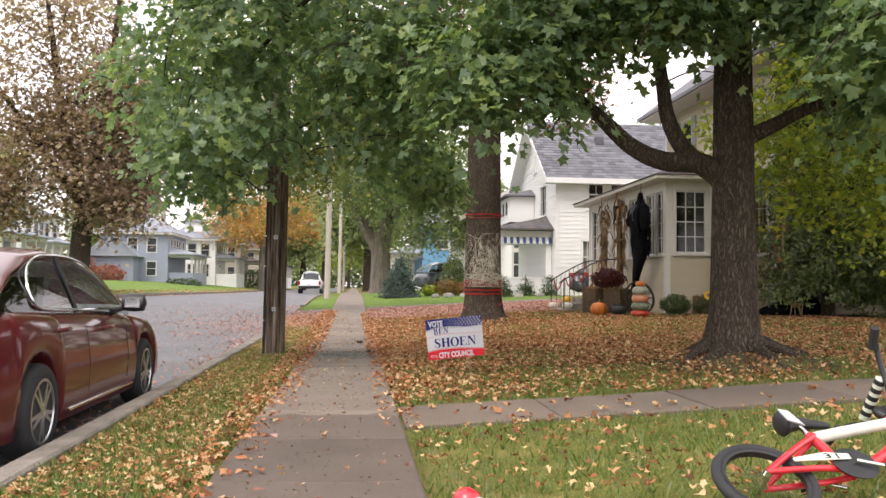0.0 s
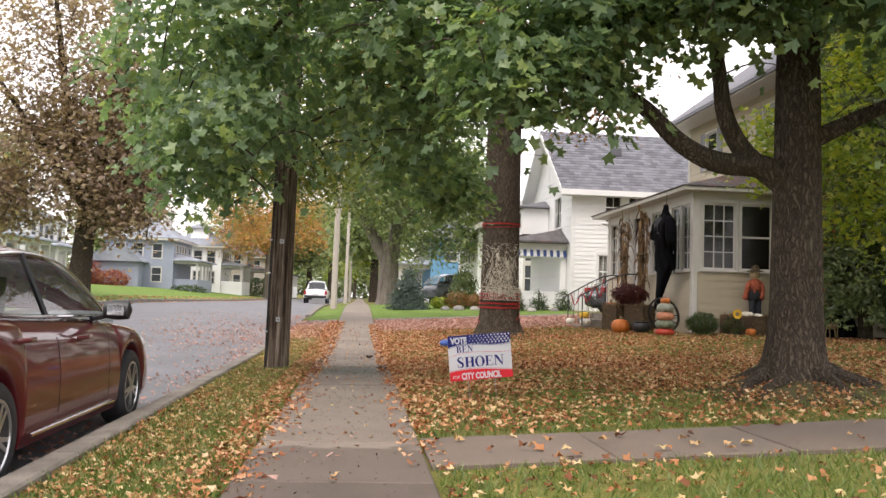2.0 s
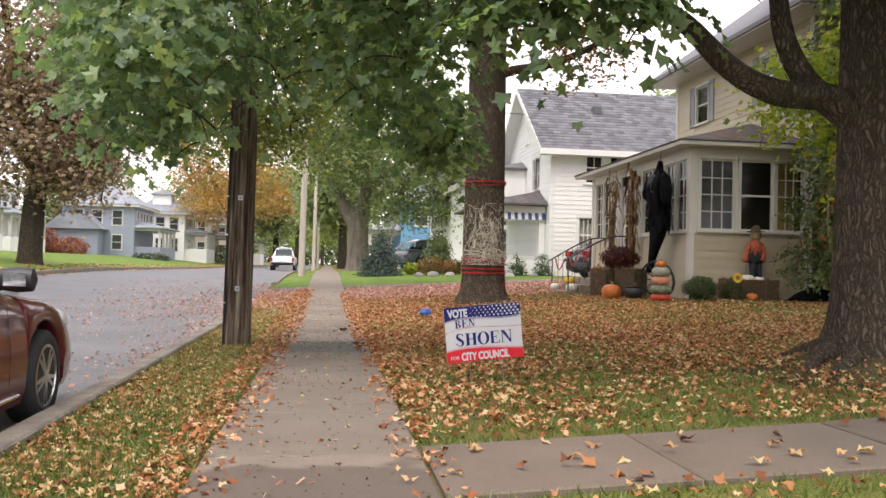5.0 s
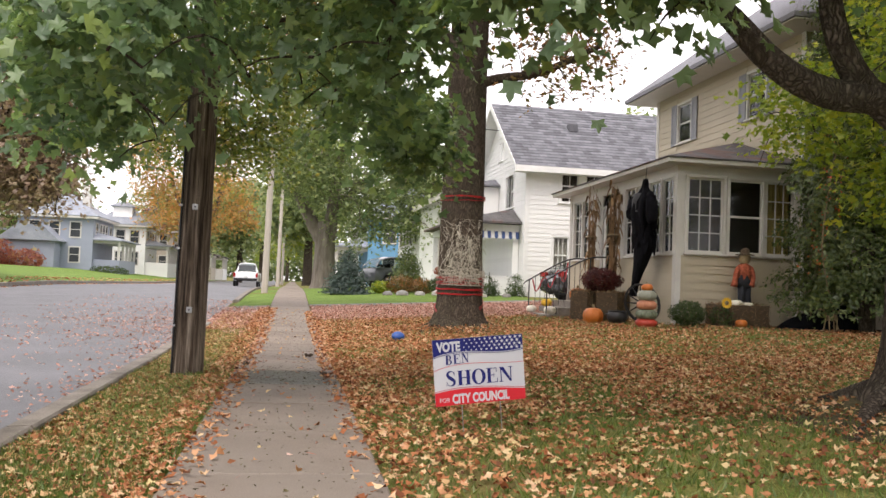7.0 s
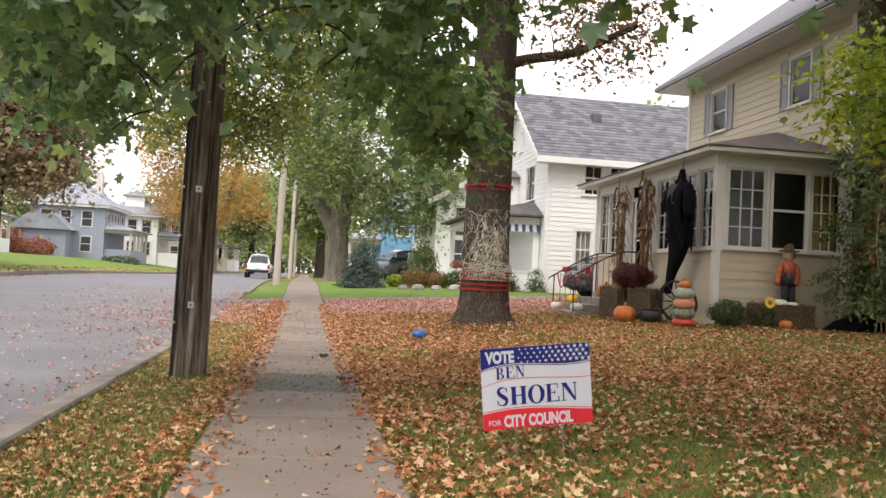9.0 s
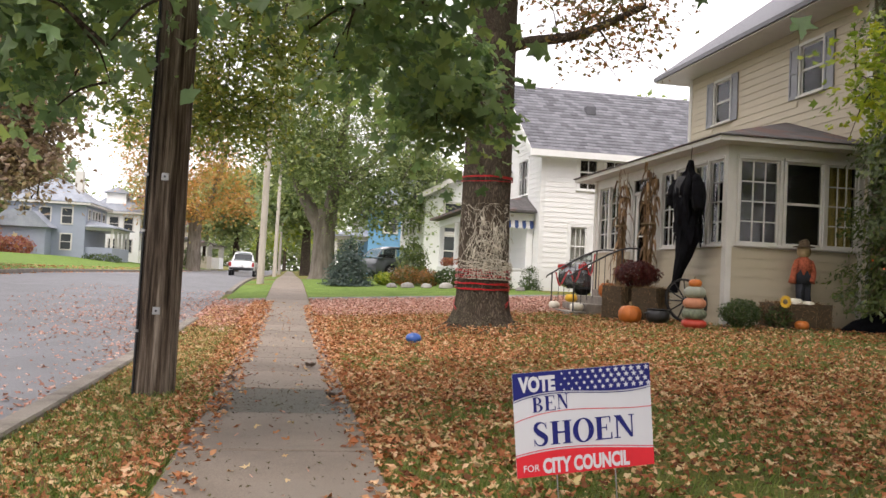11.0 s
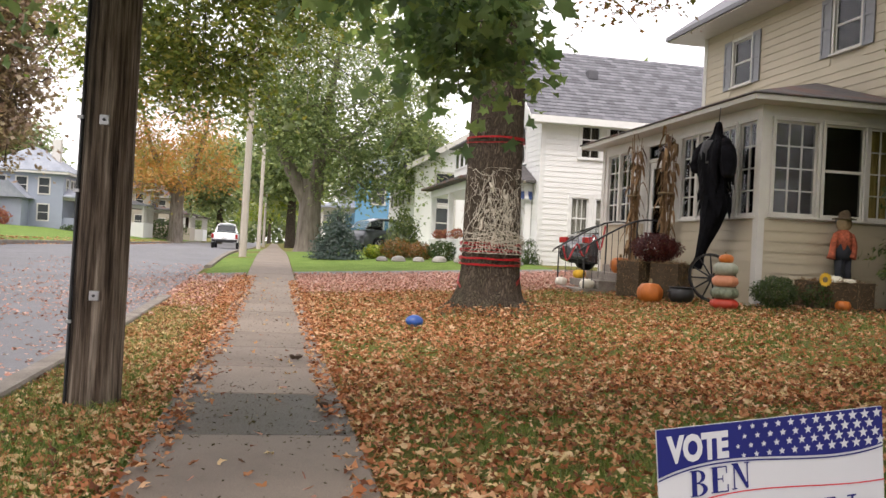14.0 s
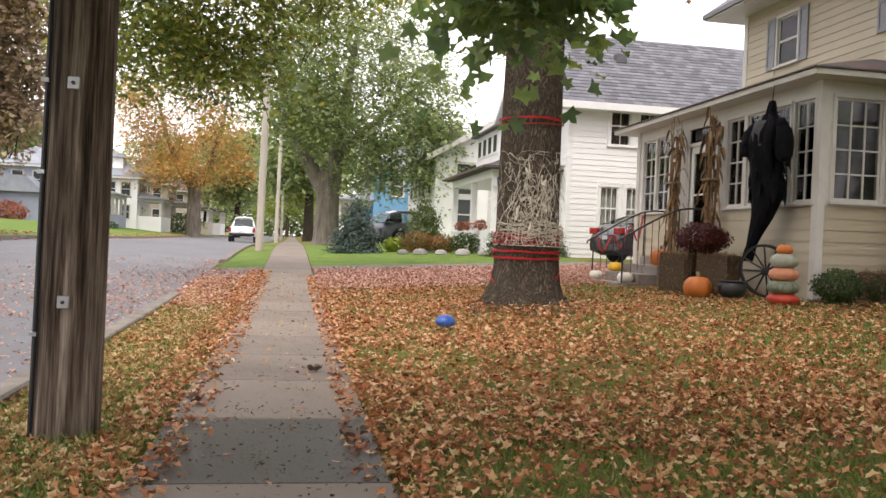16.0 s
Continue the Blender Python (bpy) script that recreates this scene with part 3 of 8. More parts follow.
for a, b in [(-9 + 3.1 * i, -9 + 3.1 * (i + 1)) for i in range(10)] + [(31 + 4 * i, 35 + 4 * i) for i in range(14)]:
    s = Shape()
    for yy in (a + 0.01, b - 0.01):
        p = np.interp(yy, PY, PZ)
        s.v += [(-1.97, yy, p - 0.4), (-1.965, yy, p - 0.06), (-1.93, yy, p - 0.018), (-1.78, yy, p - 0.012), (-1.765, yy, p - 0.03), (-1.76, yy, p - 0.4)]
    s.f = [(i, (i + 1) % 6, (i + 1) % 6 + 6, i + 6) for i in range(6)] + [(0, 1, 2, 3, 4, 5), (11, 10, 9, 8, 7, 6)]
    part("kerbstone", s, M_KERB, kerb)
far_kerb = thing("kerb_far", (0, 0, 0), 0, "pale concrete kerb across the street", "kerb", kind="structure")
for i in range(30):
    a = -10 + 5 * i
    s = Shape()
    for yy in (a + 0.01, a + 4.99):
        p = float(np.interp(yy, PY, PZ))
        s.v += [(-10.97, yy, p - 0.4), (-10.99, yy, p - 0.045), (-11.16, yy, p - 0.035), (-11.17, yy, p - 0.4)]
    s.f = [(j, (j + 1) % 4, (j + 1) % 4 + 4, j + 4) for j in range(4)] + [(0, 1, 2, 3), (7, 6, 5, 4)]
    part("kerbstone", s, M_KERB, far_kerb)
drive = sheet("driveway", [-1.95, -1.5, -0.75], [25.4, 26, 27, 28.2], 0.012, M_DRIVE)
tagged(drive, "grey asphalt drive apron between pavement and street", "driveway", kind="structure")
drive2 = sheet("driveway_inner", [0.38] + steps(1, 30, 1.2), [25.4, 26, 27, 28.2, 29.3], 0.006, M_DRIVE)
tagged(drive2, "grey asphalt driveway covered in pinkish fallen leaves", "driveway", kind="structure")
green = sheet("neighbour_lawn", [0.38] + steps(1, 7.5, 1.3), [29.3, 31, 33, 36, 40, 45, 50], -0.012, M_GREEN)
tagged(green, "short bright green lawn beside the drive", "lawn", kind="structure")
strip2 = sheet("verge_green", [-1.76, -1.2, -0.74], [28.2, 31, 35, 40, 50, 60], -0.012, M_GREEN)
tagged(strip2, "bright green verge strip between kerb and pavement", "verge", kind="structure")
lawn_far = sheet("lawn_across", [-40, -30, -20, -15, -12, -11.17], [-30] + steps(0, 140, 10), 0.01, M_GREEN)
tagged(lawn_far, "bright green lawns across the street", "lawn", kind="structure")


# ---- trees ----
def blob_leaves(blobs, seed, cluster=0.28, per=14, droop=0.5):
    """Leaf centres and facings: drooping twig sprays inside ellipsoids (x, y, z, rx, ry, rz, sprays)."""
    rng = np.random.default_rng(seed)
    cs, ns = [], []
    for bx, by, bz, rx, ry, rz, n in blobs:
        d = rng.normal(size=(n, 3))
        d /= np.linalg.norm(d, axis=1, keepdims=True)
        d *= rng.random((n, 1)) ** 0.4
        c = np.array((bx, by, bz)) + d * np.array((rx, ry, rz))
        f = rng.normal(size=(n, 3)) * 0.4 + np.array((0, 0, 0.85)) + d * droop * np.array((1, 1, 0.3))
        f /= np.linalg.norm(f, axis=1, keepdims=True)
        f = np.repeat(f, per, axis=0)
        q = rng.normal(size=(n * per, 3))
        q -= f * (q * f).sum(1, keepdims=True) * 0.72
        p = np.repeat(c, per, axis=0) + q * cluster
        p[:, 2] -= 0.5 * (q ** 2).sum(1) * cluster * 0.25
        cs.append(p)
        ns.append(f + rng.normal(size=(n * per, 3)) * 0.3)
    return np.concatenate(cs), np.concatenate(ns)


def trunk_shape(base, r, top, r_top, bend=(0, 0), roots=0.45, n=28, levels=34):
    """A furrowed trunk with root swellings."""
    s = Shape()
    seed = base[0]
    ph = [seed * 1.3 + j * 2 * math.pi / 5 for j in range(5)]
    for i in range(levels):
        t = (i / (levels - 1)) ** 1.4
        z = base[2] - 0.2 + t * (top - base[2] + 0.2)
        h = max(0.0, z - base[2] + 0.1)
        for k in range(n):
            a = 2 * math.pi * k / n
            rr = (r + (r_top - r) * t) * (1 + 0.05 * noise.noise(Vector((math.cos(a) * 2, math.sin(a) * 2, z * 0.8 + seed))))
            rr *= 1 + 0.022 * math.cos(k * math.pi) * (1 if (k // 2) % 2 else 0.6)
            spread = sum(max(0.0, math.cos(a - p)) ** 6 for p in ph)
            rr *= 1 + roots * math.exp(-h / 0.2) * (0.25 + 0.75 * spread)
            s.v.append((base[0] + bend[0] * t * t + rr * math.cos(a), base[1] + bend[1] * t * t + rr * math.sin(a), z))
    s.f = [(i * n + k, i * n + (k + 1) % n, (i + 1) * n + (k + 1) % n, (i + 1) * n + k) for i in range(levels - 1) for k in range(n)]
    s.f.append(tuple(range((levels - 1) * n, levels * n)))
    return s


def smooth_path(points, per=5):
    p = [Vector(q) for q in points]
    out = []
    for i in range(len(p) - 1):
        a, b, c, d = p[max(i - 1, 0)], p[i], p[i + 1], p[min(i + 2, len(p) - 1)]
        for j in range(per):
            t = j / per
            out.append(0.5 * ((2 * b) + (c - a) * t + (2 * a - 5 * b + 4 * c - d) * t * t + (3 * b - a - 3 * c + d) * t ** 3))
    return out + [p[-1]]


def limb(points, r0, r1, n=9, seed=0):
    pts = smooth_path(points)
    m = len(pts) - 1
    return Shape().tube(pts, [r0 + (r1 - r0) * i / m for i in range(m + 1)], n, wob=0.12, seed=seed)


def twigs(start_points, ends, r=0.018):
    s = Shape()
    for a, b in zip(start_points, ends):
        a, b = Vector(a), Vector(b)
        mid = (a + b) / 2 + Vector((0, 0, 0.12 * (b - a).length))
        s.tube(smooth_path([a, mid, b], 3), [r, r * 0.85, r * 0.75, r * 0.65, r * 0.5, r * 0.4, r * 0.25][:7], 5)
    return s


def tree(name, at, label, trunk, limbs, blobs, bark, leafmat, leaf, outline, seed, cluster=0.28, per=14, twig=0.02, droop=0.5, more=None):
    t = thing(name, at, 0, label, "tree")
    inv = Matrix.Translation(-Vector(at))
    part("trunk", trunk, bark, t, smooth=True, local=inv)
    for points, r0, r1 in limbs:
        part("limb", limb(points, r0, r1, seed=seed), bark, t, smooth=True, local=inv)
    c, nrm = blob_leaves(blobs, seed, cluster, per, droop)
    rng = np.random.default_rng(seed + 5)
    size = leaf * rng.uniform(0.65, 1.25, len(c))
    part("crown", leaf_mesh("crown", c, nrm, size, outline, leafmat, 0.5, seed + 9), leafmat, t, local=inv)
    if more:
        c2, n2 = blob_leaves(more[0], seed + 2, cluster * 1.2, per, droop)
        part("crown_bough", leaf_mesh("crown_bough", c2, n2, more[2] * rng.uniform(0.65, 1.25, len(c2)), outline, more[1], 0.5, seed + 3), more[1], t, local=inv)
        c = np.concatenate([c, c2])
    if twig:
        starts, ends = [], []
        pool = [Vector(p) for pts, _, _ in limbs for p in smooth_path(pts)[3:]]
        pool.append(Vector(trunk.v[-1]))
        tips = [Vector(c[i]) for i in range(0, len(c), per * 4)]
        tips.sort(key=lambda e: min((q - e).length for q in pool))
        for e in tips:
            s0 = min(pool, key=lambda q: (q - e).length)
            if (s0 - e).length < 1.6:
                starts.append(s0)
                ends.append(e)
                pool += [s0.lerp(e, 0.6), e]
        tagged(part("twig_work", twigs(starts, ends, twig), bark, t, smooth=True, local=inv), kind="stuff")
    return t


T1 = (4.02, 8.7, gz(4.02, 8.7))
maple = tree("maple_tree", T1, "old maple with furrowed trunk and spreading green crown on lawn",
     trunk_shape(T1, 0.25, 7.5, 0.12, (0.12, 0.2), 0.9),
     [([(3.98, 8.7, 2.05), (3.7, 8.68, 2.33), (3.22, 8.66, 2.36), (2.85, 8.65, 2.52), (2.5, 8.7, 2.86), (2.2, 8.8, 3.05), (1.95, 9.3, 3.3), (1.6, 10.0, 3.8)], 0.125, 0.035),
      ([(3.85, 8.7, 2.2), (3.5, 8.68, 2.45), (3.28, 8.65, 2.8), (3.2, 8.65, 3.3), (3.05, 8.7, 4.1), (2.5, 9.0, 5.2)], 0.11, 0.04),
      ([(4.1, 8.7, 2.6), (4.4, 8.62, 2.75), (4.8, 8.5, 2.95), (5.3, 8.3, 3.1), (6.4, 8.0, 3.7)], 0.1, 0.03),
      ([(4.1, 8.8, 3.6), (3.4, 10.2, 4.3), (2.2, 12.2, 4.4), (1.0, 13.4, 4.0)], 0.1, 0.03),
      ([(4.0, 8.6, 3.4), (2.2, 8.2, 4.4), (0.0, 8.6, 4.7), (-2.2, 9.6, 4.4)], 0.09, 0.03),
      ([(4.1, 8.6, 3.9), (4.8, 7.2, 4.3), (5.4, 6.0, 4.1)], 0.08, 0.02),
      ([(0.6, 8.5, 4.6), (-0.6, 9.8, 4.3), (-1.6, 11.2, 3.6), (-2.2, 12.2, 2.8)], 0.04, 0.012),
      ([(1.9, 9.4, 3.35), (0.8, 10.4, 3.5), (-0.3, 11.2, 3.3), (-1.2, 11.6, 2.9)], 0.035, 0.012)],
     [(-0.3, 11.0, 4.1, 2.2, 2.0, 0.8, 120), (-1.9, 11.4, 3.5, 1.5, 1.6, 0.95, 130), (-2.3, 12.2, 2.7, 0.8, 0.9, 0.6, 60), (-1.4, 9.9, 2.75, 0.9, 0.8, 0.4, 50),
      (0.3, 10.6, 3.1, 1.0, 1.2, 0.6, 66), (1.4, 8.4, 3.1, 1.1, 0.7, 0.55, 100), (0.5, 12.2, 2.95, 0.8, 0.9, 0.5, 44), (1.1, 13.2, 2.7, 0.6, 0.6, 0.5, 60),
      # The last blob here is out of view, added to shade the near lawn.
      (3.2, 9.0, 6.6, 3.5, 3.0, 1.4, 150), (-0.5, 9.8, 5.2, 2.8, 2.2, 1.0, 150), (5.2, 6.6, 3.7, 1.3, 1.4, 0.6, 130), (5.8, 8.0, 4.4, 1.4, 1.8, 1.0, 130), (3.2, 7.6, 4.5, 1.2, 1.0, 0.5, 80), (0.7, 9.6, 3.7, 1.5, 0.9, 0.6, 90), (-1.4, 10.0, 4.0, 1.4, 0.9, 0.8, 85), (4.25, 6.3, 3.0, 0.8, 0.7, 0.4, 55), (5.1, 7.2, 3.4, 0.9, 0.8, 0.5, 60), (2.7, 8.2, 3.9, 1.1, 0.7, 0.6, 55), (5.6, 6.0, 7.6, 3.0, 3.0, 1.2, 200),
      (2.0, 8.3, 3.75, 0.9, 0.7, 0.45, 85), (3.1, 8.0, 3.85, 0.8, 0.6, 0.4, 75), (4.5, 7.7, 3.85, 0.9, 0.6, 0.4, 80), (5.3, 7.6, 3.3, 0.75, 0.6, 0.35, 65), (4.9, 7.4, 2.75, 0.4, 0.35, 0.2, 18), (6.6, 8.8, 4.0, 1.0, 1.0, 0.7, 80), (2.6, 10.2, 4.9, 1.6, 1.0, 0.6, 110), (4.9, 10.4, 5.0, 1.6, 1.0, 0.7, 110),
      # Overhead leaf masses out of view, added to shade the lawn.
      (3.4, 7.6, 5.4, 2.8, 2.4, 0.7, 300), (6.2, 9.6, 5.8, 2.4, 2.6, 0.9, 240), (1.6, 5.6, 5.6, 1.8, 1.8, 0.6, 130), (4.2, 9.6, 7.4, 4.0, 3.2, 0.9, 420), (7.6, 10.4, 7.2, 2.6, 2.6, 0.9, 300)],
     M_BARK, M_LEAF, 0.17, MAPLE_FULL, 11, 0.19, 15, 0.012, droop=1.5)
T2 = (2.88, 19.0, gz(2.88, 19.0))
oak = tree("oak_tree", T2, "tall straight oak wrapped in red ribbon and webbing on lawn",
     trunk_shape(T2, 0.42, 10, 0.29, (0.05, 0.0), 0.5),
     [([(2.95, 18.95, 4.7), (3.4, 18.8, 4.85), (4.2, 18.6, 5.0), (5.2, 18.4, 5.5)], 0.11, 0.05),
      ([(2.8, 19.0, 5.4), (1.6, 20.8, 6.6), (0.0, 23.6, 7.2), (-1.4, 26.0, 7.0)], 0.13, 0.04),
      ([(2.9, 19.1, 6.0), (3.0, 20.6, 7.2), (3.0, 22, 8.0)], 0.12, 0.04),
      ([(2.9, 18.9, 6.0), (2.8, 17.4, 7.0), (2.6, 16, 7.5)], 0.11, 0.04)],
     # Blobs centred above z 9 are unseen, added to shade porch and lawn.
     [(4.6, 18.8, 5.4, 1.2, 1.2, 0.9, 90), (4.2, 19.0, 6.6, 2.4, 2.4, 1.3, 160), (1.2, 19.2, 7.2, 2.4, 2.4, 1.4, 220), (2.9, 18.6, 8.8, 3.5, 3.2, 2.0, 300), (4.4, 19.0, 11.0, 5.0, 4.6, 2.4, 420), (7.2, 16.8, 9.2, 3.6, 3.4, 1.6, 430), (3.6, 14.5, 9.6, 3.2, 3.0, 1.4, 260), (0.2, 18.2, 6.0, 1.4, 1.4, 0.8, 90), (6.2, 14.0, 9.2, 4.2, 3.8, 1.2, 620), (9.0, 17.5, 9.8, 3.0, 3.0, 1.2, 380)],
     M_OAKBARK, M_LEAFR, 0.13, OAK, 23, 0.26, 12, 0.016,
     more=([(-1.2, 26.0, 6.4, 2.6, 2.6, 1.7, 560), (-3.2, 26.6, 5.2, 1.8, 2.2, 1.5, 400), (0.6, 26.5, 7.6, 2.6, 2.4, 1.8, 460), (-2.6, 25.0, 8.4, 3.2, 2.6, 1.7, 540), (-1.6, 26.6, 4.5, 1.5, 1.6, 0.8, 190), (-4.0, 25.5, 7.0, 1.6, 2.0, 1.6, 160)], M_LEAFM, 0.17))
T3 = (1.5, 50.0, gz(1.5, 50))
tree("street_maple", T3, "large pale-trunked maple with forked trunk beside pavement",
     trunk_shape(T3, 0.62, 4.2, 0.5, (0.0, 0.0), 0.35),
     [([(1.3, 50, 3.2), (0.4, 50, 4.8), (-0.6, 49.8, 7.0), (-1.2, 49.5, 10)], 0.42, 0.12), ([(1.7, 50, 3.4), (2.0, 50, 6.5), (2.6, 50, 11)], 0.42, 0.12), ([(2.0, 50, 5.0), (4.0, 49, 7.0), (5.6, 48, 8.5)], 0.22, 0.08)],
     [(-0.5, 49, 8.5, 3.0, 3.0, 3.0, 240), (2.5, 49, 10.5, 4.0, 3.5, 3.5, 340), (5.0, 47.5, 7.2, 2.6, 2.6, 2.6, 260), (6.3, 47, 5.0, 1.6, 1.6, 1.8, 120), (3.6, 48.2, 4.6, 1.6, 1.6, 1.5, 110), (0.5, 48, 6.5, 2.2, 2.0, 1.6, 130)],
     M_PALEBARK, M_LEAFD, 0.24, OAK, 31, 0.55, 26, 0.03)
TP = (-12.8, 41.0, gz(-12.8, 41))
tree("purple_maple", TP, "tall purple-leaved maple across the street",
     trunk_shape(TP, 0.5, 5, 0.4, (0.3, 0), 0.3),
     [([(-12.5, 41, 4.5), (-13.5, 41, 8), (-14.5, 41, 14)], 0.3, 0.1), ([(-12.5, 41, 4.8), (-11.8, 41, 9), (-11.2, 41, 15)], 0.28, 0.1), ([(-12.6, 41, 4.5), (-15, 40.5, 8), (-17, 40, 11)], 0.2, 0.06)],
     [(-13.0, 40.5, 6.5, 3.2, 2.8, 3.0, 450), (-15.5, 40.5, 9, 3.0, 2.8, 3.0, 230), (-11.5, 40.5, 9.5, 2.6, 2.6, 3.0, 320), (-13.5, 40.5, 13.5, 3.6, 3.0, 2.8, 230), (-16.5, 40, 4.8, 1.8, 1.8, 1.8, 220), (-10.6, 40, 4.6, 1.5, 1.5, 1.4, 150), (-9.9, 40.5, 8.5, 1.8, 2.2, 3.2, 300), (-10.4, 40.5, 5.6, 1.5, 1.8, 1.5, 170)],
     M_BARK, M_LEAFP, 0.3, MAPLE, 41, 0.5, 15, 0.03)
TO = (-10.8, 104.0, gz(-10.8, 104))
tree("orange_maple", TO, "orange and yellow autumn maple across the street",
     trunk_shape(TO, 0.8, 8, 0.6, (0, 0), 0.3),
     [([(-10.8, 104, 5), (-13.5, 104, 10), (-15, 104, 15)], 0.4, 0.12), ([(-10.6, 104, 5), (-8.5, 104, 11), (-7.5, 104, 17)], 0.4, 0.12)],
     [(-14.5, 103, 10.5, 3.6, 4, 3.5, 220), (-8.0, 103, 11, 3.6, 4, 4.5, 220), (-11, 102, 17.5, 4.5, 4.5, 5, 220), (-12.5, 101, 7.0, 4.2, 3, 1.4, 150), (-16.5, 102, 14.5, 3, 3, 3, 130), (-6.0, 102, 8.0, 2.4, 2.4, 1.6, 80), (-12.5, 101, 22, 3.5, 3, 2.5, 90)],
     M_PALEBARK, M_LEAFO, 0.42, MAPLE, 51, 0.85, 15, 0.06)
for i, (tx, ty, th, tr, mt) in enumerate([(-7.2, 120, 15, 5, M_LEAFD), (-12.5, 135, 17, 6, M_LEAFO), (1.2, 84, 15, 4.5, M_LEAFD), (1.5, 112, 16, 5, M_LEAFY), (-6, 165, 18, 8, M_LEAFD), (4, 150, 17, 7, M_LEAFD), (-1.5, 215, 18, 9, M_LEAFY), (-22, 150, 17, 7, M_LEAFD), (-30, 110, 14, 6, M_LEAFD), (12, 92, 14, 5, M_LEAFD), (-34, 76, 15, 6, M_LEAFD), (22, 64, 15, 6, M_LEAFD)]):
    b = (tx, ty, gz(tx, ty))
    tree("background_tree", b, "distant leafy street tree with rounded crown" if mt is M_LEAFD else "distant autumn tree with yellow and orange leaves",
         trunk_shape(b, 0.45, th * 0.45, 0.3, (0, 0), 0.3, n=12, levels=10),
         [([(tx, ty, th * 0.35), (tx - tr * 0.3, ty, th * 0.6), (tx - tr * 0.4, ty, th * 0.8)], 0.2, 0.06), ([(tx, ty, th * 0.35), (tx + tr * 0.3, ty, th * 0.6), (tx + tr * 0.45, ty, th * 0.85)], 0.2, 0.06)],
         [(tx, ty, th * 0.62, tr, tr, th * 0.3, 260), (tx - tr * 0.4, ty - 1, th * 0.45, tr * 0.55, tr * 0.5, th * 0.15, 80), (tx + tr * 0.3, ty - 1, th * 0.8, tr * 0.6, tr * 0.6, th * 0.16, 80)],
         M_BARK, mt, 0.75, OAK, 60 + i, 0.9, 12, 0.0)
c, nrm = blob_leaves([(-70 + 14 * i, 245 + 12 * math.sin(i * 2.3), 5.5, 11, 8, 6.5 + 2 * math.sin(i * 1.7), 220) for i in range(11)], 77, 1.6, 10)
woods = new("far_woods", leaf_mesh("far_woods", c, nrm, np.full(len(c), 1.7), OAK, M_LEAFD, 0.4, 78))
tagged(woods, "distant belt of mixed green trees at the street's end", "woods", kind="stuff")


# ---- walls, siding and windows ----
def basis(origin, d):
    """Wall frame: u along d, v inward, z up."""
    d = Vector((d[0], d[1], 0)).normalized()
    m = Matrix.Identity(4)
    m.col[0][:3] = d
    m.col[1][:3] = Vector((-d.y, d.x, 0))
    m.col[2][:3] = (0, 0, 1)
    m.col[3][:3] = (origin[0], origin[1], 0)
    return m


def wall_shape(length, z0, z1, thick, openings):
    us = sorted({0, length, *[o[0] for o in openings], *[o[1] for o in openings]})
    zs = sorted({z0, z1, *[o[2] for o in openings], *[o[3] for o in openings]})
    s = Shape()
    nu, nz = len(us), len(zs)
    for v in (0, thick):
        s.v += [(u, v, z) for z in zs for u in us]

    def solid(i, j):
        if not (0 <= i < nu - 1 and 0 <= j < nz - 1):
            return False
        u, z = (us[i] + us[i + 1]) / 2, (zs[j] + zs[j + 1]) / 2
        return not any(o[0] <= u <= o[1] and o[2] <= z <= o[3] for o in openings)

    def at(i, j, k):
        return k * nu * nz + j * nu + i

    for i in range(nu - 1):
        for j in range(nz - 1):
            if solid(i, j):
                s.f += [tuple(at(*q, 0) for q in ((i, j), (i + 1, j), (i + 1, j + 1), (i, j + 1))), tuple(at(*q, 1) for q in ((i, j + 1), (i + 1, j + 1), (i + 1, j), (i, j)))]
                for di, dj, p, q in ((-1, 0, (i, j), (i, j + 1)), (1, 0, (i + 1, j), (i + 1, j + 1)), (0, -1, (i, j), (i + 1, j)), (0, 1, (i, j + 1), (i + 1, j + 1))):
                    if not solid(i + di, j + dj):
                        s.f.append((at(*p, 0), at(*q, 0), at(*q, 1), at(*p, 1)))
    return s


def siding(parent, length, z0, z1, step, openings, material, inset=0.05, gable=None):
    """Lapped boards, each one piece, cut round the openings (with room for their casings)."""
    z = z0
    cache = {}
    while z < z1 - 0.02:
        h = min(step, z1 - z)
        a, b = inset, length - inset
        if gable:
            lo, hi = gable(z + h)
            a, b = max(a, lo), min(b, hi)
        spans = [(a, b)] if b - a > 0.05 else []
        for u0, u1, w0, w1 in openings:
            if z + h > w0 and z < w1:
                spans = [q for s0, s1 in spans for q in ((s0, min(s1, u0)), (max(s0, u1), s1)) if q[1] - q[0] > 0.03]
        for s0, s1 in spans:
            key = (round(s1 - s0, 3), round(h, 3))
            if key not in cache:
                w = s1 - s0
                cache[key] = Shape().add([(0, -0.02, 0), (w, -0.02, 0), (w, -0.005, h + 0.012), (0, -0.005, h + 0.012), (0, 0.001, 0), (w, 0.001, 0), (w, 0.001, h + 0.012), (0, 0.001, h + 0.012)],
                                         [(0, 1, 2, 3), (7, 6, 5, 4), (0, 4, 5, 1), (3, 2, 6, 7), (0, 3, 7, 4), (1, 5, 6, 2)]).mesh("siding_board", material)
            part("siding_board", cache[key], material, parent, local=Matrix.Translation((s0, 0, z)))
        z += step


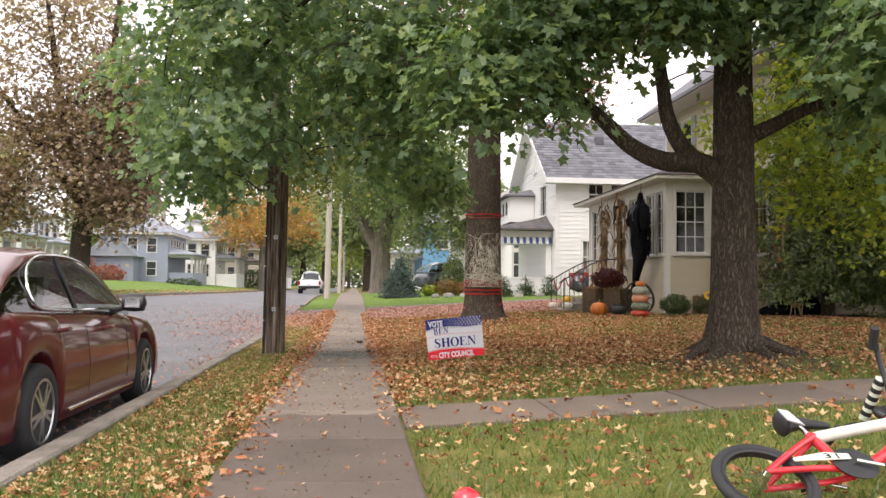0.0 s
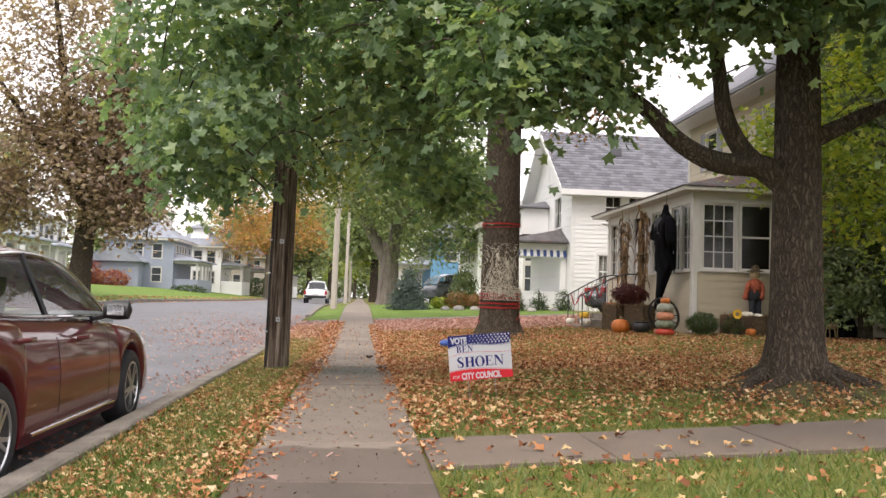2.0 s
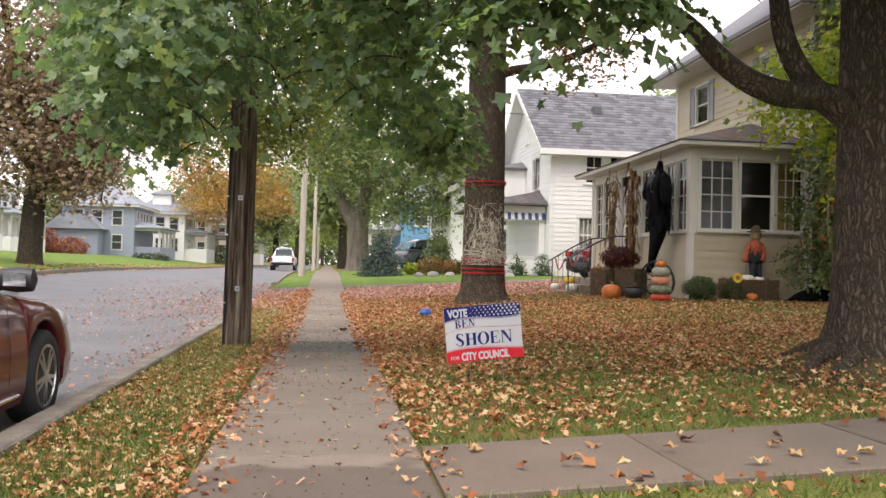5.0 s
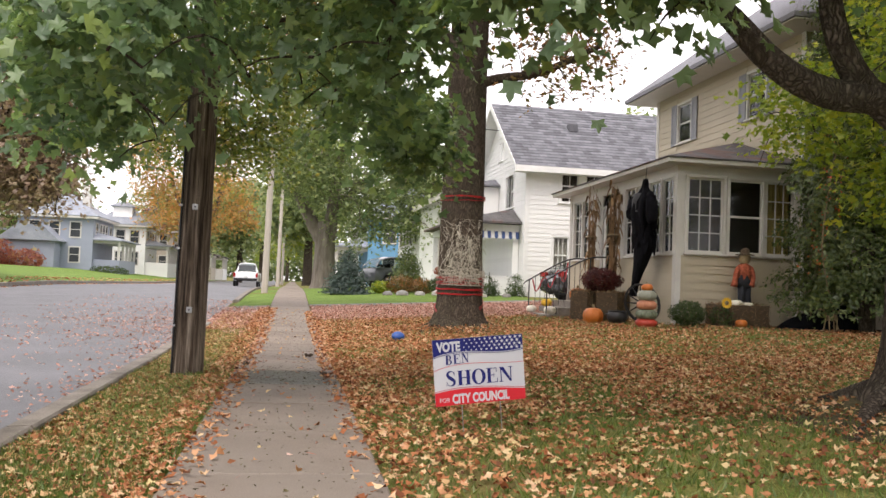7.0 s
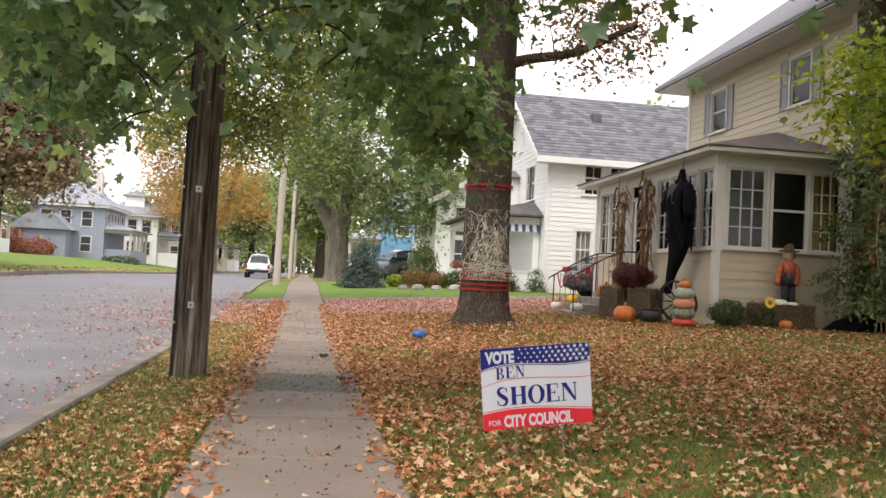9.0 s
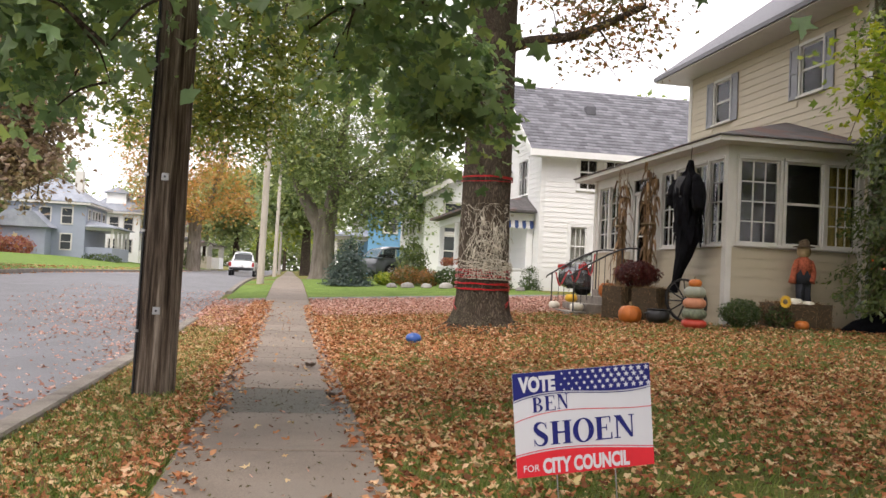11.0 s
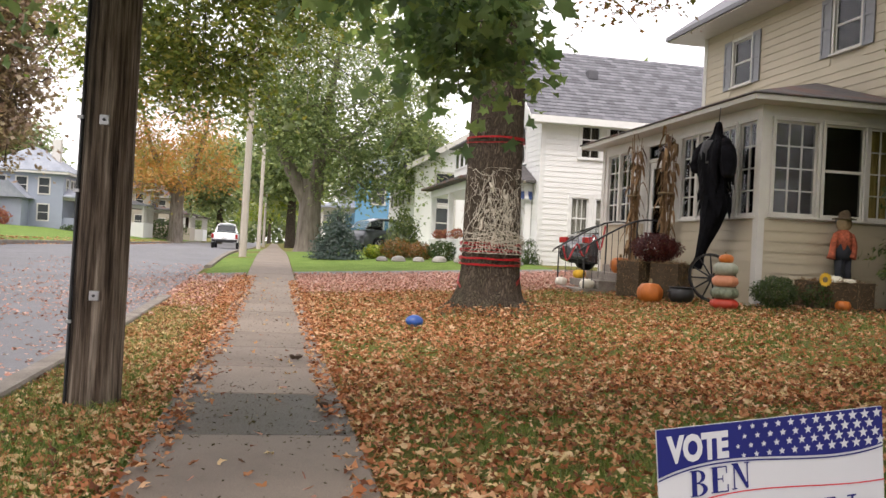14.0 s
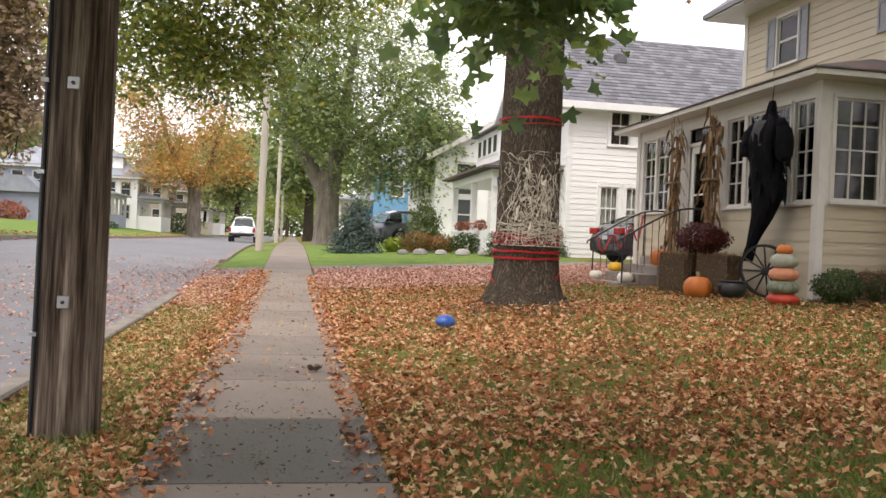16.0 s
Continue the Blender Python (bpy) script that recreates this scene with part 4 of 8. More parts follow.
def window(parent, frame_m, u0, u1, z0, z1, cols=0, rows=0, casing=0.09, depth=0.1, sash=True, curtain=None, trim=None, shutters=None, rail=True, label=""):
    """Casing, sill, sashes with glazing bars, glass, and what hangs behind it."""
    trim = trim or M_TRIM
    c = casing
    s = Shape()
    s.box((u0 - c, -0.035, z0 - 0.02), (u0, depth, z1)).box((u1, -0.035, z0 - 0.02), (u1 + c, depth, z1)).box((u0 - c, -0.04, z1), (u1 + c, depth, z1 + c * 1.1))
    s.box((u0 - c - 0.02, -0.075, z0 - 0.06), (u1 + c + 0.02, depth, z0 - 0.0201))
    w = part("window", s, trim, parent, label, bevel=0.004, local=frame_m)
    b = Shape()
    f = 0.035
    b.box((u0, 0.01, z0 - 0.02), (u0 + f, 0.05, z1)).box((u1 - f, 0.01, z0 - 0.02), (u1, 0.05, z1)).box((u0 + f, 0.01, z0 - 0.02), (u1 - f, 0.05, z0 + f)).box((u0 + f, 0.01, z1 - f), (u1 - f, 0.05, z1))
    if sash:
        mid = (z0 + z1) / 2
        b.box((u0 + f, 0.008, mid - 0.022), (u1 - f, 0.055, mid + 0.022))
    part("sash", b, trim, w)
    for i in range(1, cols):
        u = u0 + f + (u1 - u0 - 2 * f) * i / cols
        part("glazing_bar", Shape().box((u - 0.011, 0.012, z0 + f), (u + 0.011, 0.04, z1 - f)), trim, w)
    for j in range(1, rows):
        z = z0 + f + (z1 - z0 - 2 * f) * j / rows
        part("glazing_bar", Shape().box((u0 + f, 0.014, z - 0.011), (u1 - f, 0.038, z + 0.011)), trim, w)
    g = part("pane", Shape().box((u0 + f, 0.024, z0 + f), (u1 - f, 0.03, z1 - f)), M_PANE, w)
    g.visible_shadow = False
    # Cloth, or with M_DARKIN a dark sheet painting the unlit room.
    if curtain:
        k = Shape()
        n = 24
        pts = [(u0 + 0.02 + (u1 - u0 - 0.04) * i / n, 0.12 + 0.015 * math.sin(i * 1.9)) for i in range(n + 1)]
        for (a, va), (b2, vb) in zip(pts, pts[1:]):
            k.add([(a, va, z0), (b2, vb, z0), (b2, vb, z1), (a, va, z1), (a, va + 0.004, z0), (b2, vb + 0.004, z0), (b2, vb + 0.004, z1), (a, va + 0.004, z1)], [(0, 1, 2, 3), (7, 6, 5, 4), (0, 4, 5, 1), (3, 2, 6, 7), (0, 3, 7, 4), (1, 5, 6, 2)])
        part("curtain", k, curtain, w)
    if shutters:
        for a in (u0 - c - shutters - 0.01, u1 + c + 0.01):
            q = Shape()
            q.box((a, -0.05, z0 - 0.05), (a + 0.05, -0.021, z1 + 0.05)).box((a + shutters - 0.05, -0.05, z0 - 0.05), (a + shutters, -0.021, z1 + 0.05))
            mz = (z0 + z1) / 2
            for lo, hi in ((z0 - 0.05, z0 + 0.03), (mz - 0.03, mz + 0.03), (z1 - 0.03, z1 + 0.05)):
                q.box((a + 0.05, -0.049, lo), (a + shutters - 0.05, -0.022, hi))
            for lo, hi in ((z0 + 0.03, mz - 0.03), (mz + 0.03, z1 - 0.03)):
                q.box((a + 0.05, -0.034, lo), (a + shutters - 0.05, -0.023, hi))
            part("shutter", q, M_SHUTTER, w)
    return w


def hip_shape(x0, x1, y0, y1, z, top, ridge=None, thick=0.12):
    """A hipped roof over a rectangle, with a fascia edge; ridge: (xa, xb, ya, yb) of the top line."""
    rx0, rx1, ry0, ry1 = ridge
    s = Shape()
    s.add([(x0, y0, z), (x1, y0, z), (x1, y1, z), (x0, y1, z), (x0, y0, z + thick), (x1, y0, z + thick), (x1, y1, z + thick), (x0, y1, z + thick),
           (rx0, ry0, top), (rx1, ry0, top), (rx1, ry1, top), (rx0, ry1, top)],
          [(3, 2, 1, 0), (0, 1, 5, 4), (1, 2, 6, 5), (2, 3, 7, 6), (3, 0, 4, 7), (4, 5, 9, 8), (5, 6, 10, 9), (6, 7, 11, 10), (7, 4, 8, 11), (8, 9, 10, 11)])
    return s


def trim_ring(x0, x1, y0, y1, z0, z1, t=0.03):
    s = Shape()
    s.box((x0 - t, y0 - t, z0), (x1 + t, y0, z1)).box((x0 - t, y1, z0), (x1 + t, y1 + t, z1)).box((x0 - t, y0, z0), (x0, y1, z1)).box((x1, y0, z0), (x1 + t, y1, z1))
    return s


# ---- cream house with glazed porch ----
HB = Vector((8.6, 22.8, gz(8, 22.8)))
HI = Matrix.Translation(-HB)
house = thing("house", HB, 0, "cream clapboard two-storey house with a glazed front porch", "house")
PS = basis((7.35, 19.5), (1, 0))
PF = basis((7.35, 26.1), (0, -1))
side_open = [(0.22, 0.98, 1.87, 3.36), (1.11, 1.84, 1.87, 3.36), (1.93, 2.53, 1.87, 3.36)]
front_open = [(0.35, 0.95, 1.85, 3.36), (1.03, 1.63, 1.85, 3.36), (2.5, 3.38, 0.93, 3.36), (3.95, 4.5, 1.85, 3.36), (4.6, 5.2, 1.85, 3.36), (5.3, 5.84, 1.85, 3.36), (5.97, 6.47, 1.85, 3.36)]
pad = [(a - 0.1, b + 0.1, c - 0.07, d + 0.11) for a, b, c, d in side_open]
padf = [(a - 0.1, b + 0.1, c - 0.07 if c > 1 else c, d + 0.11) for a, b, c, d in front_open]
w_side = part("porch_wall_side", wall_shape(2.65, 0.2, 3.62, 0.12, side_open), M_TRIM, house, local=HI @ PS)
w_front = part("porch_wall_front", wall_shape(6.48, 0.2, 3.62, 0.12, front_open), M_TRIM, house, local=HI @ PF)
siding(w_side, 2.65, 0.42, 1.78, 0.17, [], M_CREAM, 0.09)
siding(w_front, 6.6, 0.42, 1.78, 0.17, [(2.4, 3.48, 0, 3.5)], M_CREAM, 0.09)
for i, o in enumerate(side_open):
    window(house, HI @ PS, *o, cols=(3, 0, 3)[i], rows=(4, 0, 4)[i], casing=0.055, sash=i == 1, curtain=M_WARMIN if i == 2 else None, label="tall porch window with white glazing bars")
for i, o in enumerate(front_open):
    if i != 2:
        window(house, HI @ PF, *o, cols=2, rows=4, casing=0.045, sash=False, curtain=M_CURTAIN if i in (0, 1, 6) else None, label="tall porch window with white glazing bars")
a, b, c, d = front_open[2]
dm = Shape().box((a - 0.09, -0.035, c), (a, 0.1, d)).box((b, -0.035, c), (b + 0.09, 0.1, d)).box((a - 0.09, -0.04, d), (b + 0.09, 0.1, d + 0.1)).box((a, -0.02, 3.03), (b, 0.1, 3.1))
dframe = part("door_frame", dm, M_TRIM, house, local=HI @ PF, bevel=0.004)
ds = Shape().box((a, 0.02, c), (a + 0.12, 0.06, 3.03)).box((b - 0.12, 0.02, c), (b, 0.06, 3.03)).box((a + 0.12, 0.02, c), (b - 0.12, 0.06, c + 0.55)).box((a + 0.12, 0.02, 2.9), (b - 0.12, 0.06, 3.03)).box((a + 0.12, 0.03, 2.1), (b - 0.12, 0.05, 2.13))
door = part("door", ds, M_DOOR, house, "white storm door with large glass", local=HI @ PF, bevel=0.004)
part("pane", Shape().box((a + 0.12, 0.038, c + 0.55), (b - 0.12, 0.044, 2.9)), M_PANE, door)
part("pane", Shape().box((a + 0.01, 0.038, 3.1), (b - 0.01, 0.044, d)), M_PANE, dframe)
part("door_handle", Shape().tube([(a + 0.06, 0.0, 1.9), (a + 0.06, -0.04, 1.9), (a + 0.06, -0.04, 2.02), (a + 0.06, 0.0, 2.02)], 0.008, 6), M_CHROME, door)
corner = Shape().box((7.325, 19.475, 0.25), (7.44, 19.499, 3.6)).box((7.325, 19.499, 0.25), (7.349, 19.62, 3.6))
part("corner_board", corner, M_TRIM, house, local=HI)
part("corner_board", Shape().box((7.322, 25.98, 0.25), (7.349, 26.12, 3.6)), M_TRIM, house, local=HI)
part("corner_board", Shape().box((9.9, 19.472, 0.25), (10.02, 19.499, 3.6)), M_TRIM, house, local=HI)
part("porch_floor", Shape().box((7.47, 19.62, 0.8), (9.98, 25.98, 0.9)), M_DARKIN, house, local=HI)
# Ceiling coloured dark and a panel added over the wall, as painted indoor shade.
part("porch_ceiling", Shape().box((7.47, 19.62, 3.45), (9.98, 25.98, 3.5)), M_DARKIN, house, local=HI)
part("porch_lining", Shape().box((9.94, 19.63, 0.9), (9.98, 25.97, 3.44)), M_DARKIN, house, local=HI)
part("porch_wall_end", Shape().box((7.47, 25.98, 0.2), (9.98, 26.1, 3.62)), M_TRIM, house, local=HI)
part("soffit", Shape().box((7.0, 19.15, 3.6), (10.0, 26.65, 3.63)), M_TRIM, house, local=HI)
part("fascia", trim_ring(7.0, 10.0, 19.15, 26.65, 3.6, 3.685, 0.022), M_TRIM, house, "white painted fascia", local=HI, bevel=0.005)
part("porch_roof", hip_shape(6.94, 10.0, 19.09, 26.71, 3.687, 4.62, (9.97, 10.0, 22.0, 24.0), 0.022), M_DARKROOF, house, "dark shingled porch roof scattered with leaves", local=HI)
UF = basis((10.0, 26.5), (0, -1))
US = basis((10.0, 19.35), (1, 0))
up_open = [(1.35, 2.1, 5.1, 6.12), (4.95, 5.7, 5.1, 6.12)]
w_up = part("wall_front", wall_shape(7.15, 0.2, 6.55, 0.15, up_open), M_CREAM, house, local=HI @ UF)
siding(w_up, 7.15, 3.75, 6.5, 0.162, [(a - 0.1, b + 0.1, c - 0.07, d + 0.11) for a, b, c, d in up_open], M_CREAM, 0.1)
w_us = part("wall_side", Shape().box((0.151, 0, 0.2), (8, 0.15, 6.55)), M_CREAM, house, local=HI @ US)
siding(w_us, 8, 0.45, 6.5, 0.162, [], M_CREAM, 0.1)
part("wall_back", Shape().box((10.15, 26.35, 0.2), (18, 26.5, 6.55)).box((17.85, 19.5, 0.2), (18, 26.35, 6.55)), M_CREAM, house, local=HI)
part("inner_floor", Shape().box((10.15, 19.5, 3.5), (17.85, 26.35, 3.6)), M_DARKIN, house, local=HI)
part("corner_board", Shape().box((9.972, 26.38, 3.7), (9.998, 26.53, 6.5)), M_TRIM, house, local=HI)
part("corner_board", Shape().box((9.972, 19.32, 3.7), (9.998, 19.46, 6.5)), M_TRIM, house, local=HI)
# The M_DARKIN sheet behind each pane is painted room shade, not cloth.
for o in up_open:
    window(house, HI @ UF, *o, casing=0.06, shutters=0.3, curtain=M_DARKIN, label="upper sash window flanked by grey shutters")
part("eave", Shape().box((9.3, 18.65, 6.5), (18.7, 27.15, 6.53)), M_TRIM, house, "white boxed eave", local=HI)
part("roof", hip_shape(9.25, 18.75, 18.6, 27.2, 6.535, 9.3, (12.5, 15.5, 22.85, 22.95), 0.1), M_SHINGLE, house, "grey shingled hip roof", local=HI)
part("downspout", Shape().tube([(9.98, 19.3, 0.5), (9.98, 19.3, 3.6), (9.98, 19.2, 3.7)], 0.035, 8), M_TRIM, house, local=HI, smooth=True)


# ---- white house beyond the drive ----
WX, WY = 7.75, 32.3
WB = Vector((WX, WY, 0.5))
WI = Matrix.Translation(-WB)
white = thing("house", WB, 0, "white clapboard gabled house with a striped-awning porch", "house")
WS = basis((WX, WY), (1, 0))
WF = basis((WX, WY + 7.6), (0, -1))
ws_open = [(1.28, 1.9, 4.1, 5.25), (2.18, 2.8, 4.1, 5.25), (1.05, 1.6, 1.6, 2.85), (1.85, 2.4, 1.6, 2.85)]
wf_open = [(1.6, 2.15, 4.0, 5.2), (2.25, 2.8, 4.0, 5.2), (4.8, 5.35, 4.0, 5.2), (5.45, 6.0, 4.0, 5.2), (3.6, 4.0, 6.0, 6.7)]
wws = part("wall_side", wall_shape(9, 0.2, 5.45, 0.15, ws_open), M_WHITE, white, local=WI @ WS)
siding(wws, 9, 0.5, 5.4, 0.165, [(a - 0.1, b + 0.1, c - 0.07, d + 0.11) for a, b, c, d in ws_open], M_WHITE, 0.12)
for i, o in enumerate(ws_open):
    window(white, WI @ WS, *o, cols=3 if i > 1 else 2, rows=0, casing=0.1, trim=M_WHITETRIM, curtain=M_CURTAIN if i > 1 else M_DARKIN, label="white-framed sash window")
wwf = part("wall_gable", wall_shape(7.6, 0.2, 5.45, 0.15, wf_open[:4]), M_WHITE, white, local=WI @ WF)
tri = Shape().prism([(0, 5.45), (7.6, 5.45), (3.8, 8.1)], 0.0, 0.15, "y")
part("gable", tri, M_WHITE, white, local=WI @ WF)
siding(wwf, 7.6, 0.5, 8.0, 0.165, [(a - 0.1, b + 0.1, c - 0.07, d + 0.11) for a, b, c, d in wf_open], M_WHITE, 0.12,
       gable=lambda z: (0, 7.6) if z < 5.45 else ((z - 5.45) / 2.65 * 3.8, 7.6 - (z - 5.45) / 2.65 * 3.8))
# Dark sheets behind these panes paint the unlit rooms.
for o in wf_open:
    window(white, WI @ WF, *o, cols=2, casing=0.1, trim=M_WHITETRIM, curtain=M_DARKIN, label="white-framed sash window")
part("corner_board", Shape().box((WX - 0.028, WY - 0.028, 0.3), (WX + 0.13, WY - 0.001, 5.4)).box((WX - 0.028, WY - 0.001, 0.3), (WX - 0.001, WY + 0.13, 5.4)), M_WHITETRIM, white, local=WI)
part("wall_back", Shape().box((WX + 8.85, WY + 0.15, 0.2), (WX + 9, WY + 7.6, 5.45)).box((WX + 0.15, WY + 7.45, 0.2), (WX + 8.85, WY + 7.6, 5.45)), M_WHITE, white, local=WI)
mid = WY + 3.8
over = 0.45
rs = 2.65 / 3.8
for sgn in (-1, 1):
    y0 = mid + sgn * (3.8 + over)
    z0 = 5.45 - over * rs
    s = Shape().add([(WX - 0.5, y0, z0), (WX + 9.4, y0, z0), (WX + 9.4, mid, 8.12), (WX - 0.5, mid, 8.12), (WX - 0.5, y0, z0 + 0.12), (WX + 9.4, y0, z0 + 0.12), (WX + 9.4, mid, 8.24), (WX - 0.5, mid, 8.24)],
                    [(0, 1, 2, 3), (7, 6, 5, 4), (0, 4, 5, 1), (3, 2, 6, 7), (0, 3, 7, 4), (1, 5, 6, 2)])
    under = Shape().add([(x, yy - sgn * 0.02, z - (0.03 if i < 4 else 0.124)) for i, (x, yy, z) in enumerate(s.v)], s.f)
    part("soffit", under, M_WHITETRIM, white, "white boxed roof underside", local=WI)
    slope = part("roof", s, M_SHINGLE, white, "grey asphalt shingle roof slope", local=WI)
    if sgn < 0:
        rows_n = 22
        tabs = Shape()
        for r in range(rows_n):
            f0, f1 = r / rows_n, (r + 1) / rows_n
            ya, yb = y0 + (mid - y0) * f0, y0 + (mid - y0) * f1
            za, zb = z0 + 0.12 + (8.12 - z0) * f0, z0 + 0.12 + (8.12 - z0) * f1
            n = 34
            for q in range(n):
                xa = WX - 0.52 + 9.94 * (q + (r % 2) * 0.5) / n
                xb = min(xa + 9.94 / n - 0.02, WX + 9.42)
                tabs.add([(xa, ya - 0.01, za + 0.022), (xb, ya - 0.01, za + 0.022), (xb, yb, zb + 0.006), (xa, yb, zb + 0.006), (xa, ya - 0.01, za + 0.004), (xb, ya - 0.01, za + 0.004)], [(0, 1, 2, 3), (4, 5, 1, 0)])
        tagged(part("shingles", tabs, shader("shingle_tab", [(0.2, (0.095, 0.095, 0.107)), (0.8, (0.175, 0.175, 0.195))], scale=2, rough=0.9, rand="island", rand_amount=0.7, grain=0.25, grain_scale=50), white, local=WI), kind="stuff")
    rake = Shape().add([(WX - 0.53, y0, z0 - 0.1), (WX - 0.501, y0, z0 - 0.1), (WX - 0.501, mid, 8.02), (WX - 0.53, mid, 8.02), (WX - 0.53, y0, z0 + 0.125), (WX - 0.501, y0, z0 + 0.125), (WX - 0.501, mid, 8.245), (WX - 0.53, mid, 8.245)],
                       [(0, 1, 2, 3), (7, 6, 5, 4), (0, 4, 5, 1), (3, 2, 6, 7), (0, 3, 7, 4), (1, 5, 6, 2)])
    part("rake_board", rake, M_WHITETRIM, white, local=WI)
part("fascia", Shape().box((WX - 0.5, WY - 0.48, 5.05), (WX + 9.4, WY - 0.44, 5.26)).box((WX - 0.5, WY - 0.44, 5.05), (WX + 9.4, WY, 5.08)), M_WHITETRIM, white, local=WI)
part("roof_vent", Shape().box((9.9, 34.3, 7.0), (10.25, 34.65, 7.32)), M_SHINGLE, white, local=WI, bevel=0.03)
# its porch
px0 = WX - 2.1
part("porch_base", Shape().box((px0, WY + 0.6, 0.2), (WX - 0.03, WY + 7.0, 1.35)), M_WHITE, white, local=WI)
pb = part("porch_base_board", Shape().box((px0 - 0.02, WY + 0.58, 1.35), (WX - 0.03, WY + 7.02, 1.42)), M_WHITETRIM, white, local=WI)
for yy in (WY + 0.62, WY + 3.6, WY + 6.8):
    for xx in ((px0 + 0.02, px0 + 0.2), (WX - 0.25, WX - 0.035))[:2 if yy < WY + 1 else 1]:
        part("porch_post", Shape().box((xx[0], yy, 1.42), (xx[1], yy + 0.18, 3.0)), M_WHITETRIM, white, local=WI, bevel=0.01)
part("porch_beam", Shape().box((px0, WY + 0.6, 3.0), (WX - 0.03, WY + 7.0, 3.25)), M_WHITETRIM, white, local=WI)
part("porch_roof", hip_shape(px0 - 0.35, WX - 0.03, WY + 0.25, WY + 7.3, 3.26, 3.9, (WX - 0.06, WX - 0.03, WY + 1.6, WY + 6.0), 0.07), M_DARKROOF, white, "dark shingled porch roof", local=WI)
aw = Shape()
awb = Shape()
for i in range(16):
    xa = px0 + (WX - 0.05 - px0) * i / 16
    xb = px0 + (WX - 0.05 - px0) * (i + 1) / 16
    q = aw if i % 2 else awb
    q.add([(xa, WY + 0.58, 3.0), (xb, WY + 0.58, 3.0), (xb, WY + 0.5, 2.78), ((xa + xb) / 2, WY + 0.49, 2.72), (xa, WY + 0.5, 2.78), (xa, WY + 0.575, 3.0), (xb, WY + 0.575, 3.0)], [(0, 1, 2, 3, 4)])
awn = part("awning", aw, M_AWN, white, "blue and white striped awning valance", local=WI)
part("awning_stripes", awb, M_WHITETRIM, awn)
# its upper bay over the porch
bay = part("upper_bay", Shape().box((6.62, WY + 3.9, 3.85), (WX - 0.03, WY + 7.5, 4.95)), M_WHITE, white, "white glazed bay above the porch roof", local=WI)
part("bay_roof", hip_shape(6.4, WX - 0.03, WY + 3.7, WY + 7.7, 4.96, 5.35, (WX - 0.06, WX - 0.03, WY + 4.6, WY + 6.8), 0.06), M_SHINGLE, white, local=WI)
for yy in (4.15, 4.95, 5.75, 6.55):
    fr = part("window", Shape().box((6.585, WY + yy, 4.12), (6.619, WY + yy + 0.06, 4.82)).box((6.585, WY + yy + 0.62, 4.12), (6.619, WY + yy + 0.68, 4.82)).box((6.585, WY + yy + 0.06, 4.76), (6.619, WY + yy + 0.62, 4.82)).box((6.585, WY + yy + 0.06, 4.12), (6.619, WY + yy + 0.62, 4.18)), M_WHITETRIM, white, local=WI)
    part("pane", Shape().box((6.6, WY + yy + 0.06, 4.18), (6.612, WY + yy + 0.62, 4.76)), M_DARKGLASS, fr)


# ---- utility poles ----
def pole(at, r, top, label, material, tags=True):
    p = thing("utility_pole", at, 0, label, "utility pole", tilt=(0, 0.5))
    s = Shape()
    n, lev = 26, 40
    for i in range(lev):
        z = -0.2 + (top + 0.2) * i / (lev - 1)
        for k in range(n):
            a = 2 * math.pi * k / n
            q = r * (1 - 0.3 * i / lev) * (1 + 0.03 * noise.noise(Vector((math.cos(a) * 5, math.sin(a) * 5, z * 0.35))) - (0.07 * max(0.0, noise.noise(Vector((k * 3.1, 0, z * 0.5))) + 0.35) if k % 5 == 0 else 0))
            s.v.append((q * math.cos(a), q * math.sin(a), z))
    s.f = [(i * n + k, i * n + (k + 1) % n, (i + 1) * n + (k + 1) % n, (i + 1) * n + k) for i in range(lev - 1) for k in range(n)] + [tuple(range((lev - 1) * n, lev * n))]
    part("shaft", s, material, p, smooth=True)
    if tags:
        for z, a in ((0.68, 268), (1.74, 268)):
            m = pose(0, 0, z, 0, 0, a) @ Matrix.Translation((r - 0.012, 0, 0))
            t = part("tag", Shape().box((0, -0.028, -0.03), (0.022, 0.028, 0.03), m), M_WIRE, p, "small galvanised plate", bevel=0.004)
            part("bolt", Shape().tube([m @ Vector((0.018, 0, 0)), m @ Vector((0.034, 0, 0))], 0.009, 8), M_BLACK, t)
        part("ground_wire", Shape().tube([(-r * 1.0, -0.05, 0), (-r * 0.98, -0.05, 1.2), (-r * 0.93, -0.05, 3.0), (-r * 0.8, -0.04, top)], 0.012, 6), M_BLACK, p, "black cable guard")
        for z in (0.5, 1.3, 1.75, 2.6):
            part("staple", Shape().box((-r - 0.02, -0.075, z), (-r * 0.9, -0.025, z + 0.02)), M_WIRE, p)
    return p


pole((-1.18, 12.86, gz(-1.18, 12.86)), 0.16, 9.5, "dark weathered wooden utility pole on the verge", M_POLE)
pole((-1.2, 37.5, gz(-1.2, 37.5)), 0.135, 10, "pale bare wooden utility pole beside the pavement", M_PALEPOLE, False)
pole((-1.2, 66, gz(-1.2, 66)), 0.14, 10, "pale bare wooden utility pole further along the street", M_PALEPOLE, False)
pole((-1.2, 92, gz(-1.2, 92)), 0.14, 10, "pale bare wooden utility pole further along the street", M_PALEPOLE, False)


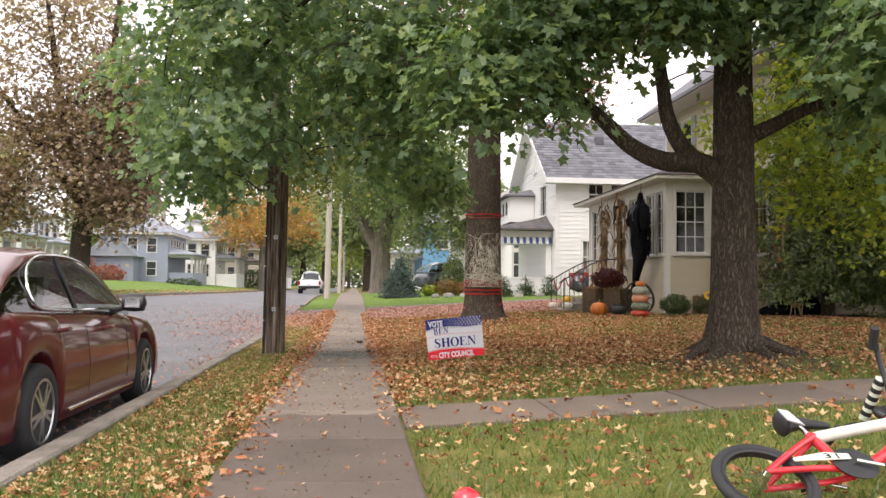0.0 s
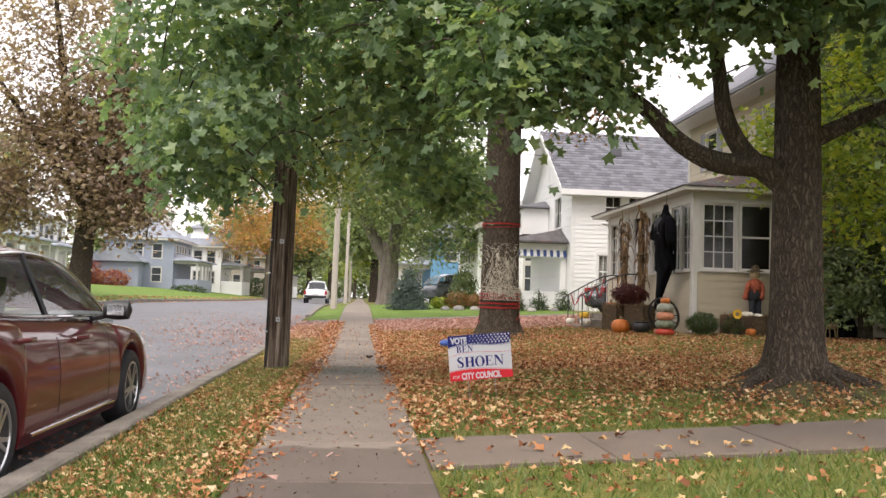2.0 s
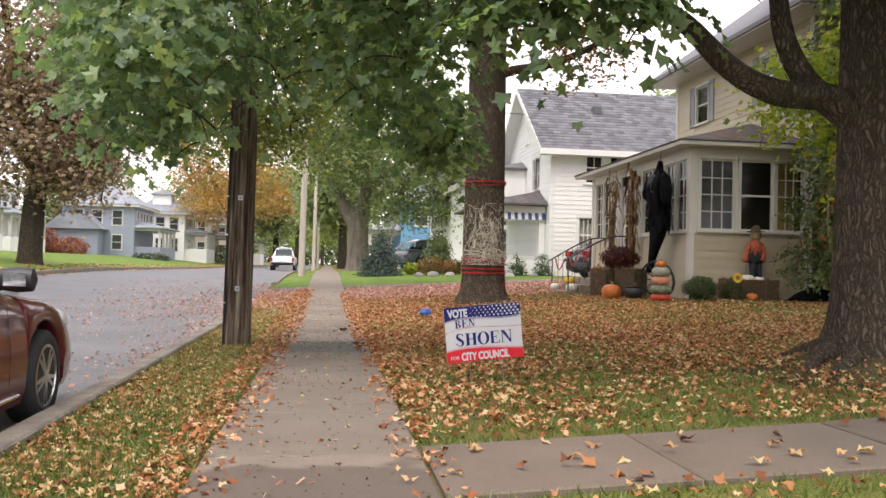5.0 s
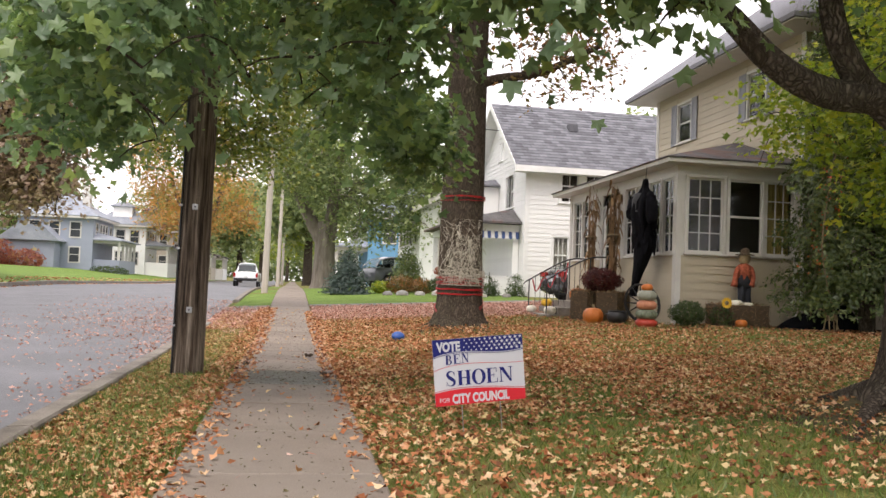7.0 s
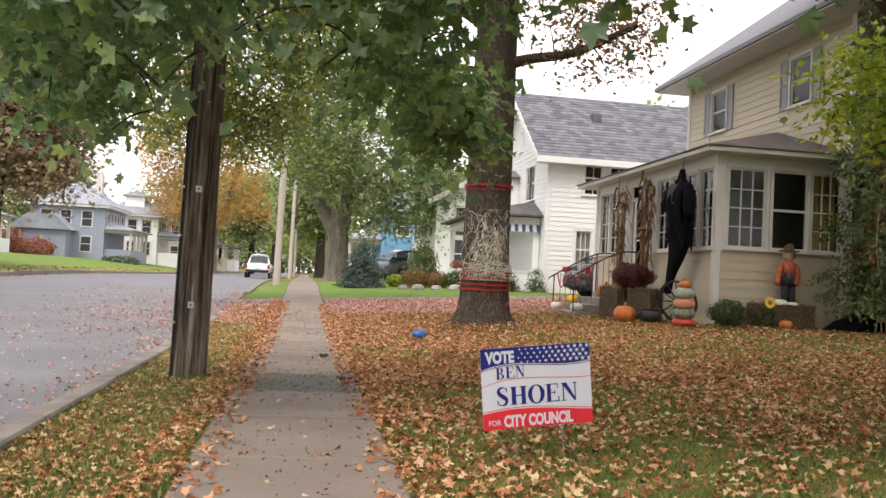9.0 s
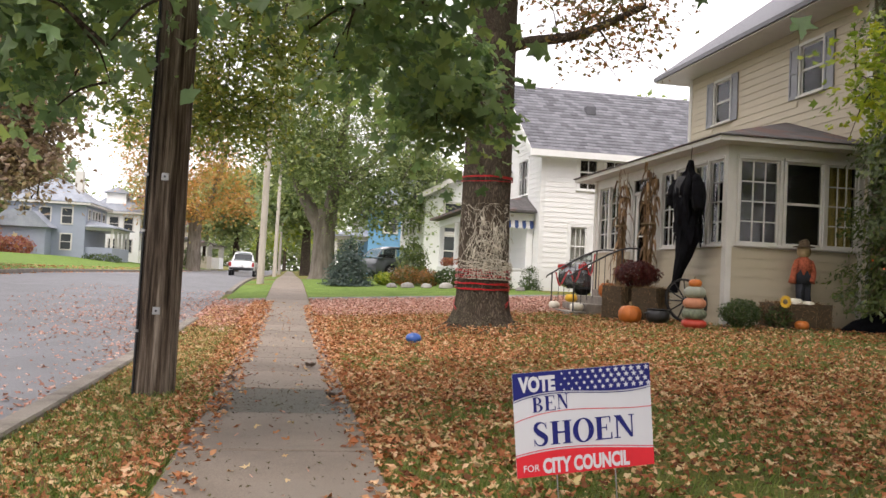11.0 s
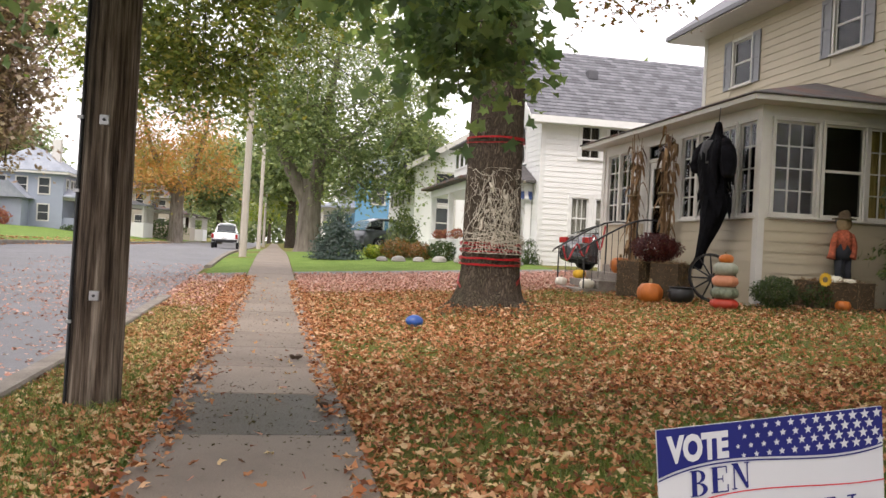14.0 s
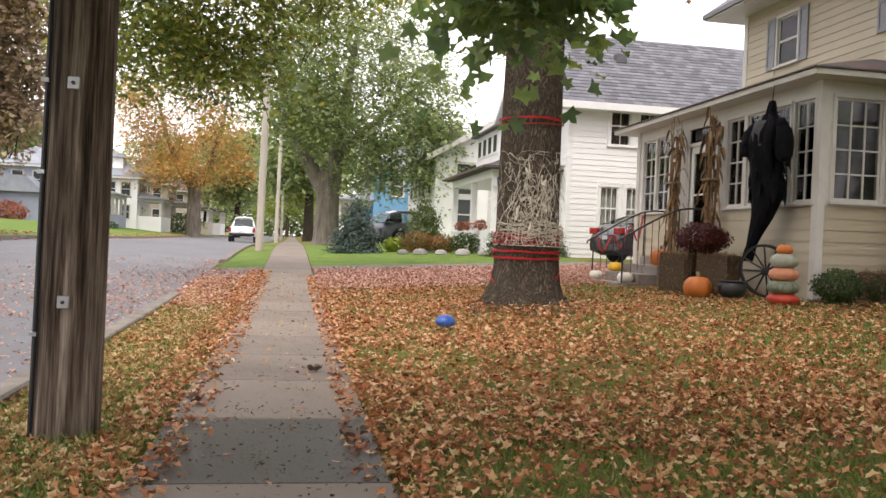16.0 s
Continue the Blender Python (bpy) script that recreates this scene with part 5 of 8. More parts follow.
# ---- yard sign ----
def lettering(text, size, at, m, parent, material, name="lettering", squeeze=1.0, bold=0.0):
    cu = bpy.data.curves.new(name, "FONT")
    cu.body, cu.size, cu.extrude, cu.offset = text, size, 0.0006, bold
    cu.resolution_u = 3
    tmp = bpy.data.objects.new(name, cu)
    scene.collection.objects.link(tmp)
    me = bpy.data.meshes.new_from_object(tmp.evaluated_get(bpy.context.evaluated_depsgraph_get()))
    bpy.data.objects.remove(tmp)
    me.materials.clear()
    me.materials.append(material)
    w = max(v.co.x for v in me.vertices) - min(v.co.x for v in me.vertices)
    lo = min(v.co.x for v in me.vertices)
    for v in me.vertices:
        v.co.x = (v.co.x - lo) * squeeze / w
    return part(name, me, material, parent, local=m @ Matrix.Translation(at))


SA, SB = Vector((0.76, 9.1)), Vector((1.36, 9.12))
SW, SH = 0.61, 0.43
ang = math.degrees(math.atan2(SB.y - SA.y, SB.x - SA.x))
sg = gz(1.06, 9.1)
sign = thing("yard_sign", (1.125, 9.13, sg), ang, "red, white and blue yard sign on wire legs", "sign", tilt=(0, -5.8))
face = pose(-SW / 2, -0.004, 0.245 - sg, 90, 0, 0)
part("panel", Shape().box((-SW / 2, -0.002, 0.245 - sg), (SW / 2, 0.002, 0.245 - sg + SH)), M_SIGNWHITE, sign)


def curve(*pts):
    k = np.polyfit([p[0] for p in pts], [p[1] for p in pts], 3)
    return lambda x: SH * float(np.polyval(k, x / SW))


def band(lo, hi, lift, material, name, n=28):
    s = Shape()
    xs = [SW * i / n for i in range(n + 1)]
    v = [(x, lo(x), lift) for x in xs] + [(x, hi(x), lift) for x in xs]
    s.add(v, [(i, i + 1, n + 2 + i, n + 1 + i) for i in range(n)])
    return part(name, s, material, sign, local=face)


def serif_letter(ch, x0, y0, w, h):
    """A roman capital with thick and thin strokes on a one-by-one square, scaled to w by h."""
    s = Shape()
    lift = [0.0]

    def quad(*p):
        lift[0] += 0.00002
        s.add([(x0 + a * w, y0 + b * h, 0.0003 + lift[0]) for a, b in p], [tuple(range(len(p)))])

    def rect(a, b, c, d):
        quad((a, c), (b, c), (b, d), (a, d))

    def bowl(cx, cy, ro, ri, to, ti, a0, a1, n=22):
        for i in range(n):
            p, q = a0 + (a1 - a0) * i / n, a0 + (a1 - a0) * (i + 1) / n
            quad((cx + ri * math.cos(p), cy + ti * math.sin(p)), (cx + ro * math.cos(p), cy + to * math.sin(p)), (cx + ro * math.cos(q), cy + to * math.sin(q)), (cx + ri * math.cos(q), cy + ti * math.sin(q)))

    def stem(a, b):
        rect(a, b, 0, 1)
        rect(a - 0.09, b + 0.09, 0, 0.045)
        rect(a - 0.09, b + 0.09, 0.955, 1)

    if ch == "H":
        stem(0.09, 0.34)
        stem(0.66, 0.91)
        rect(0.34, 0.66, 0.47, 0.54)
    elif ch == "E":
        stem(0.1, 0.37)
        rect(0.33, 0.88, 0.95, 1)
        rect(0.33, 0.95, 0, 0.05)
        rect(0.82, 0.88, 0.72, 0.95)
        rect(0.88, 0.95, 0.05, 0.28)
        rect(0.33, 0.66, 0.49, 0.545)
        rect(0.62, 0.67, 0.38, 0.65)
    elif ch == "N":
        rect(0.13, 0.2, 0, 0.95)
        rect(0.02, 0.32, 0, 0.045)
        rect(0.84, 0.91, 0.0, 1)
        rect(0.72, 1.0, 0.955, 1)
        quad((0.0, 1), (0.36, 1), (0.91, 0.08), (0.91, 0), (0.8, 0), (0.13, 0.9))
    elif ch == "O":
        bowl(0.5, 0.5, 0.5, 0.25, 0.53, 0.475, 0, 2 * math.pi, 40)
    elif ch == "B":
        stem(0.1, 0.37)
        bowl(0.4, 0.75, 0.42, 0.2, 0.25, 0.205, -math.pi / 2, math.pi / 2)
        bowl(0.4, 0.26, 0.52, 0.28, 0.26, 0.215, -math.pi / 2, math.pi / 2)
        rect(0.33, 0.4, 0.955, 1)
        rect(0.33, 0.4, 0.48, 0.535)
        rect(0.33, 0.4, 0, 0.045)
    else:
        line = smooth_path([(0.84, 0.72, 0), (0.76, 0.9, 0), (0.56, 0.985, 0), (0.3, 0.94, 0), (0.18, 0.76, 0), (0.32, 0.6, 0), (0.56, 0.47, 0), (0.8, 0.31, 0), (0.74, 0.1, 0), (0.48, 0.01, 0), (0.22, 0.08, 0), (0.1, 0.3, 0)], 4)
        wide = np.interp(np.linspace(0, 11, len(line)), range(12), (0.03, 0.06, 0.07, 0.17, 0.26, 0.29, 0.3, 0.27, 0.19, 0.07, 0.06, 0.03))
        side = []
        for i, p in enumerate(line):
            d = (line[min(i + 1, len(line) - 1)] - line[max(i - 1, 0)]).normalized()
            side.append(((p.x - d.y * wide[i] / 2, p.y + d.x * wide[i] * 0.4), (p.x + d.y * wide[i] / 2, p.y - d.x * wide[i] * 0.4)))
        for (a, b), (c, d) in zip(side, side[1:]):
            quad(a, b, d, c)
        rect(0.82, 0.86, 0.7, 0.99)
        rect(0.07, 0.11, 0.0, 0.3)
    return part("letter", s, M_SIGNBLUE, sign, local=face)


blue_edge = curve((0, 0.735), (0.15, 0.79), (0.3, 0.802), (0.5, 0.778), (0.7, 0.762), (0.85, 0.765), (1, 0.785))
red_edge = curve((0, 0.195), (0.2, 0.228), (0.4, 0.24), (0.6, 0.222), (0.8, 0.19), (1, 0.165))
mid_line = curve((0, 0.525), (0.2, 0.59), (0.4, 0.612), (0.6, 0.596), (0.8, 0.575), (1, 0.575))
band(blue_edge, lambda x: SH, 0.0002, M_SIGNBLUE, "blue_field")
band(lambda x: blue_edge(x) - 0.0085, lambda x: blue_edge(x) - 0.005, 0.0002, M_SIGNBLUE, "blue_line")
band(lambda x: 0.0, red_edge, 0.0002, M_SIGNRED, "red_field")
band(lambda x: red_edge(x) + 0.006, lambda x: red_edge(x) + 0.0095, 0.0002, M_SIGNRED, "red_line")
band(mid_line, lambda x: mid_line(x) + 0.003, 0.0002, M_SIGNRED, "red_line")
lettering("VOTE", 0.083, (0.024, 0.352, 0.0005), face, sign, M_SIGNWHITE, squeeze=0.16, bold=0.0042)
for i, ch in enumerate("BEN"):
    serif_letter(ch, 0.08 + 0.054 * i, 0.264 + 0.003 * i, 0.049, 0.062)
for i, (ch, wd) in enumerate(zip("SHOEN", (0.07, 0.094, 0.094, 0.08, 0.094))):
    serif_letter(ch, 0.076 + (0.0, 0.077, 0.175, 0.274, 0.358)[i], 0.125, wd, 0.096)
lettering("FOR", 0.04, (0.03, 0.022, 0.0005), face, sign, M_SIGNWHITE, squeeze=0.068)
lettering("CITY COUNCIL", 0.082, (0.113, 0.012, 0.0005), face, sign, M_SIGNWHITE, squeeze=0.385, bold=0.0036)
star = Shape()
pts = [((1.0 if j % 2 == 0 else 0.42) * math.sin(j * math.pi / 5), (1.0 if j % 2 == 0 else 0.42) * math.cos(j * math.pi / 5)) for j in range(10)]
star.add([(0, 0, 0)] + [(a, b, 0) for a, b in pts], [(0, 1 + (j + 1) % 10, 1 + j) for j in range(10)])
star_me = star.mesh("star", M_SIGNWHITE)
for r in range(5):
    for cidx in range(13):
        sx = 0.215 + cidx * 0.0345 + (0, 0.012, -0.006, 0.008, 0.016)[r]
        sy = SH - 0.014 - r * 0.0225
        k = 0.0062 + 0.0075 * min(1.0, max(0.0, (sx - 0.2) / 0.3))
        if sx < SW - 0.006 and sy > blue_edge(sx) + k * 0.3:
            part("star", star_me, M_SIGNWHITE, sign, local=face @ Matrix.Translation((sx, sy, 0.0006)) @ Matrix.Diagonal((k, k, 1, 1)))
for dx in (-0.13, 0.13):
    part("leg", Shape().tube([(dx, 0.004, -0.1), (dx, 0.004, 0.3)], 0.003, 6), M_WIRE, sign)


# ---- vehicles ----
def wheel_parts(car, x, y, r, side, width=0.2, spokes=10, rim=M_ALLOY):
    m = Matrix.Translation((x, y, r)) @ pose(0, 0, 0, 0, 90 * side, 0)
    w = width / 2
    prof = [(r * 0.66, -w), (r * 0.9, -w), (r * 0.98, -w * 0.75), (r, -w * 0.5), (r, w * 0.5), (r * 0.98, w * 0.75), (r * 0.9, w), (r * 0.72, w * 1.02), (r * 0.66, w * 0.9)]
    tyre = part("wheel", Shape().lathe(prof, 36, m), M_RUBBER, car, smooth=True)
    s = Shape().lathe([(r * 0.6, -w * 0.4), (r * 0.685, w * 0.97), (r * 0.63, w * 1.0), (r * 0.6, w * 0.7), (r * 0.58, w * 0.1)], 36, m, cap=False)
    part("brake_disc", Shape().lathe([(0.02, -w * 0.3), (r * 0.62, -w * 0.3), (r * 0.62, -w * 0.2), (0.02, -w * 0.2)], 24, m), M_RUBBER, tyre)
    part("rim", s, rim, tyre, smooth=True)
    sp = Shape().lathe([(0.02, w * 0.55), (0.055, w * 0.95), (0.02, w * 1.0)], 14, m)
    for i in range(spokes):
        a = 2 * math.pi * (i // 2) / (spokes / 2) + (0.17 if i % 2 else -0.17)
        q = m @ pose(0, 0, 0, 0, 0, math.degrees(a))
        sp.add([q @ Vector(v) for v in ((0.03, -0.017, w * 1.0), (0.03, 0.017, w * 1.0), (r * 0.64, 0.011, w * 0.93), (r * 0.64, -0.011, w * 0.93), (0.03, -0.015, w * 0.6), (0.03, 0.015, w * 0.6), (r * 0.64, 0.009, w * 0.5), (r * 0.64, -0.009, w * 0.5))],
               [(0, 1, 2, 3), (7, 6, 5, 4), (0, 4, 5, 1), (3, 2, 6, 7), (0, 3, 7, 4), (1, 5, 6, 2)])
    part("spokes", sp, rim, tyre)


def vehicle(name, at, turn, label, paint, length=4.8, half=0.9, r=0.335, wheels=(0.98, 3.84), belt=None, roof=None, glass_keys=None, low=0.2, rims=M_ALLOY, pickup=False):
    """A car with its nose along +y. belt: (y, z) of the shoulder line; roof: (y, z) of the cabin's outline; the body is lofted over stations."""
    car = thing(name, at, turn, label, "car" if not pickup else "pickup truck")
    ys = sorted(set([round(v, 3) for v in np.linspace(0, length, 49)] + [round(w + r * 1.22 * math.cos(a), 3) for w in wheels for a in np.linspace(0, math.pi, 17)]))
    bl = np.array(belt)
    s = Shape()
    sec = 0
    for yv in ys:
        zb = float(np.interp(yv, bl[:, 0], bl[:, 1]))
        e = min(yv, length - yv)
        taper = 1 - 0.16 * max(0.0, 1 - e / 0.7) ** 2.2
        hw = half * taper
        low_z = low + 0.1 * max(0.0, 1 - e / 0.35)
        arch = low_z
        for w in wheels:
            if abs(yv - w) < r * 1.22:
                arch = max(arch, r + math.sqrt(max(0.0, (r * 1.2) ** 2 - (yv - w) ** 2)) * 0.98)
        arch = min(arch, zb - 0.1)
        def zz(f):
            return arch + (zb - arch) * f
        hs = hw
        prof = [(hs - 0.28, arch + 0.0), (hs - 0.03, arch), (hs, zz(0.12)), (hs + 0.012, zz(0.4)), (hs, zz(0.62)), (hs - 0.02, zz(0.8)), (hs - 0.06, zz(0.93)), (hs - 0.13, zb), (hs * 0.45, zb + 0.03), (0, zb + 0.04)]
        ring = prof + [(-a, b) for a, b in prof[::-1][1:]]
        sec = len(ring)
        s.v += [(a, yv, b) for a, b in ring]
    n = len(ys)
    s.f = [(i * sec + k, i * sec + k + 1, (i + 1) * sec + k + 1, (i + 1) * sec + k) for i in range(n - 1) for k in range(sec - 1)]
    s.f += [tuple(range(sec)), tuple(range((n - 1) * sec, n * sec))[::-1]]
    body = part("body", s, paint, car, smooth=True)
    part("underbody", Shape().box((-half + 0.22, 0.25, low), (half - 0.22, length - 0.25, 0.62)), M_RUBBER, car)
    # cabin: roof skin and glass band
    rf = np.array(roof)
    ry = [round(v, 3) for v in np.linspace(rf[0, 0], rf[-1, 0], 41)]
    g, skin = Shape(), Shape()
    gsec = ssec = 0
    for yv in ry:
        zr = float(np.interp(yv, rf[:, 0], rf[:, 1]))
        zb = float(np.interp(yv, bl[:, 0], bl[:, 1])) - 0.01
        zr = max(zr, zb + 0.035)
        k = (zr - zb) / (rf[:, 1].max() - zb)
        b0 = half - 0.115
        t0 = b0 - 0.24 * k
        rg = [(b0, zb), (b0 - (b0 - t0) * 0.5 + 0.02, zb + (zr - zb) * 0.5), (t0, zr - 0.05 * k)]
        ring = rg + [(-a, c) for a, c in rg[::-1]]
        gsec = len(ring)
        g.v += [(a, yv, c) for a, c in ring]
        sk = [(t0 + 0.012, zr - 0.075 * k), (t0 - 0.015, zr - 0.03 * k), (t0 - 0.12, zr + 0.002), (t0 * 0.4, zr + 0.02 * k), (0, zr + 0.025 * k)]
        ring = sk + [(-a, c) for a, c in sk[::-1][1:]]
        ssec = len(ring)
        skin.v += [(a, yv, c) for a, c in ring]
    m = len(ry)
    g.f = [(i * gsec + k, i * gsec + k + 1, (i + 1) * gsec + k + 1, (i + 1) * gsec + k) for i in range(m - 1) for k in range(gsec - 1) if k != 2]
    part("side_glass", g, M_CARGLASS, car, "tinted window glass", smooth=True)
    a, b = glass_keys
    ia = min(range(m), key=lambda i: abs(ry[i] - a))
    ib = min(range(m), key=lambda i: abs(ry[i] - b))
    sk2 = Shape()
    sk2.v = skin.v
    sk2.f = [(i * ssec + k, i * ssec + k + 1, (i + 1) * ssec + k + 1, (i + 1) * ssec + k) for i in range(m - 1) for k in range(ssec - 1) if ia <= i < ib or k in (0, 1, ssec - 2, ssec - 3)]
    part("roof", sk2, paint, car, smooth=True)
    sg2 = Shape()
    sg2.v = skin.v
    sg2.f = [(i * ssec + k, i * ssec + k + 1, (i + 1) * ssec + k + 1, (i + 1) * ssec + k) for i in range(m - 1) for k in range(ssec - 1) if not (ia <= i < ib or k in (0, 1, ssec - 2, ssec - 3))]
    for half_f, nm in (([q for q in sg2.f if q[0] < ia * ssec], "rear_screen"), ([q for q in sg2.f if q[0] >= ia * ssec], "windscreen")):
        used = sorted({i for q in half_f for i in q})
        idx = {u: i for i, u in enumerate(used)}
        one = Shape()
        one.v, one.f = [sg2.v[u] for u in used], [tuple(idx[i] for i in q) for q in half_f]
        if one.f:
            me = one.mesh(nm, M_CARGLASS, True)
            part(nm, me, M_CARGLASS, car)
    part("interior", Shape().box((-half + 0.2, rf[0, 0] + 0.5, 0.5), (half - 0.2, rf[-1, 0] - 0.5, 0.95)).box((-half + 0.25, (a + b) / 2 - 0.5, 0.95), (-0.1, (a + b) / 2 - 0.38, 1.25)).box((0.1, (a + b) / 2 - 0.5, 0.95), (half - 0.25, (a + b) / 2 - 0.38, 1.25)), M_DARKIN, car)
    for sd in (-1, 1):
        for w in wheels:
            wheel_parts(car, sd * (half - 0.09), w, r, sd, rim=rims)
    return car


def side_trim(car, half, paint, belt, pillars, handles, mirror, lamps):
    """Handles, pillars, bright belt line, mirrors and lamps on both flanks."""
    bl = np.array(belt)
    for sd in (-1, 1):
        for yv in handles:
            z = float(np.interp(yv, bl[:, 0], bl[:, 1])) - 0.13
            part("door_handle", Shape().tube([(sd * (half - 0.01), yv - 0.1, z), (sd * (half + 0.03), yv - 0.07, z + 0.005), (sd * (half + 0.03), yv + 0.07, z + 0.005), (sd * (half - 0.01), yv + 0.1, z)], 0.016, 8), paint, car, smooth=True)
        for pts in pillars:
            part("pillar", Shape().tube([(sd * x, yy, z) for x, yy, z in pts], 0.022, 6), M_BLACK, car)
        x, yy, z = mirror
        mm = Shape().lathe([(0.01, -0.1), (0.07, -0.085), (0.085, 0.0), (0.075, 0.08), (0.01, 0.1)], 14, Matrix.Translation((sd * x, yy, z)) @ pose(0, 0, 0, 0, 90, 0) @ Matrix.Diagonal((0.95, 0.7, 1.15, 1)))
        mo = part("mirror", mm, M_BLACK, car, "black door mirror", smooth=True)
        part("mirror_arm", Shape().tube([(sd * (half - 0.13), yy + 0.02, z - 0.08), (sd * (x - 0.04), yy, z - 0.03)], 0.025, 8), M_BLACK, mo)
        part("mirror_glass", Shape().box((sd * x - 0.065, yy - 0.0605, z - 0.04), (sd * x + 0.065, yy - 0.058, z + 0.04)), M_CHROME, mo)
        part("door_seam", Shape().tube([(sd * (half + 0.008), lamps[2], 0.35), (sd * (half + 0.012), lamps[2], 0.6), (sd * (half - 0.02), lamps[2], 0.84), (sd * (half - 0.1), lamps[2], 0.93)], 0.0022, 5), M_BLACK, car)
        part("door_seam", Shape().tube([(sd * (half + 0.008), lamps[3], 0.35), (sd * (half + 0.012), lamps[3], 0.6), (sd * (half - 0.02), lamps[3], 0.84), (sd * (half - 0.1), lamps[3], 0.93)], 0.0022, 5), M_BLACK, car)


BELT = [(0, 0.72), (0.15, 0.95), (0.6, 1.02), (1.2, 1.0), (2.4, 0.965), (3.3, 0.93), (3.9, 0.87), (4.5, 0.74), (4.75, 0.6), (4.8, 0.5)]
ROOF = [(0.35, 1.03), (1.05, 1.3), (1.55, 1.43), (2.1, 1.475), (2.6, 1.455), (2.95, 1.36), (3.6, 1.0)]
rx = -2.14 - 0.86
red = vehicle("sedan", (rx, 5.08, gz(-3.0, 6.5) - 0.015), 0, "dark red four-door sedan parked at the kerb", M_CARRED, 4.85, 0.9, 0.33, (0.98, 3.84), BELT, ROOF, (1.2, 2.85))
side_trim(red, 0.9, M_CARRED, BELT, [[(0.78, 2.02, 0.98), (0.6, 1.98, 1.42)]], (1.35, 2.45), (0.98, 3.0, 1.03), (0, 0, 1.98, 3.12))
for sd in (-1, 1):
    part("window_trim", Shape().tube(smooth_path([(sd * 0.775, 3.42, 0.975), (sd * 0.785, 2.4, 0.99), (sd * 0.785, 1.3, 1.02), (sd * 0.765, 1.12, 1.08), (sd * 0.69, 1.2, 1.24), (sd * 0.61, 1.5, 1.375), (sd * 0.575, 2.0, 1.43), (sd * 0.59, 2.6, 1.4), (sd * 0.66, 3.0, 1.26), (sd * 0.77, 3.4, 0.99)], 4), 0.011, 6), M_CHROME, red, "bright chrome window surround", smooth=True)
    part("sill_trim", Shape().tube([(sd * 0.905, 1.5, 0.27), (sd * 0.905, 3.3, 0.27)], 0.014, 6), M_CHROME, red)
    part("headlamp", Shape().lathe([(0.02, -0.02), (0.12, 0.0), (0.1, 0.05), (0.02, 0.07)], 14, Matrix.Translation((sd * 0.72, 4.55, 0.66)) @ pose(0, 0, 0, -70, 0, -sd * 25)), M_LAMPCLEAR, red, smooth=True)
    part("tail_lamp", Shape().box((sd * 0.74 - 0.1, -0.01, 0.72), (sd * 0.74 + 0.06, 0.12, 0.88)), M_LAMPRED, red, bevel=0.02)
SBELT = [(0, 0.75), (0.12, 1.0), (0.6, 1.06), (2.4, 1.03), (3.4, 1.0), (4.1, 0.92), (4.5, 0.8), (4.6, 0.6)]
SROOF = [(0.08, 1.08), (0.45, 1.5), (1.0, 1.64), (1.9, 1.68), (2.6, 1.6), (3.5, 1.06)]
suv = vehicle("estate_car", (3.9, 50.5, gz(4.5, 51) + 0.03), -62, "dark grey estate car parked on a drive", M_CARGREY, 4.6, 0.9, 0.33, (0.85, 3.6), SBELT, SROOF, (0.6, 2.5))
side_trim(suv, 0.9, M_CARGREY, SBELT, [[(0.78, 1.9, 1.02), (0.6, 1.85, 1.6)]], (1.2, 2.3), (0.98, 2.9, 1.1), (0, 0, 1.9, 2.95))
dark = vehicle("sedan", (7.75, 29.0, gz(8.2, 29) + 0.0), -80, "black car parked on the drive, rear lamps showing", M_CARBLACK, 4.5, 0.88, 0.32, (0.85, 3.55), BELT, ROOF, (1.2, 2.85))
for sd in (-1, 1):
    part("tail_lamp", Shape().box((sd * 0.62 - 0.18, -0.012, 0.74), (sd * 0.62 + 0.16, 0.1, 0.9)), M_LAMPRED, dark, bevel=0.02)
part("number_plate", Shape().box((-0.16, -0.02, 0.6), (0.16, 0.02, 0.7)), M_SIGNWHITE, dark)
PBELT = [(0, 0.9), (0.05, 1.15), (2.0, 1.17), (2.1, 1.18), (4.0, 1.15), (5.2, 1.1), (5.5, 0.9), (5.6, 0.7)]
PROOF = [(2.0, 1.2), (2.15, 1.8), (2.6, 1.9), (3.4, 1.88), (4.2, 1.2)]
truck = vehicle("pickup_truck", (-3.75, 71.5, gz(-3.75, 73)), 0, "white pickup truck parked along the street", M_CARWHITE, 5.6, 0.98, 0.4, (1.1, 4.4), PBELT, PROOF, (2.25, 3.4), low=0.45, pickup=True)
for sd in (-1, 1):
    part("tail_lamp", Shape().box((sd * 0.85 - 0.1, -0.03, 0.75), (sd * 0.85 + 0.08, 0.06, 1.08)), M_LAMPRED, truck)
part("rear_window", Shape().box((-0.66, 2.02, 1.3), (0.66, 2.12, 1.72)), M_DARKGLASS, truck, "dark rear cab window", bevel=0.02)
part("bumper", Shape().box((-0.9, -0.12, 0.5), (0.9, 0.02, 0.68)), M_RUBBER, truck, bevel=0.03)
part("number_plate", Shape().box((-0.16, -0.03, 0.72), (0.16, -0.005, 0.8)), M_CHROME, truck)


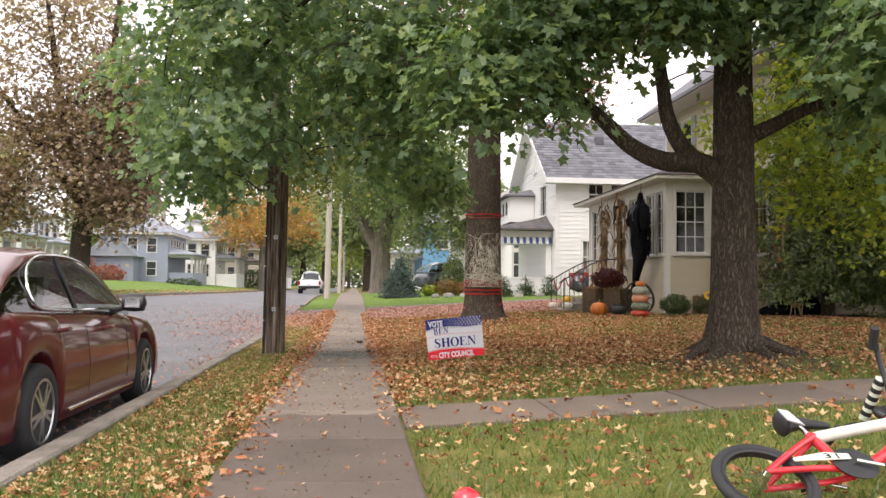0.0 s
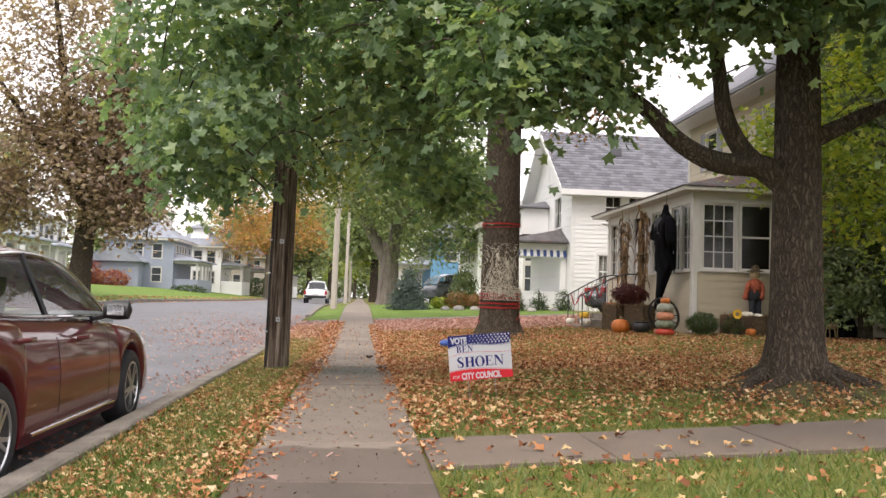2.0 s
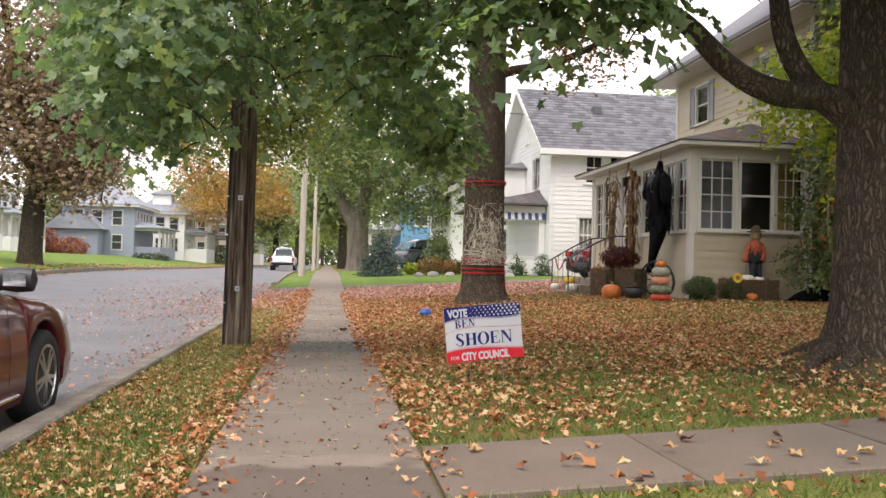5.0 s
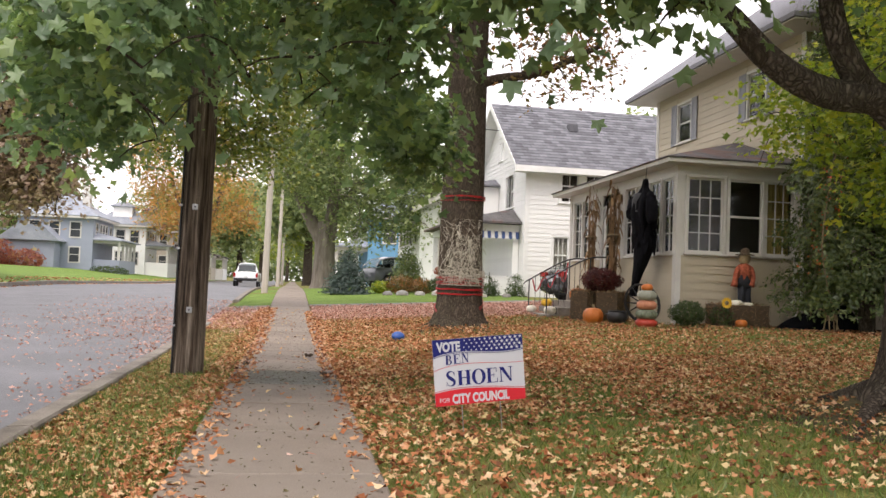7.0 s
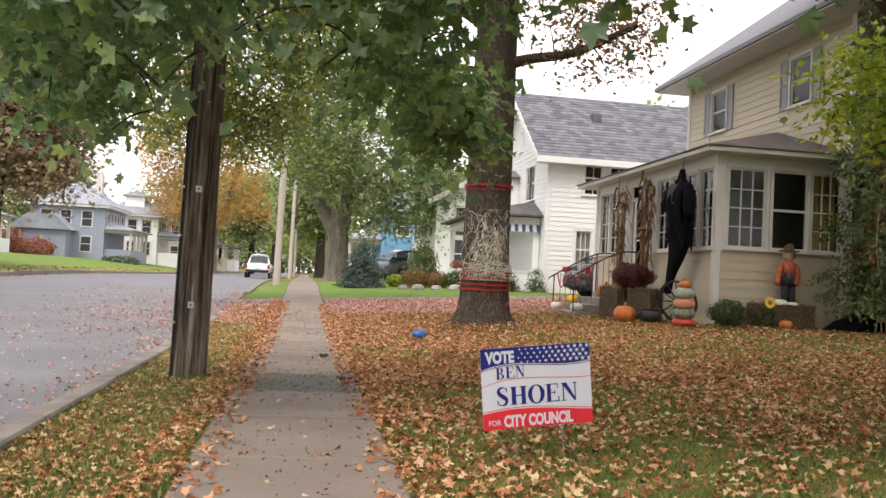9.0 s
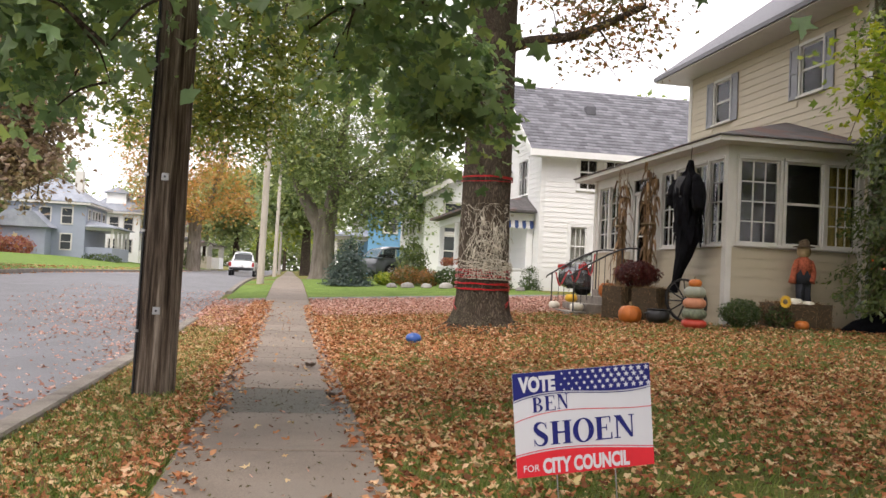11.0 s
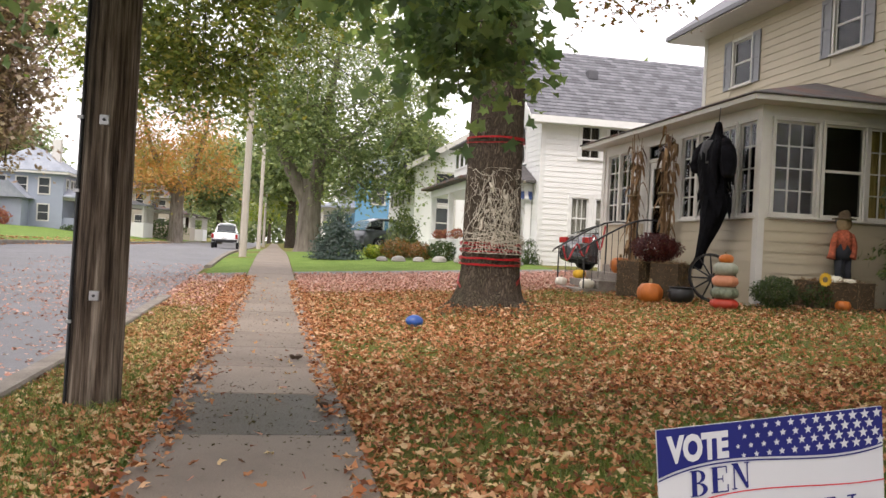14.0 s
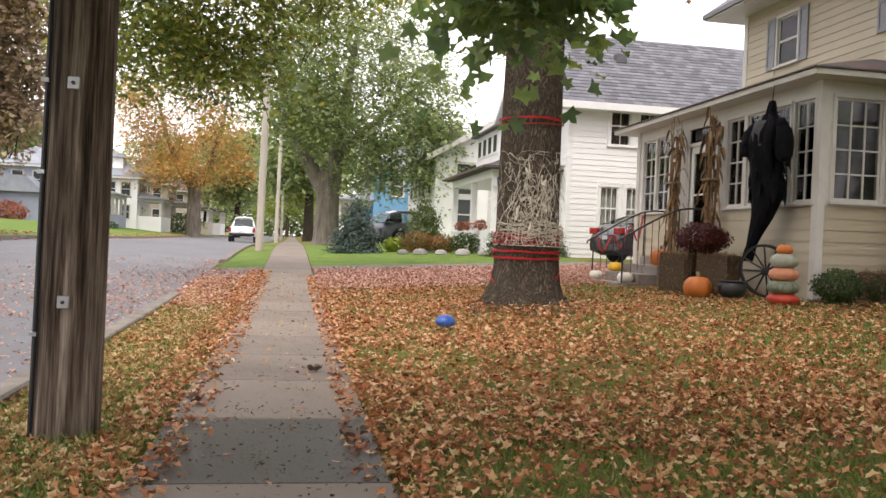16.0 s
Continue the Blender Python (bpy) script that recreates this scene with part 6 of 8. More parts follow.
def many(name, pieces, label, category, m=None, smooth=True):
    """One mesh out of several shapes with a material each."""
    me = bpy.data.meshes.new(name)
    v, f, mi = [], [], []
    for i, (s, material) in enumerate(pieces):
        o = len(v)
        v += s.v
        f += [tuple(k + o for k in q) for q in s.f]
        mi += [i] * len(s.f)
        me.materials.append(material)
    me.from_pydata(v, [], f)
    me.polygons.foreach_set("material_index", mi)
    me.polygons.foreach_set("use_smooth", [smooth] * len(f))
    me.update()
    ob = new(name, me)
    if m is not None:
        ob.matrix_basis = m
    return tagged(ob, label, category)


# ---- ribbon and webbing on the oak ----
def oak_r(z):
    t = max(0.0, (z - T2[2] + 0.2) / (10 - T2[2] + 0.2))
    return 0.42 + (0.29 - 0.42) * t


def ribbon(z0, tilt, width, turns=1.0, start=0.0, jag=0.012):
    s = Shape()
    n = int(44 * turns)
    for i in range(n + 1):
        a = start + 2 * math.pi * turns * i / n
        z = z0 + tilt * math.sin(a * 1.0 + 0.5) + jag * noise.noise(Vector((a * 2, z0 * 7, 0)))
        w = width * (0.75 + 0.5 * abs(noise.noise(Vector((a * 1.7, z0 * 3, 5)))))
        r = oak_r(z) * 1.045 + 0.012
        for dz, dr in ((-w / 2, 0), (w / 2, 0.004), (w / 2, -0.006), (-w / 2, -0.01)):
            s.v.append((T2[0] + (r + dr) * math.cos(a), T2[1] + (r + dr) * math.sin(a), z + dz))
    s.f = [(i * 4 + k, i * 4 + (k + 1) % 4, i * 4 + 4 + (k + 1) % 4, i * 4 + 4 + k) for i in range(n) for k in range(4)]
    return s


rib = thing("ribbon_wrap", (T2[0], T2[1], T2[2]), 0, "shiny red ribbon wound round the oak trunk", "decoration")
RI = Matrix.Translation(-Vector(T2))
for z, tl, w in ((2.64, 0.015, 0.028), (2.61, -0.02, 0.022), (2.58, 0.03, 0.014), (1.17, 0.05, 0.02), (1.13, -0.03, 0.024), (1.08, 0.04, 0.018), (1.04, -0.05, 0.022), (0.96, 0.02, 0.026), (0.92, -0.025, 0.024), (0.88, 0.03, 0.02), (0.85, -0.015, 0.018), (0.68, 0.2, 0.022), (0.64, 0.18, 0.018)):
    part("ribbon", ribbon(z, tl, w), M_REDTAPE, rib, local=RI)
webs = Shape()
rw = random.Random(5)


def strand(a, z, da, dz, n, thick, jit):
    pts = []
    for j in range(n):
        r = oak_r(z) * 1.03 + rw.uniform(0.012, 0.06)
        pts.append((T2[0] + r * math.cos(a), T2[1] + r * math.sin(a), z))
        a += da + rw.uniform(-jit, jit)
        z = min(2.2, max(1.02, z + dz + rw.uniform(-jit, jit) * 0.6))
    webs.tube(smooth_path(pts, 3), thick, 4)


for k in range(150):
    centre = rw.choice((-1.75, -1.5, -1.2, -2.1))
    strand(centre + rw.gauss(0, 0.35), rw.uniform(1.1, 2.15), rw.uniform(-0.1, 0.1), rw.uniform(-0.13, 0.04), 9, rw.choice((0.0018, 0.0025, 0.003, 0.005)), 0.09)
for k in range(46):
    strand(rw.uniform(-2.9, -0.9), 1.22 + rw.gauss(0, 0.06), rw.uniform(0.06, 0.16), rw.uniform(-0.012, 0.012), 9, rw.choice((0.0025, 0.004, 0.007)), 0.04)
for k in range(16):
    strand(rw.uniform(-2.2, -1.2), rw.uniform(1.3, 2.0), rw.uniform(-0.03, 0.03), rw.uniform(-0.05, 0.05), 5, rw.choice((0.01, 0.016)), 0.06)
tagged(single("spider_webbing", webs, M_WEB, "stretched off-white spider webbing tangled round the trunk", "decoration"), kind="stuff")
single("ball", Shape().lathe([(0.005, 0.0), (0.045, 0.012), (0.08, 0.05), (0.09, 0.085), (0.08, 0.125), (0.045, 0.16), (0.005, 0.172)], 20), M_BLUEBALL, "small blue play ball lying on fallen leaves", "ball", smooth=True, at=pose(1.6, 17.6, gz(1.6, 17.6) - 0.01, 20, 0, 0) @ Matrix.Diagonal((1.25, 1, 0.85, 1)))


# ---- porch steps and rails ----
stoop = thing("porch_steps", (6.4, 23.2, 0.3), 0, "grey concrete porch steps beneath the door", "steps")
SI = Matrix.Translation((-6.4, -23.2, -0.3))
for i, (xa, za) in enumerate(((5.55, 0.44), (5.9, 0.6), (6.25, 0.76), (6.6, 0.91))):
    part("step", Shape().box((xa, 22.45, 0.1), (xa + 0.345 if i < 3 else 7.32, 24.05, za)), M_KERB, stoop, bevel=0.012, local=SI)
for yy, nm in ((22.5, 0), (24.0, 1)):
    rail = thing("handrail", (6.4, yy, 0.5), 0, "black iron handrail beside the porch steps" + (" tied with red ribbon" if nm else ""), "handrail")
    ri = Matrix.Translation((-6.4, -yy, -0.5))
    part("top_rail", Shape().tube(smooth_path([(5.5, yy, 1.12), (5.6, yy, 1.22), (6.6, yy, 1.76), (7.28, yy, 1.78)], 4), 0.018, 8), M_BLACK, rail, local=ri, smooth=True)
    for xx, z0, z1 in ((5.62, 0.3, 1.22), (6.65, 0.9, 1.76)):
        part("post", Shape().tube([(xx, yy, z0), (xx, yy, z1)], 0.016, 8), M_BLACK, rail, local=ri)
    for j in range(7):
        xx = 5.78 + j * 0.125
        z1 = 1.22 + (xx - 5.6) * 0.54
        part("baluster", Shape().tube([(xx, yy, z1 - 0.72), (xx, yy, z1)], 0.007, 6), M_BLACK, rail, local=ri)
    if nm:
        part("ribbon", Shape().tube(smooth_path([(5.7, yy - 0.02, 1.25), (5.8, yy - 0.04, 0.95), (6.0, yy - 0.03, 1.3), (6.15, yy - 0.05, 1.05), (6.35, yy - 0.03, 1.5), (6.5, yy - 0.05, 1.2), (6.6, yy - 0.03, 1.7)], 4), 0.02, 4), M_REDTAPE, rail, "red ribbon", local=ri)


# ---- pumpkins, bales, corn, wheel ----
def pumpkin(at, r, h, material, label, stem=True, group="pumpkins by the porch"):
    p = thing("pumpkin", at, random.Random(int(at[0] * 99)).uniform(0, 360), label, "pumpkin", group)
    prof = [(r * 0.15, h * 0.06), (r * 0.6, 0.0), (r * 0.9, h * 0.18), (r, h * 0.45), (r * 0.94, h * 0.72), (r * 0.66, h * 0.95), (r * 0.25, h), (r * 0.05, h * 0.93)]
    part("flesh", Shape().lathe(prof, 36, None, 9, 0.08), material, p, smooth=True)
    if stem:
        part("stem", Shape().tube([(0, 0, h * 0.9), (0.01, 0, h * 1.05), (0.03, 0.01, h * 1.2)], [0.03 * r / 0.15, 0.02 * r / 0.15, 0.022 * r / 0.15], 6), M_STEM, p)
    return p


bx, by = 6.52, 18.95
zz = gz(bx, by)
for r, h, mt, lb in ((0.2, 0.16, M_PUMPRED, "flat red pumpkin at the foot of a stack"), (0.2, 0.19, M_PUMPDARK, "mottled dark green pumpkin in a stack"), (0.185, 0.185, M_PUMPPINK, "salmon pink pumpkin in a stack"), (0.175, 0.2, M_PUMPGREEN, "pale grey-green pumpkin in a stack"), (0.105, 0.13, M_PUMPKIN, "small orange pumpkin topping a stack")):
    pumpkin((bx, by, zz), r, h, mt, lb, stem=r < 0.12)
    zz += h - 0.012
pumpkin((5.95, 20.3, gz(5.95, 20.3)), 0.2, 0.31, M_PUMPKIN, "large orange pumpkin on the lawn by the bales")
pumpkin((6.15, 20.75, gz(6.15, 20.75)), 0.17, 0.22, M_PUMPDARK, "dark green pumpkin beside the bales")
pumpkin((8.35, 18.72, gz(8.35, 18.72)), 0.11, 0.15, M_PUMPKIN, "small orange pumpkin in front of a straw bale")
pumpkin((5.68, 23.95, 0.44), 0.12, 0.16, M_PUMPWHITE, "white pumpkin on the lowest porch step")
pumpkin((6.05, 23.9, 0.6), 0.13, 0.17, M_YELLOW, "yellow gourd pumpkin on the porch steps")
pumpkin((6.45, 22.75, 0.76), 0.19, 0.3, M_PUMPKIN, "orange pumpkin on an upper porch step")
pumpkin((5.75, 22.65, 0.44), 0.14, 0.18, M_PUMPWHITE, "white pumpkin at the edge of the steps")
pumpkin((8.42, 19.05, 0.79), 0.13, 0.15, M_PUMPWHITE, "white pumpkin on a straw bale", stem=False)
pumpkin((8.64, 19.0, 0.79), 0.1, 0.11, M_PUMPWHITE, "small white gourd on a straw bale", stem=False)


def bale(at, turn, size, label):
    b = thing("straw_bale", at, turn, label, "straw bale", "straw bales")
    l, w, h = size
    s = Shape()
    n = 8
    for i in range(n + 1):
        for a, c in ((-1, 0), (-1, 0.5), (-1, 1), (0, 1), (1, 1), (1, 0.5), (1, 0), (0, 0)):
            d = 0.02 * noise.noise(Vector((i * 2.1, a * 3.3, c * 4.1 + at[0])))
            s.v.append((-l / 2 + l * i / n + d, a * w / 2 * (1 + d * 3), c * h * (1 + d * 2)))
    s.f = [(i * 8 + k, i * 8 + (k + 1) % 8, i * 8 + 8 + (k + 1) % 8, i * 8 + 8 + k) for i in range(n) for k in range(8)] + [tuple(range(8)), tuple(range(n * 8 + 7, n * 8 - 1, -1))]
    part("straw", s, M_STRAW, b)
    r = np.random.default_rng(int(at[0] * 100))
    c = np.stack([r.uniform(-l / 2, l / 2, 1100), r.choice([-1.0, 1.0], 1100) * w / 2, r.uniform(0, h, 1100)], axis=1)
    c[500:800, 2] = h
    c[500:800, 1] = r.uniform(-w / 2, w / 2, 300)
    c[800:, 0] = r.choice([-1.0, 1.0], 300) * l / 2
    c[800:, 1] = r.uniform(-w / 2, w / 2, 300)
    part("loose_straw", leaf_mesh("loose_straw", c, r.normal(size=(1100, 3)), r.uniform(0.06, 0.16, 1100), [(0.5, 0.02), (-0.5, 0.03), (-0.5, -0.03), (0.5, -0.02)], M_CORN, 0.2, 3), M_CORN, b)
    for xx in (-l * 0.22, l * 0.22):
        part("twine", Shape().tube([(xx, -w / 2 - 0.012, 0), (xx, -w / 2 - 0.014, h), (xx, w / 2, h + 0.01)], 0.005, 5), M_STEM, b)
    return b


bale((6.2, 21.35, gz(6.2, 21.3)), 25, (0.55, 0.5, 0.62), "weathered straw bale stood on end by the steps")
bale((6.62, 20.95, gz(6.6, 20.9)), 40, (0.55, 0.5, 0.6), "weathered straw bale stood on end by the porch")
bale((8.47, 19.1, gz(8.47, 19.1)), 2, (1.1, 0.45, 0.42), "dark weathered straw bale against the porch wall")


def bush(name, at, r, n, leaf, material, label, outline=OVAL, flowers=None, pot=None, category="shrub", seed=3, hollow=0.5):
    b = thing(name, at, 0, label, category)
    g = np.random.default_rng(seed)
    d = g.normal(size=(n, 3))
    d /= np.linalg.norm(d, axis=1, keepdims=True)
    rad = g.uniform(hollow, 1.0, (n, 1)) ** 0.6
    wob = 1 + 0.12 * np.sin(d[:, :1] * 7 + seed) * np.cos(d[:, 1:2] * 6)
    p = d * rad * np.array(r) * wob + np.array((0, 0, r[2] * 0.95))
    keep = p[:, 2] > 0.0
    p, d = p[keep], d[keep]
    part("foliage", leaf_mesh("foliage", p, d + g.normal(size=p.shape) * 0.6, leaf * g.uniform(0.6, 1.3, len(p)), outline, material, 0.4, seed), material, b)
    st = Shape()
    for k in range(7):
        a = k * 0.9
        st.tube([(0.02 * math.cos(a), 0.02 * math.sin(a), -0.03), (r[0] * 0.3 * math.cos(a), r[1] * 0.3 * math.sin(a), r[2] * 0.6), (r[0] * 0.6 * math.cos(a), r[1] * 0.6 * math.sin(a), r[2] * 1.2)], [0.014, 0.01, 0.004], 5)
    part("stem", st, M_STEM, b)
    if flowers is not None:
        k = (g.random(len(p)) < 0.35) & (np.linalg.norm((p - np.array((0, 0, r[2] * 0.95))) / np.array(r), axis=1) > 0.8)
        part("flowers", leaf_mesh("flowers", p[k] * 1.02, d[k], np.full(k.sum(), leaf * 1.0), MAPLE, flowers, 0.3, seed + 1), flowers, b)
    if pot is not None:
        part("pot", Shape().lathe([(r[0] * 0.4, -pot), (r[0] * 0.5, -0.02), (r[0] * 0.54, 0.0), (r[0] * 0.5, 0.03), (0.02, 0.02)], 18), M_TERRA if pot < 0.2 else M_BLACK, b, smooth=True)
    return b


bush("mum_plant", (7.36, 18.95, gz(7.36, 18.95)), (0.36, 0.32, 0.25), 4200, 0.045, M_SHRUB, "round dark green mum plant against the porch wall", category="plant", seed=4)
bush("mum_plant", (6.42, 21.15, gz(6.4, 21.2) + 0.62), (0.44, 0.42, 0.26), 4200, 0.055, M_MUM, "round burgundy mum in flower on the straw bales", category="plant", outline=MAPLE, seed=5)
bush("sunflower_plant", (8.0, 18.85, gz(8.0, 18.85)), (0.24, 0.2, 0.2), 500, 0.06, M_SHRUB, "dark leafy plant beside the straw bale", category="plant", seed=6)
sf = thing("sunflower", (8.06, 18.78, gz(8.06, 18.78)), 0, "yellow artificial sunflower beside the straw bale", "flower")
part("stem", Shape().tube([(0, 0, -0.05), (0, 0, 0.42)], 0.008, 6), M_SHRUB, sf)
pt = Shape()
for k in range(14):
    q = Matrix.Translation((0, -0.02, 0.46)) @ pose(0, 0, 0, 90, 0, 0) @ pose(0, 0, 0, 0, 0, k * 360 / 14)
    pt.add([q @ Vector(v) for v in ((0.04, -0.018, 0), (0.09, -0.02, 0.004), (0.115, 0, 0.01), (0.09, 0.02, 0.004), (0.04, 0.018, 0))], [(0, 1, 2, 3, 4)])
part("petals", pt, M_YELLOW, sf)
part("disc", Shape().lathe([(0.045, 0), (0.04, 0.012), (0.01, 0.018)], 14, Matrix.Translation((0, -0.02, 0.46)) @ pose(0, 0, 0, 90, 0, 0)), M_STEM, sf)


def cornstalk(at, h, label, seed):
    c = thing("corn_stalk_bundle", at, 0, label, "corn stalks", "corn bundles by the door")
    r = random.Random(seed)
    lv = Shape()
    for k in range(11):
        st = Shape()
        a = r.uniform(0, 6.28)
        b = Vector((0.065 * math.cos(a), 0.065 * math.sin(a), 0))
        t = Vector((b.x * 1.6 + r.uniform(-0.06, 0.06), b.y * 1.6 + r.uniform(-0.06, 0.06), h * r.uniform(0.85, 1.05)))
        st.tube([b, b.lerp(t, 0.5) * 0.96, t], [0.014, 0.012, 0.006], 6)
        part("stalk", st, M_CORN, c)
        for j in range(9):
            p = b.lerp(t, r.uniform(0.1, 1.0))
            a2 = r.uniform(0, 6.28)
            L = r.uniform(0.15, 0.36)
            o = Vector((math.cos(a2), math.sin(a2), 0))
            w = Vector((-o.y, o.x, 0)) * 0.024
            q = [p, p + o * L * 0.3 + Vector((0, 0, 0.08)), p + o * L * 0.55 - Vector((0, 0, 0.05)), p + o * L * 0.7 - Vector((0, 0, L * 0.75))]
            lv.add([q[0] - w * 0.5, q[0] + w * 0.5, q[1] - w, q[1] + w, q[2] - w, q[2] + w, q[3]], [(0, 1, 3, 2), (2, 3, 5, 4), (4, 5, 6)])
    tagged(part("husk", lv, M_CORN, c), kind="stuff")
    part("twine", Shape().lathe([(0.14, h * 0.55 - 0.02), (0.15, h * 0.55), (0.14, h * 0.55 + 0.02)], 16), M_STEM, c)
    return c


cornstalk((7.1, 23.75, 0.91), 2.6, "tall dried corn stalk bundle beside the door", 1)
cornstalk((7.08, 22.25, 0.91), 2.55, "tall dried corn stalk bundle tied to the porch", 2)
wheel = thing("wagon_wheel", (6.85, 19.95, gz(6.85, 19.95) + 0.4), 35, "black spoked wagon wheel leaning on the porch wall", "wheel", tilt=(0, -14))
wm = pose(0, 0, 0, 0, 90, 0)
part("rim", Shape().lathe([(0.375, -0.025), (0.41, -0.025), (0.41, 0.025), (0.375, 0.025), (0.375, -0.025)], 36, wm, cap=False), M_BLACK, wheel)
part("hub", Shape().lathe([(0.03, -0.06), (0.06, -0.05), (0.07, 0), (0.06, 0.05), (0.03, 0.06)], 14, wm), M_BLACK, wheel, smooth=True)
for k in range(12):
    a = k * math.pi / 6
    part("spoke", Shape().tube([(0, 0.05 * math.cos(a), 0.05 * math.sin(a)), (0, 0.37 * math.cos(a), 0.37 * math.sin(a))], [0.016, 0.012], 6), M_BLACK, wheel)
caul = thing("cauldron", (6.35, 20.0, gz(6.3, 20)), 0, "black cauldron standing on the lawn", "cauldron")
part("bowl", Shape().lathe([(0.05, 0.0), (0.16, 0.03), (0.21, 0.12), (0.2, 0.2), (0.18, 0.235), (0.205, 0.26), (0.19, 0.265), (0.16, 0.23), (0.02, 0.1)], 24), M_BLACK, caul, smooth=True)
for sd in (-1, 1):
    part("handle", Shape().tube(smooth_path([(sd * 0.19, -0.04, 0.2), (sd * 0.25, 0, 0.18), (sd * 0.19, 0.04, 0.2)], 4), 0.01, 6), M_BLACK, caul)


# ---- hanging figure and scarecrow ----
def drape(rings, n=26, seed=0.0, rough=0.2):
    s = Shape()
    for cx, cy, z, ax, ay in rings:
        for k in range(n):
            a = 2 * math.pi * k / n
            f = 1 + rough * noise.noise(Vector((math.cos(a) * 2.4, math.sin(a) * 2.4, z * 1.1 + seed))) + 0.1 * math.sin(a * 7 + z * 2)
            s.v.append((cx + ax * f * math.cos(a), cy + ay * f * math.sin(a), z))
    m = len(rings)
    s.f = [(i * n + k, i * n + (k + 1) % n, (i + 1) * n + (k + 1) % n, (i + 1) * n + k) for i in range(m - 1) for k in range(n)] + [tuple(range(n - 1, -1, -1)), tuple(range((m - 1) * n, m * n))]
    return s


gx, gy = 6.93, 20.12
jacket = drape([(gx, gy + 0.02, 2.1, 0.13, 0.24), (gx, gy + 0.03, 2.3, 0.16, 0.3), (gx - 0.02, gy + 0.04, 2.5, 0.17, 0.32), (gx - 0.03, gy + 0.05, 2.7, 0.18, 0.36), (gx - 0.02, gy + 0.05, 2.88, 0.17, 0.37), (gx, gy + 0.05, 3.0, 0.15, 0.34), (gx, gy + 0.03, 3.1, 0.1, 0.2), (gx, gy + 0.02, 3.17, 0.07, 0.08), (gx, gy, 3.26, 0.06, 0.08), (gx, gy - 0.01, 3.36, 0.04, 0.05)], n=34, seed=2.0, rough=0.5)
legs = drape([(gx, gy + 0.5, 0.93, 0.06, 0.12), (gx, gy + 0.46, 1.04, 0.07, 0.15), (gx, gy + 0.4, 1.17, 0.07, 0.1), (gx, gy + 0.3, 1.35, 0.09, 0.15), (gx, gy + 0.14, 1.6, 0.12, 0.22), (gx, gy + 0.02, 1.85, 0.14, 0.28), (gx, gy - 0.02, 2.05, 0.14, 0.28), (gx, gy + 0.02, 2.25, 0.13, 0.24)], n=30, seed=7.0, rough=0.4)
shawl = drape([(gx - 0.08, gy + 0.06, 2.5, 0.1, 0.13), (gx - 0.11, gy + 0.03, 2.68, 0.1, 0.2), (gx - 0.1, gy + 0.05, 2.88, 0.11, 0.23), (gx - 0.06, gy + 0.03, 3.06, 0.1, 0.16)], seed=9.0, rough=0.75)
sleeve = Shape()
for sd in (-1, 1):
    sleeve.tube(smooth_path([(gx, gy + 0.04 + sd * 0.28, 3.0), (gx - 0.05, gy + 0.04 + sd * 0.44, 2.82), (gx - 0.06, gy + 0.02 + sd * 0.5, 2.55 if sd > 0 else 2.42)], 5), [0.085, 0.09, 0.1, 0.1, 0.11, 0.11, 0.12, 0.12, 0.11, 0.1, 0.06], 12, wob=0.6, seed=sd)
rag = Shape()
for k in range(70):
    a = rw.uniform(0, 6.28)
    z0 = rw.choice([rw.uniform(2.1, 2.5), rw.uniform(2.4, 3.05)])
    r0 = 0.3 if z0 < 2.5 else 0.4
    p = Vector((gx + 0.18 * math.cos(a), gy + 0.04 + r0 * math.sin(a), z0))
    L, w = rw.uniform(0.18, 0.5), rw.uniform(0.02, 0.06)
    o = Vector((0.05 * math.cos(a), 0.1 * math.sin(a), 0))
    t = Vector((-math.sin(a), math.cos(a), 0)) * w
    rag.add([p - t, p + t, p + o * 0.7 - t * 1.1 - Vector((0, 0, L * 0.5)), p + o * 0.7 + t * 0.9 - Vector((0, 0, L * 0.55)), p + o - t * 0.3 - Vector((0, 0, L)), p + o * 0.9 + t * 0.4 - Vector((0, 0, L * 0.9))], [(0, 1, 3, 2), (2, 3, 5, 4)])
many("hanging_ghoul", [(rag, M_BLACKCLOTH), (jacket, M_BLACKCLOTH), (legs, M_BLACKCLOTH), (shawl, M_GREYCLOTH), (sleeve, M_BLACKCLOTH), (Shape().tube([(gx, gy, 3.34), (gx + 0.02, gy, 3.6)], 0.008, 5), M_BLACK)], "life-size black cloth Halloween figure hung from the porch eave", "halloween figure")
cx, cy, cz = 8.66, 19.2, gz(8.66, 19.2) + 0.42
doll = [(drape([(cx + dx, cy - 0.04, cz, 0.06, 0.06), (cx + dx * 0.9, cy, cz + 0.18, 0.07, 0.07), (cx + dx * 0.8, cy, cz + 0.38, 0.085, 0.08)], 14, dx * 9, 0.35), M_DENIM) for dx in (-0.07, 0.08)]
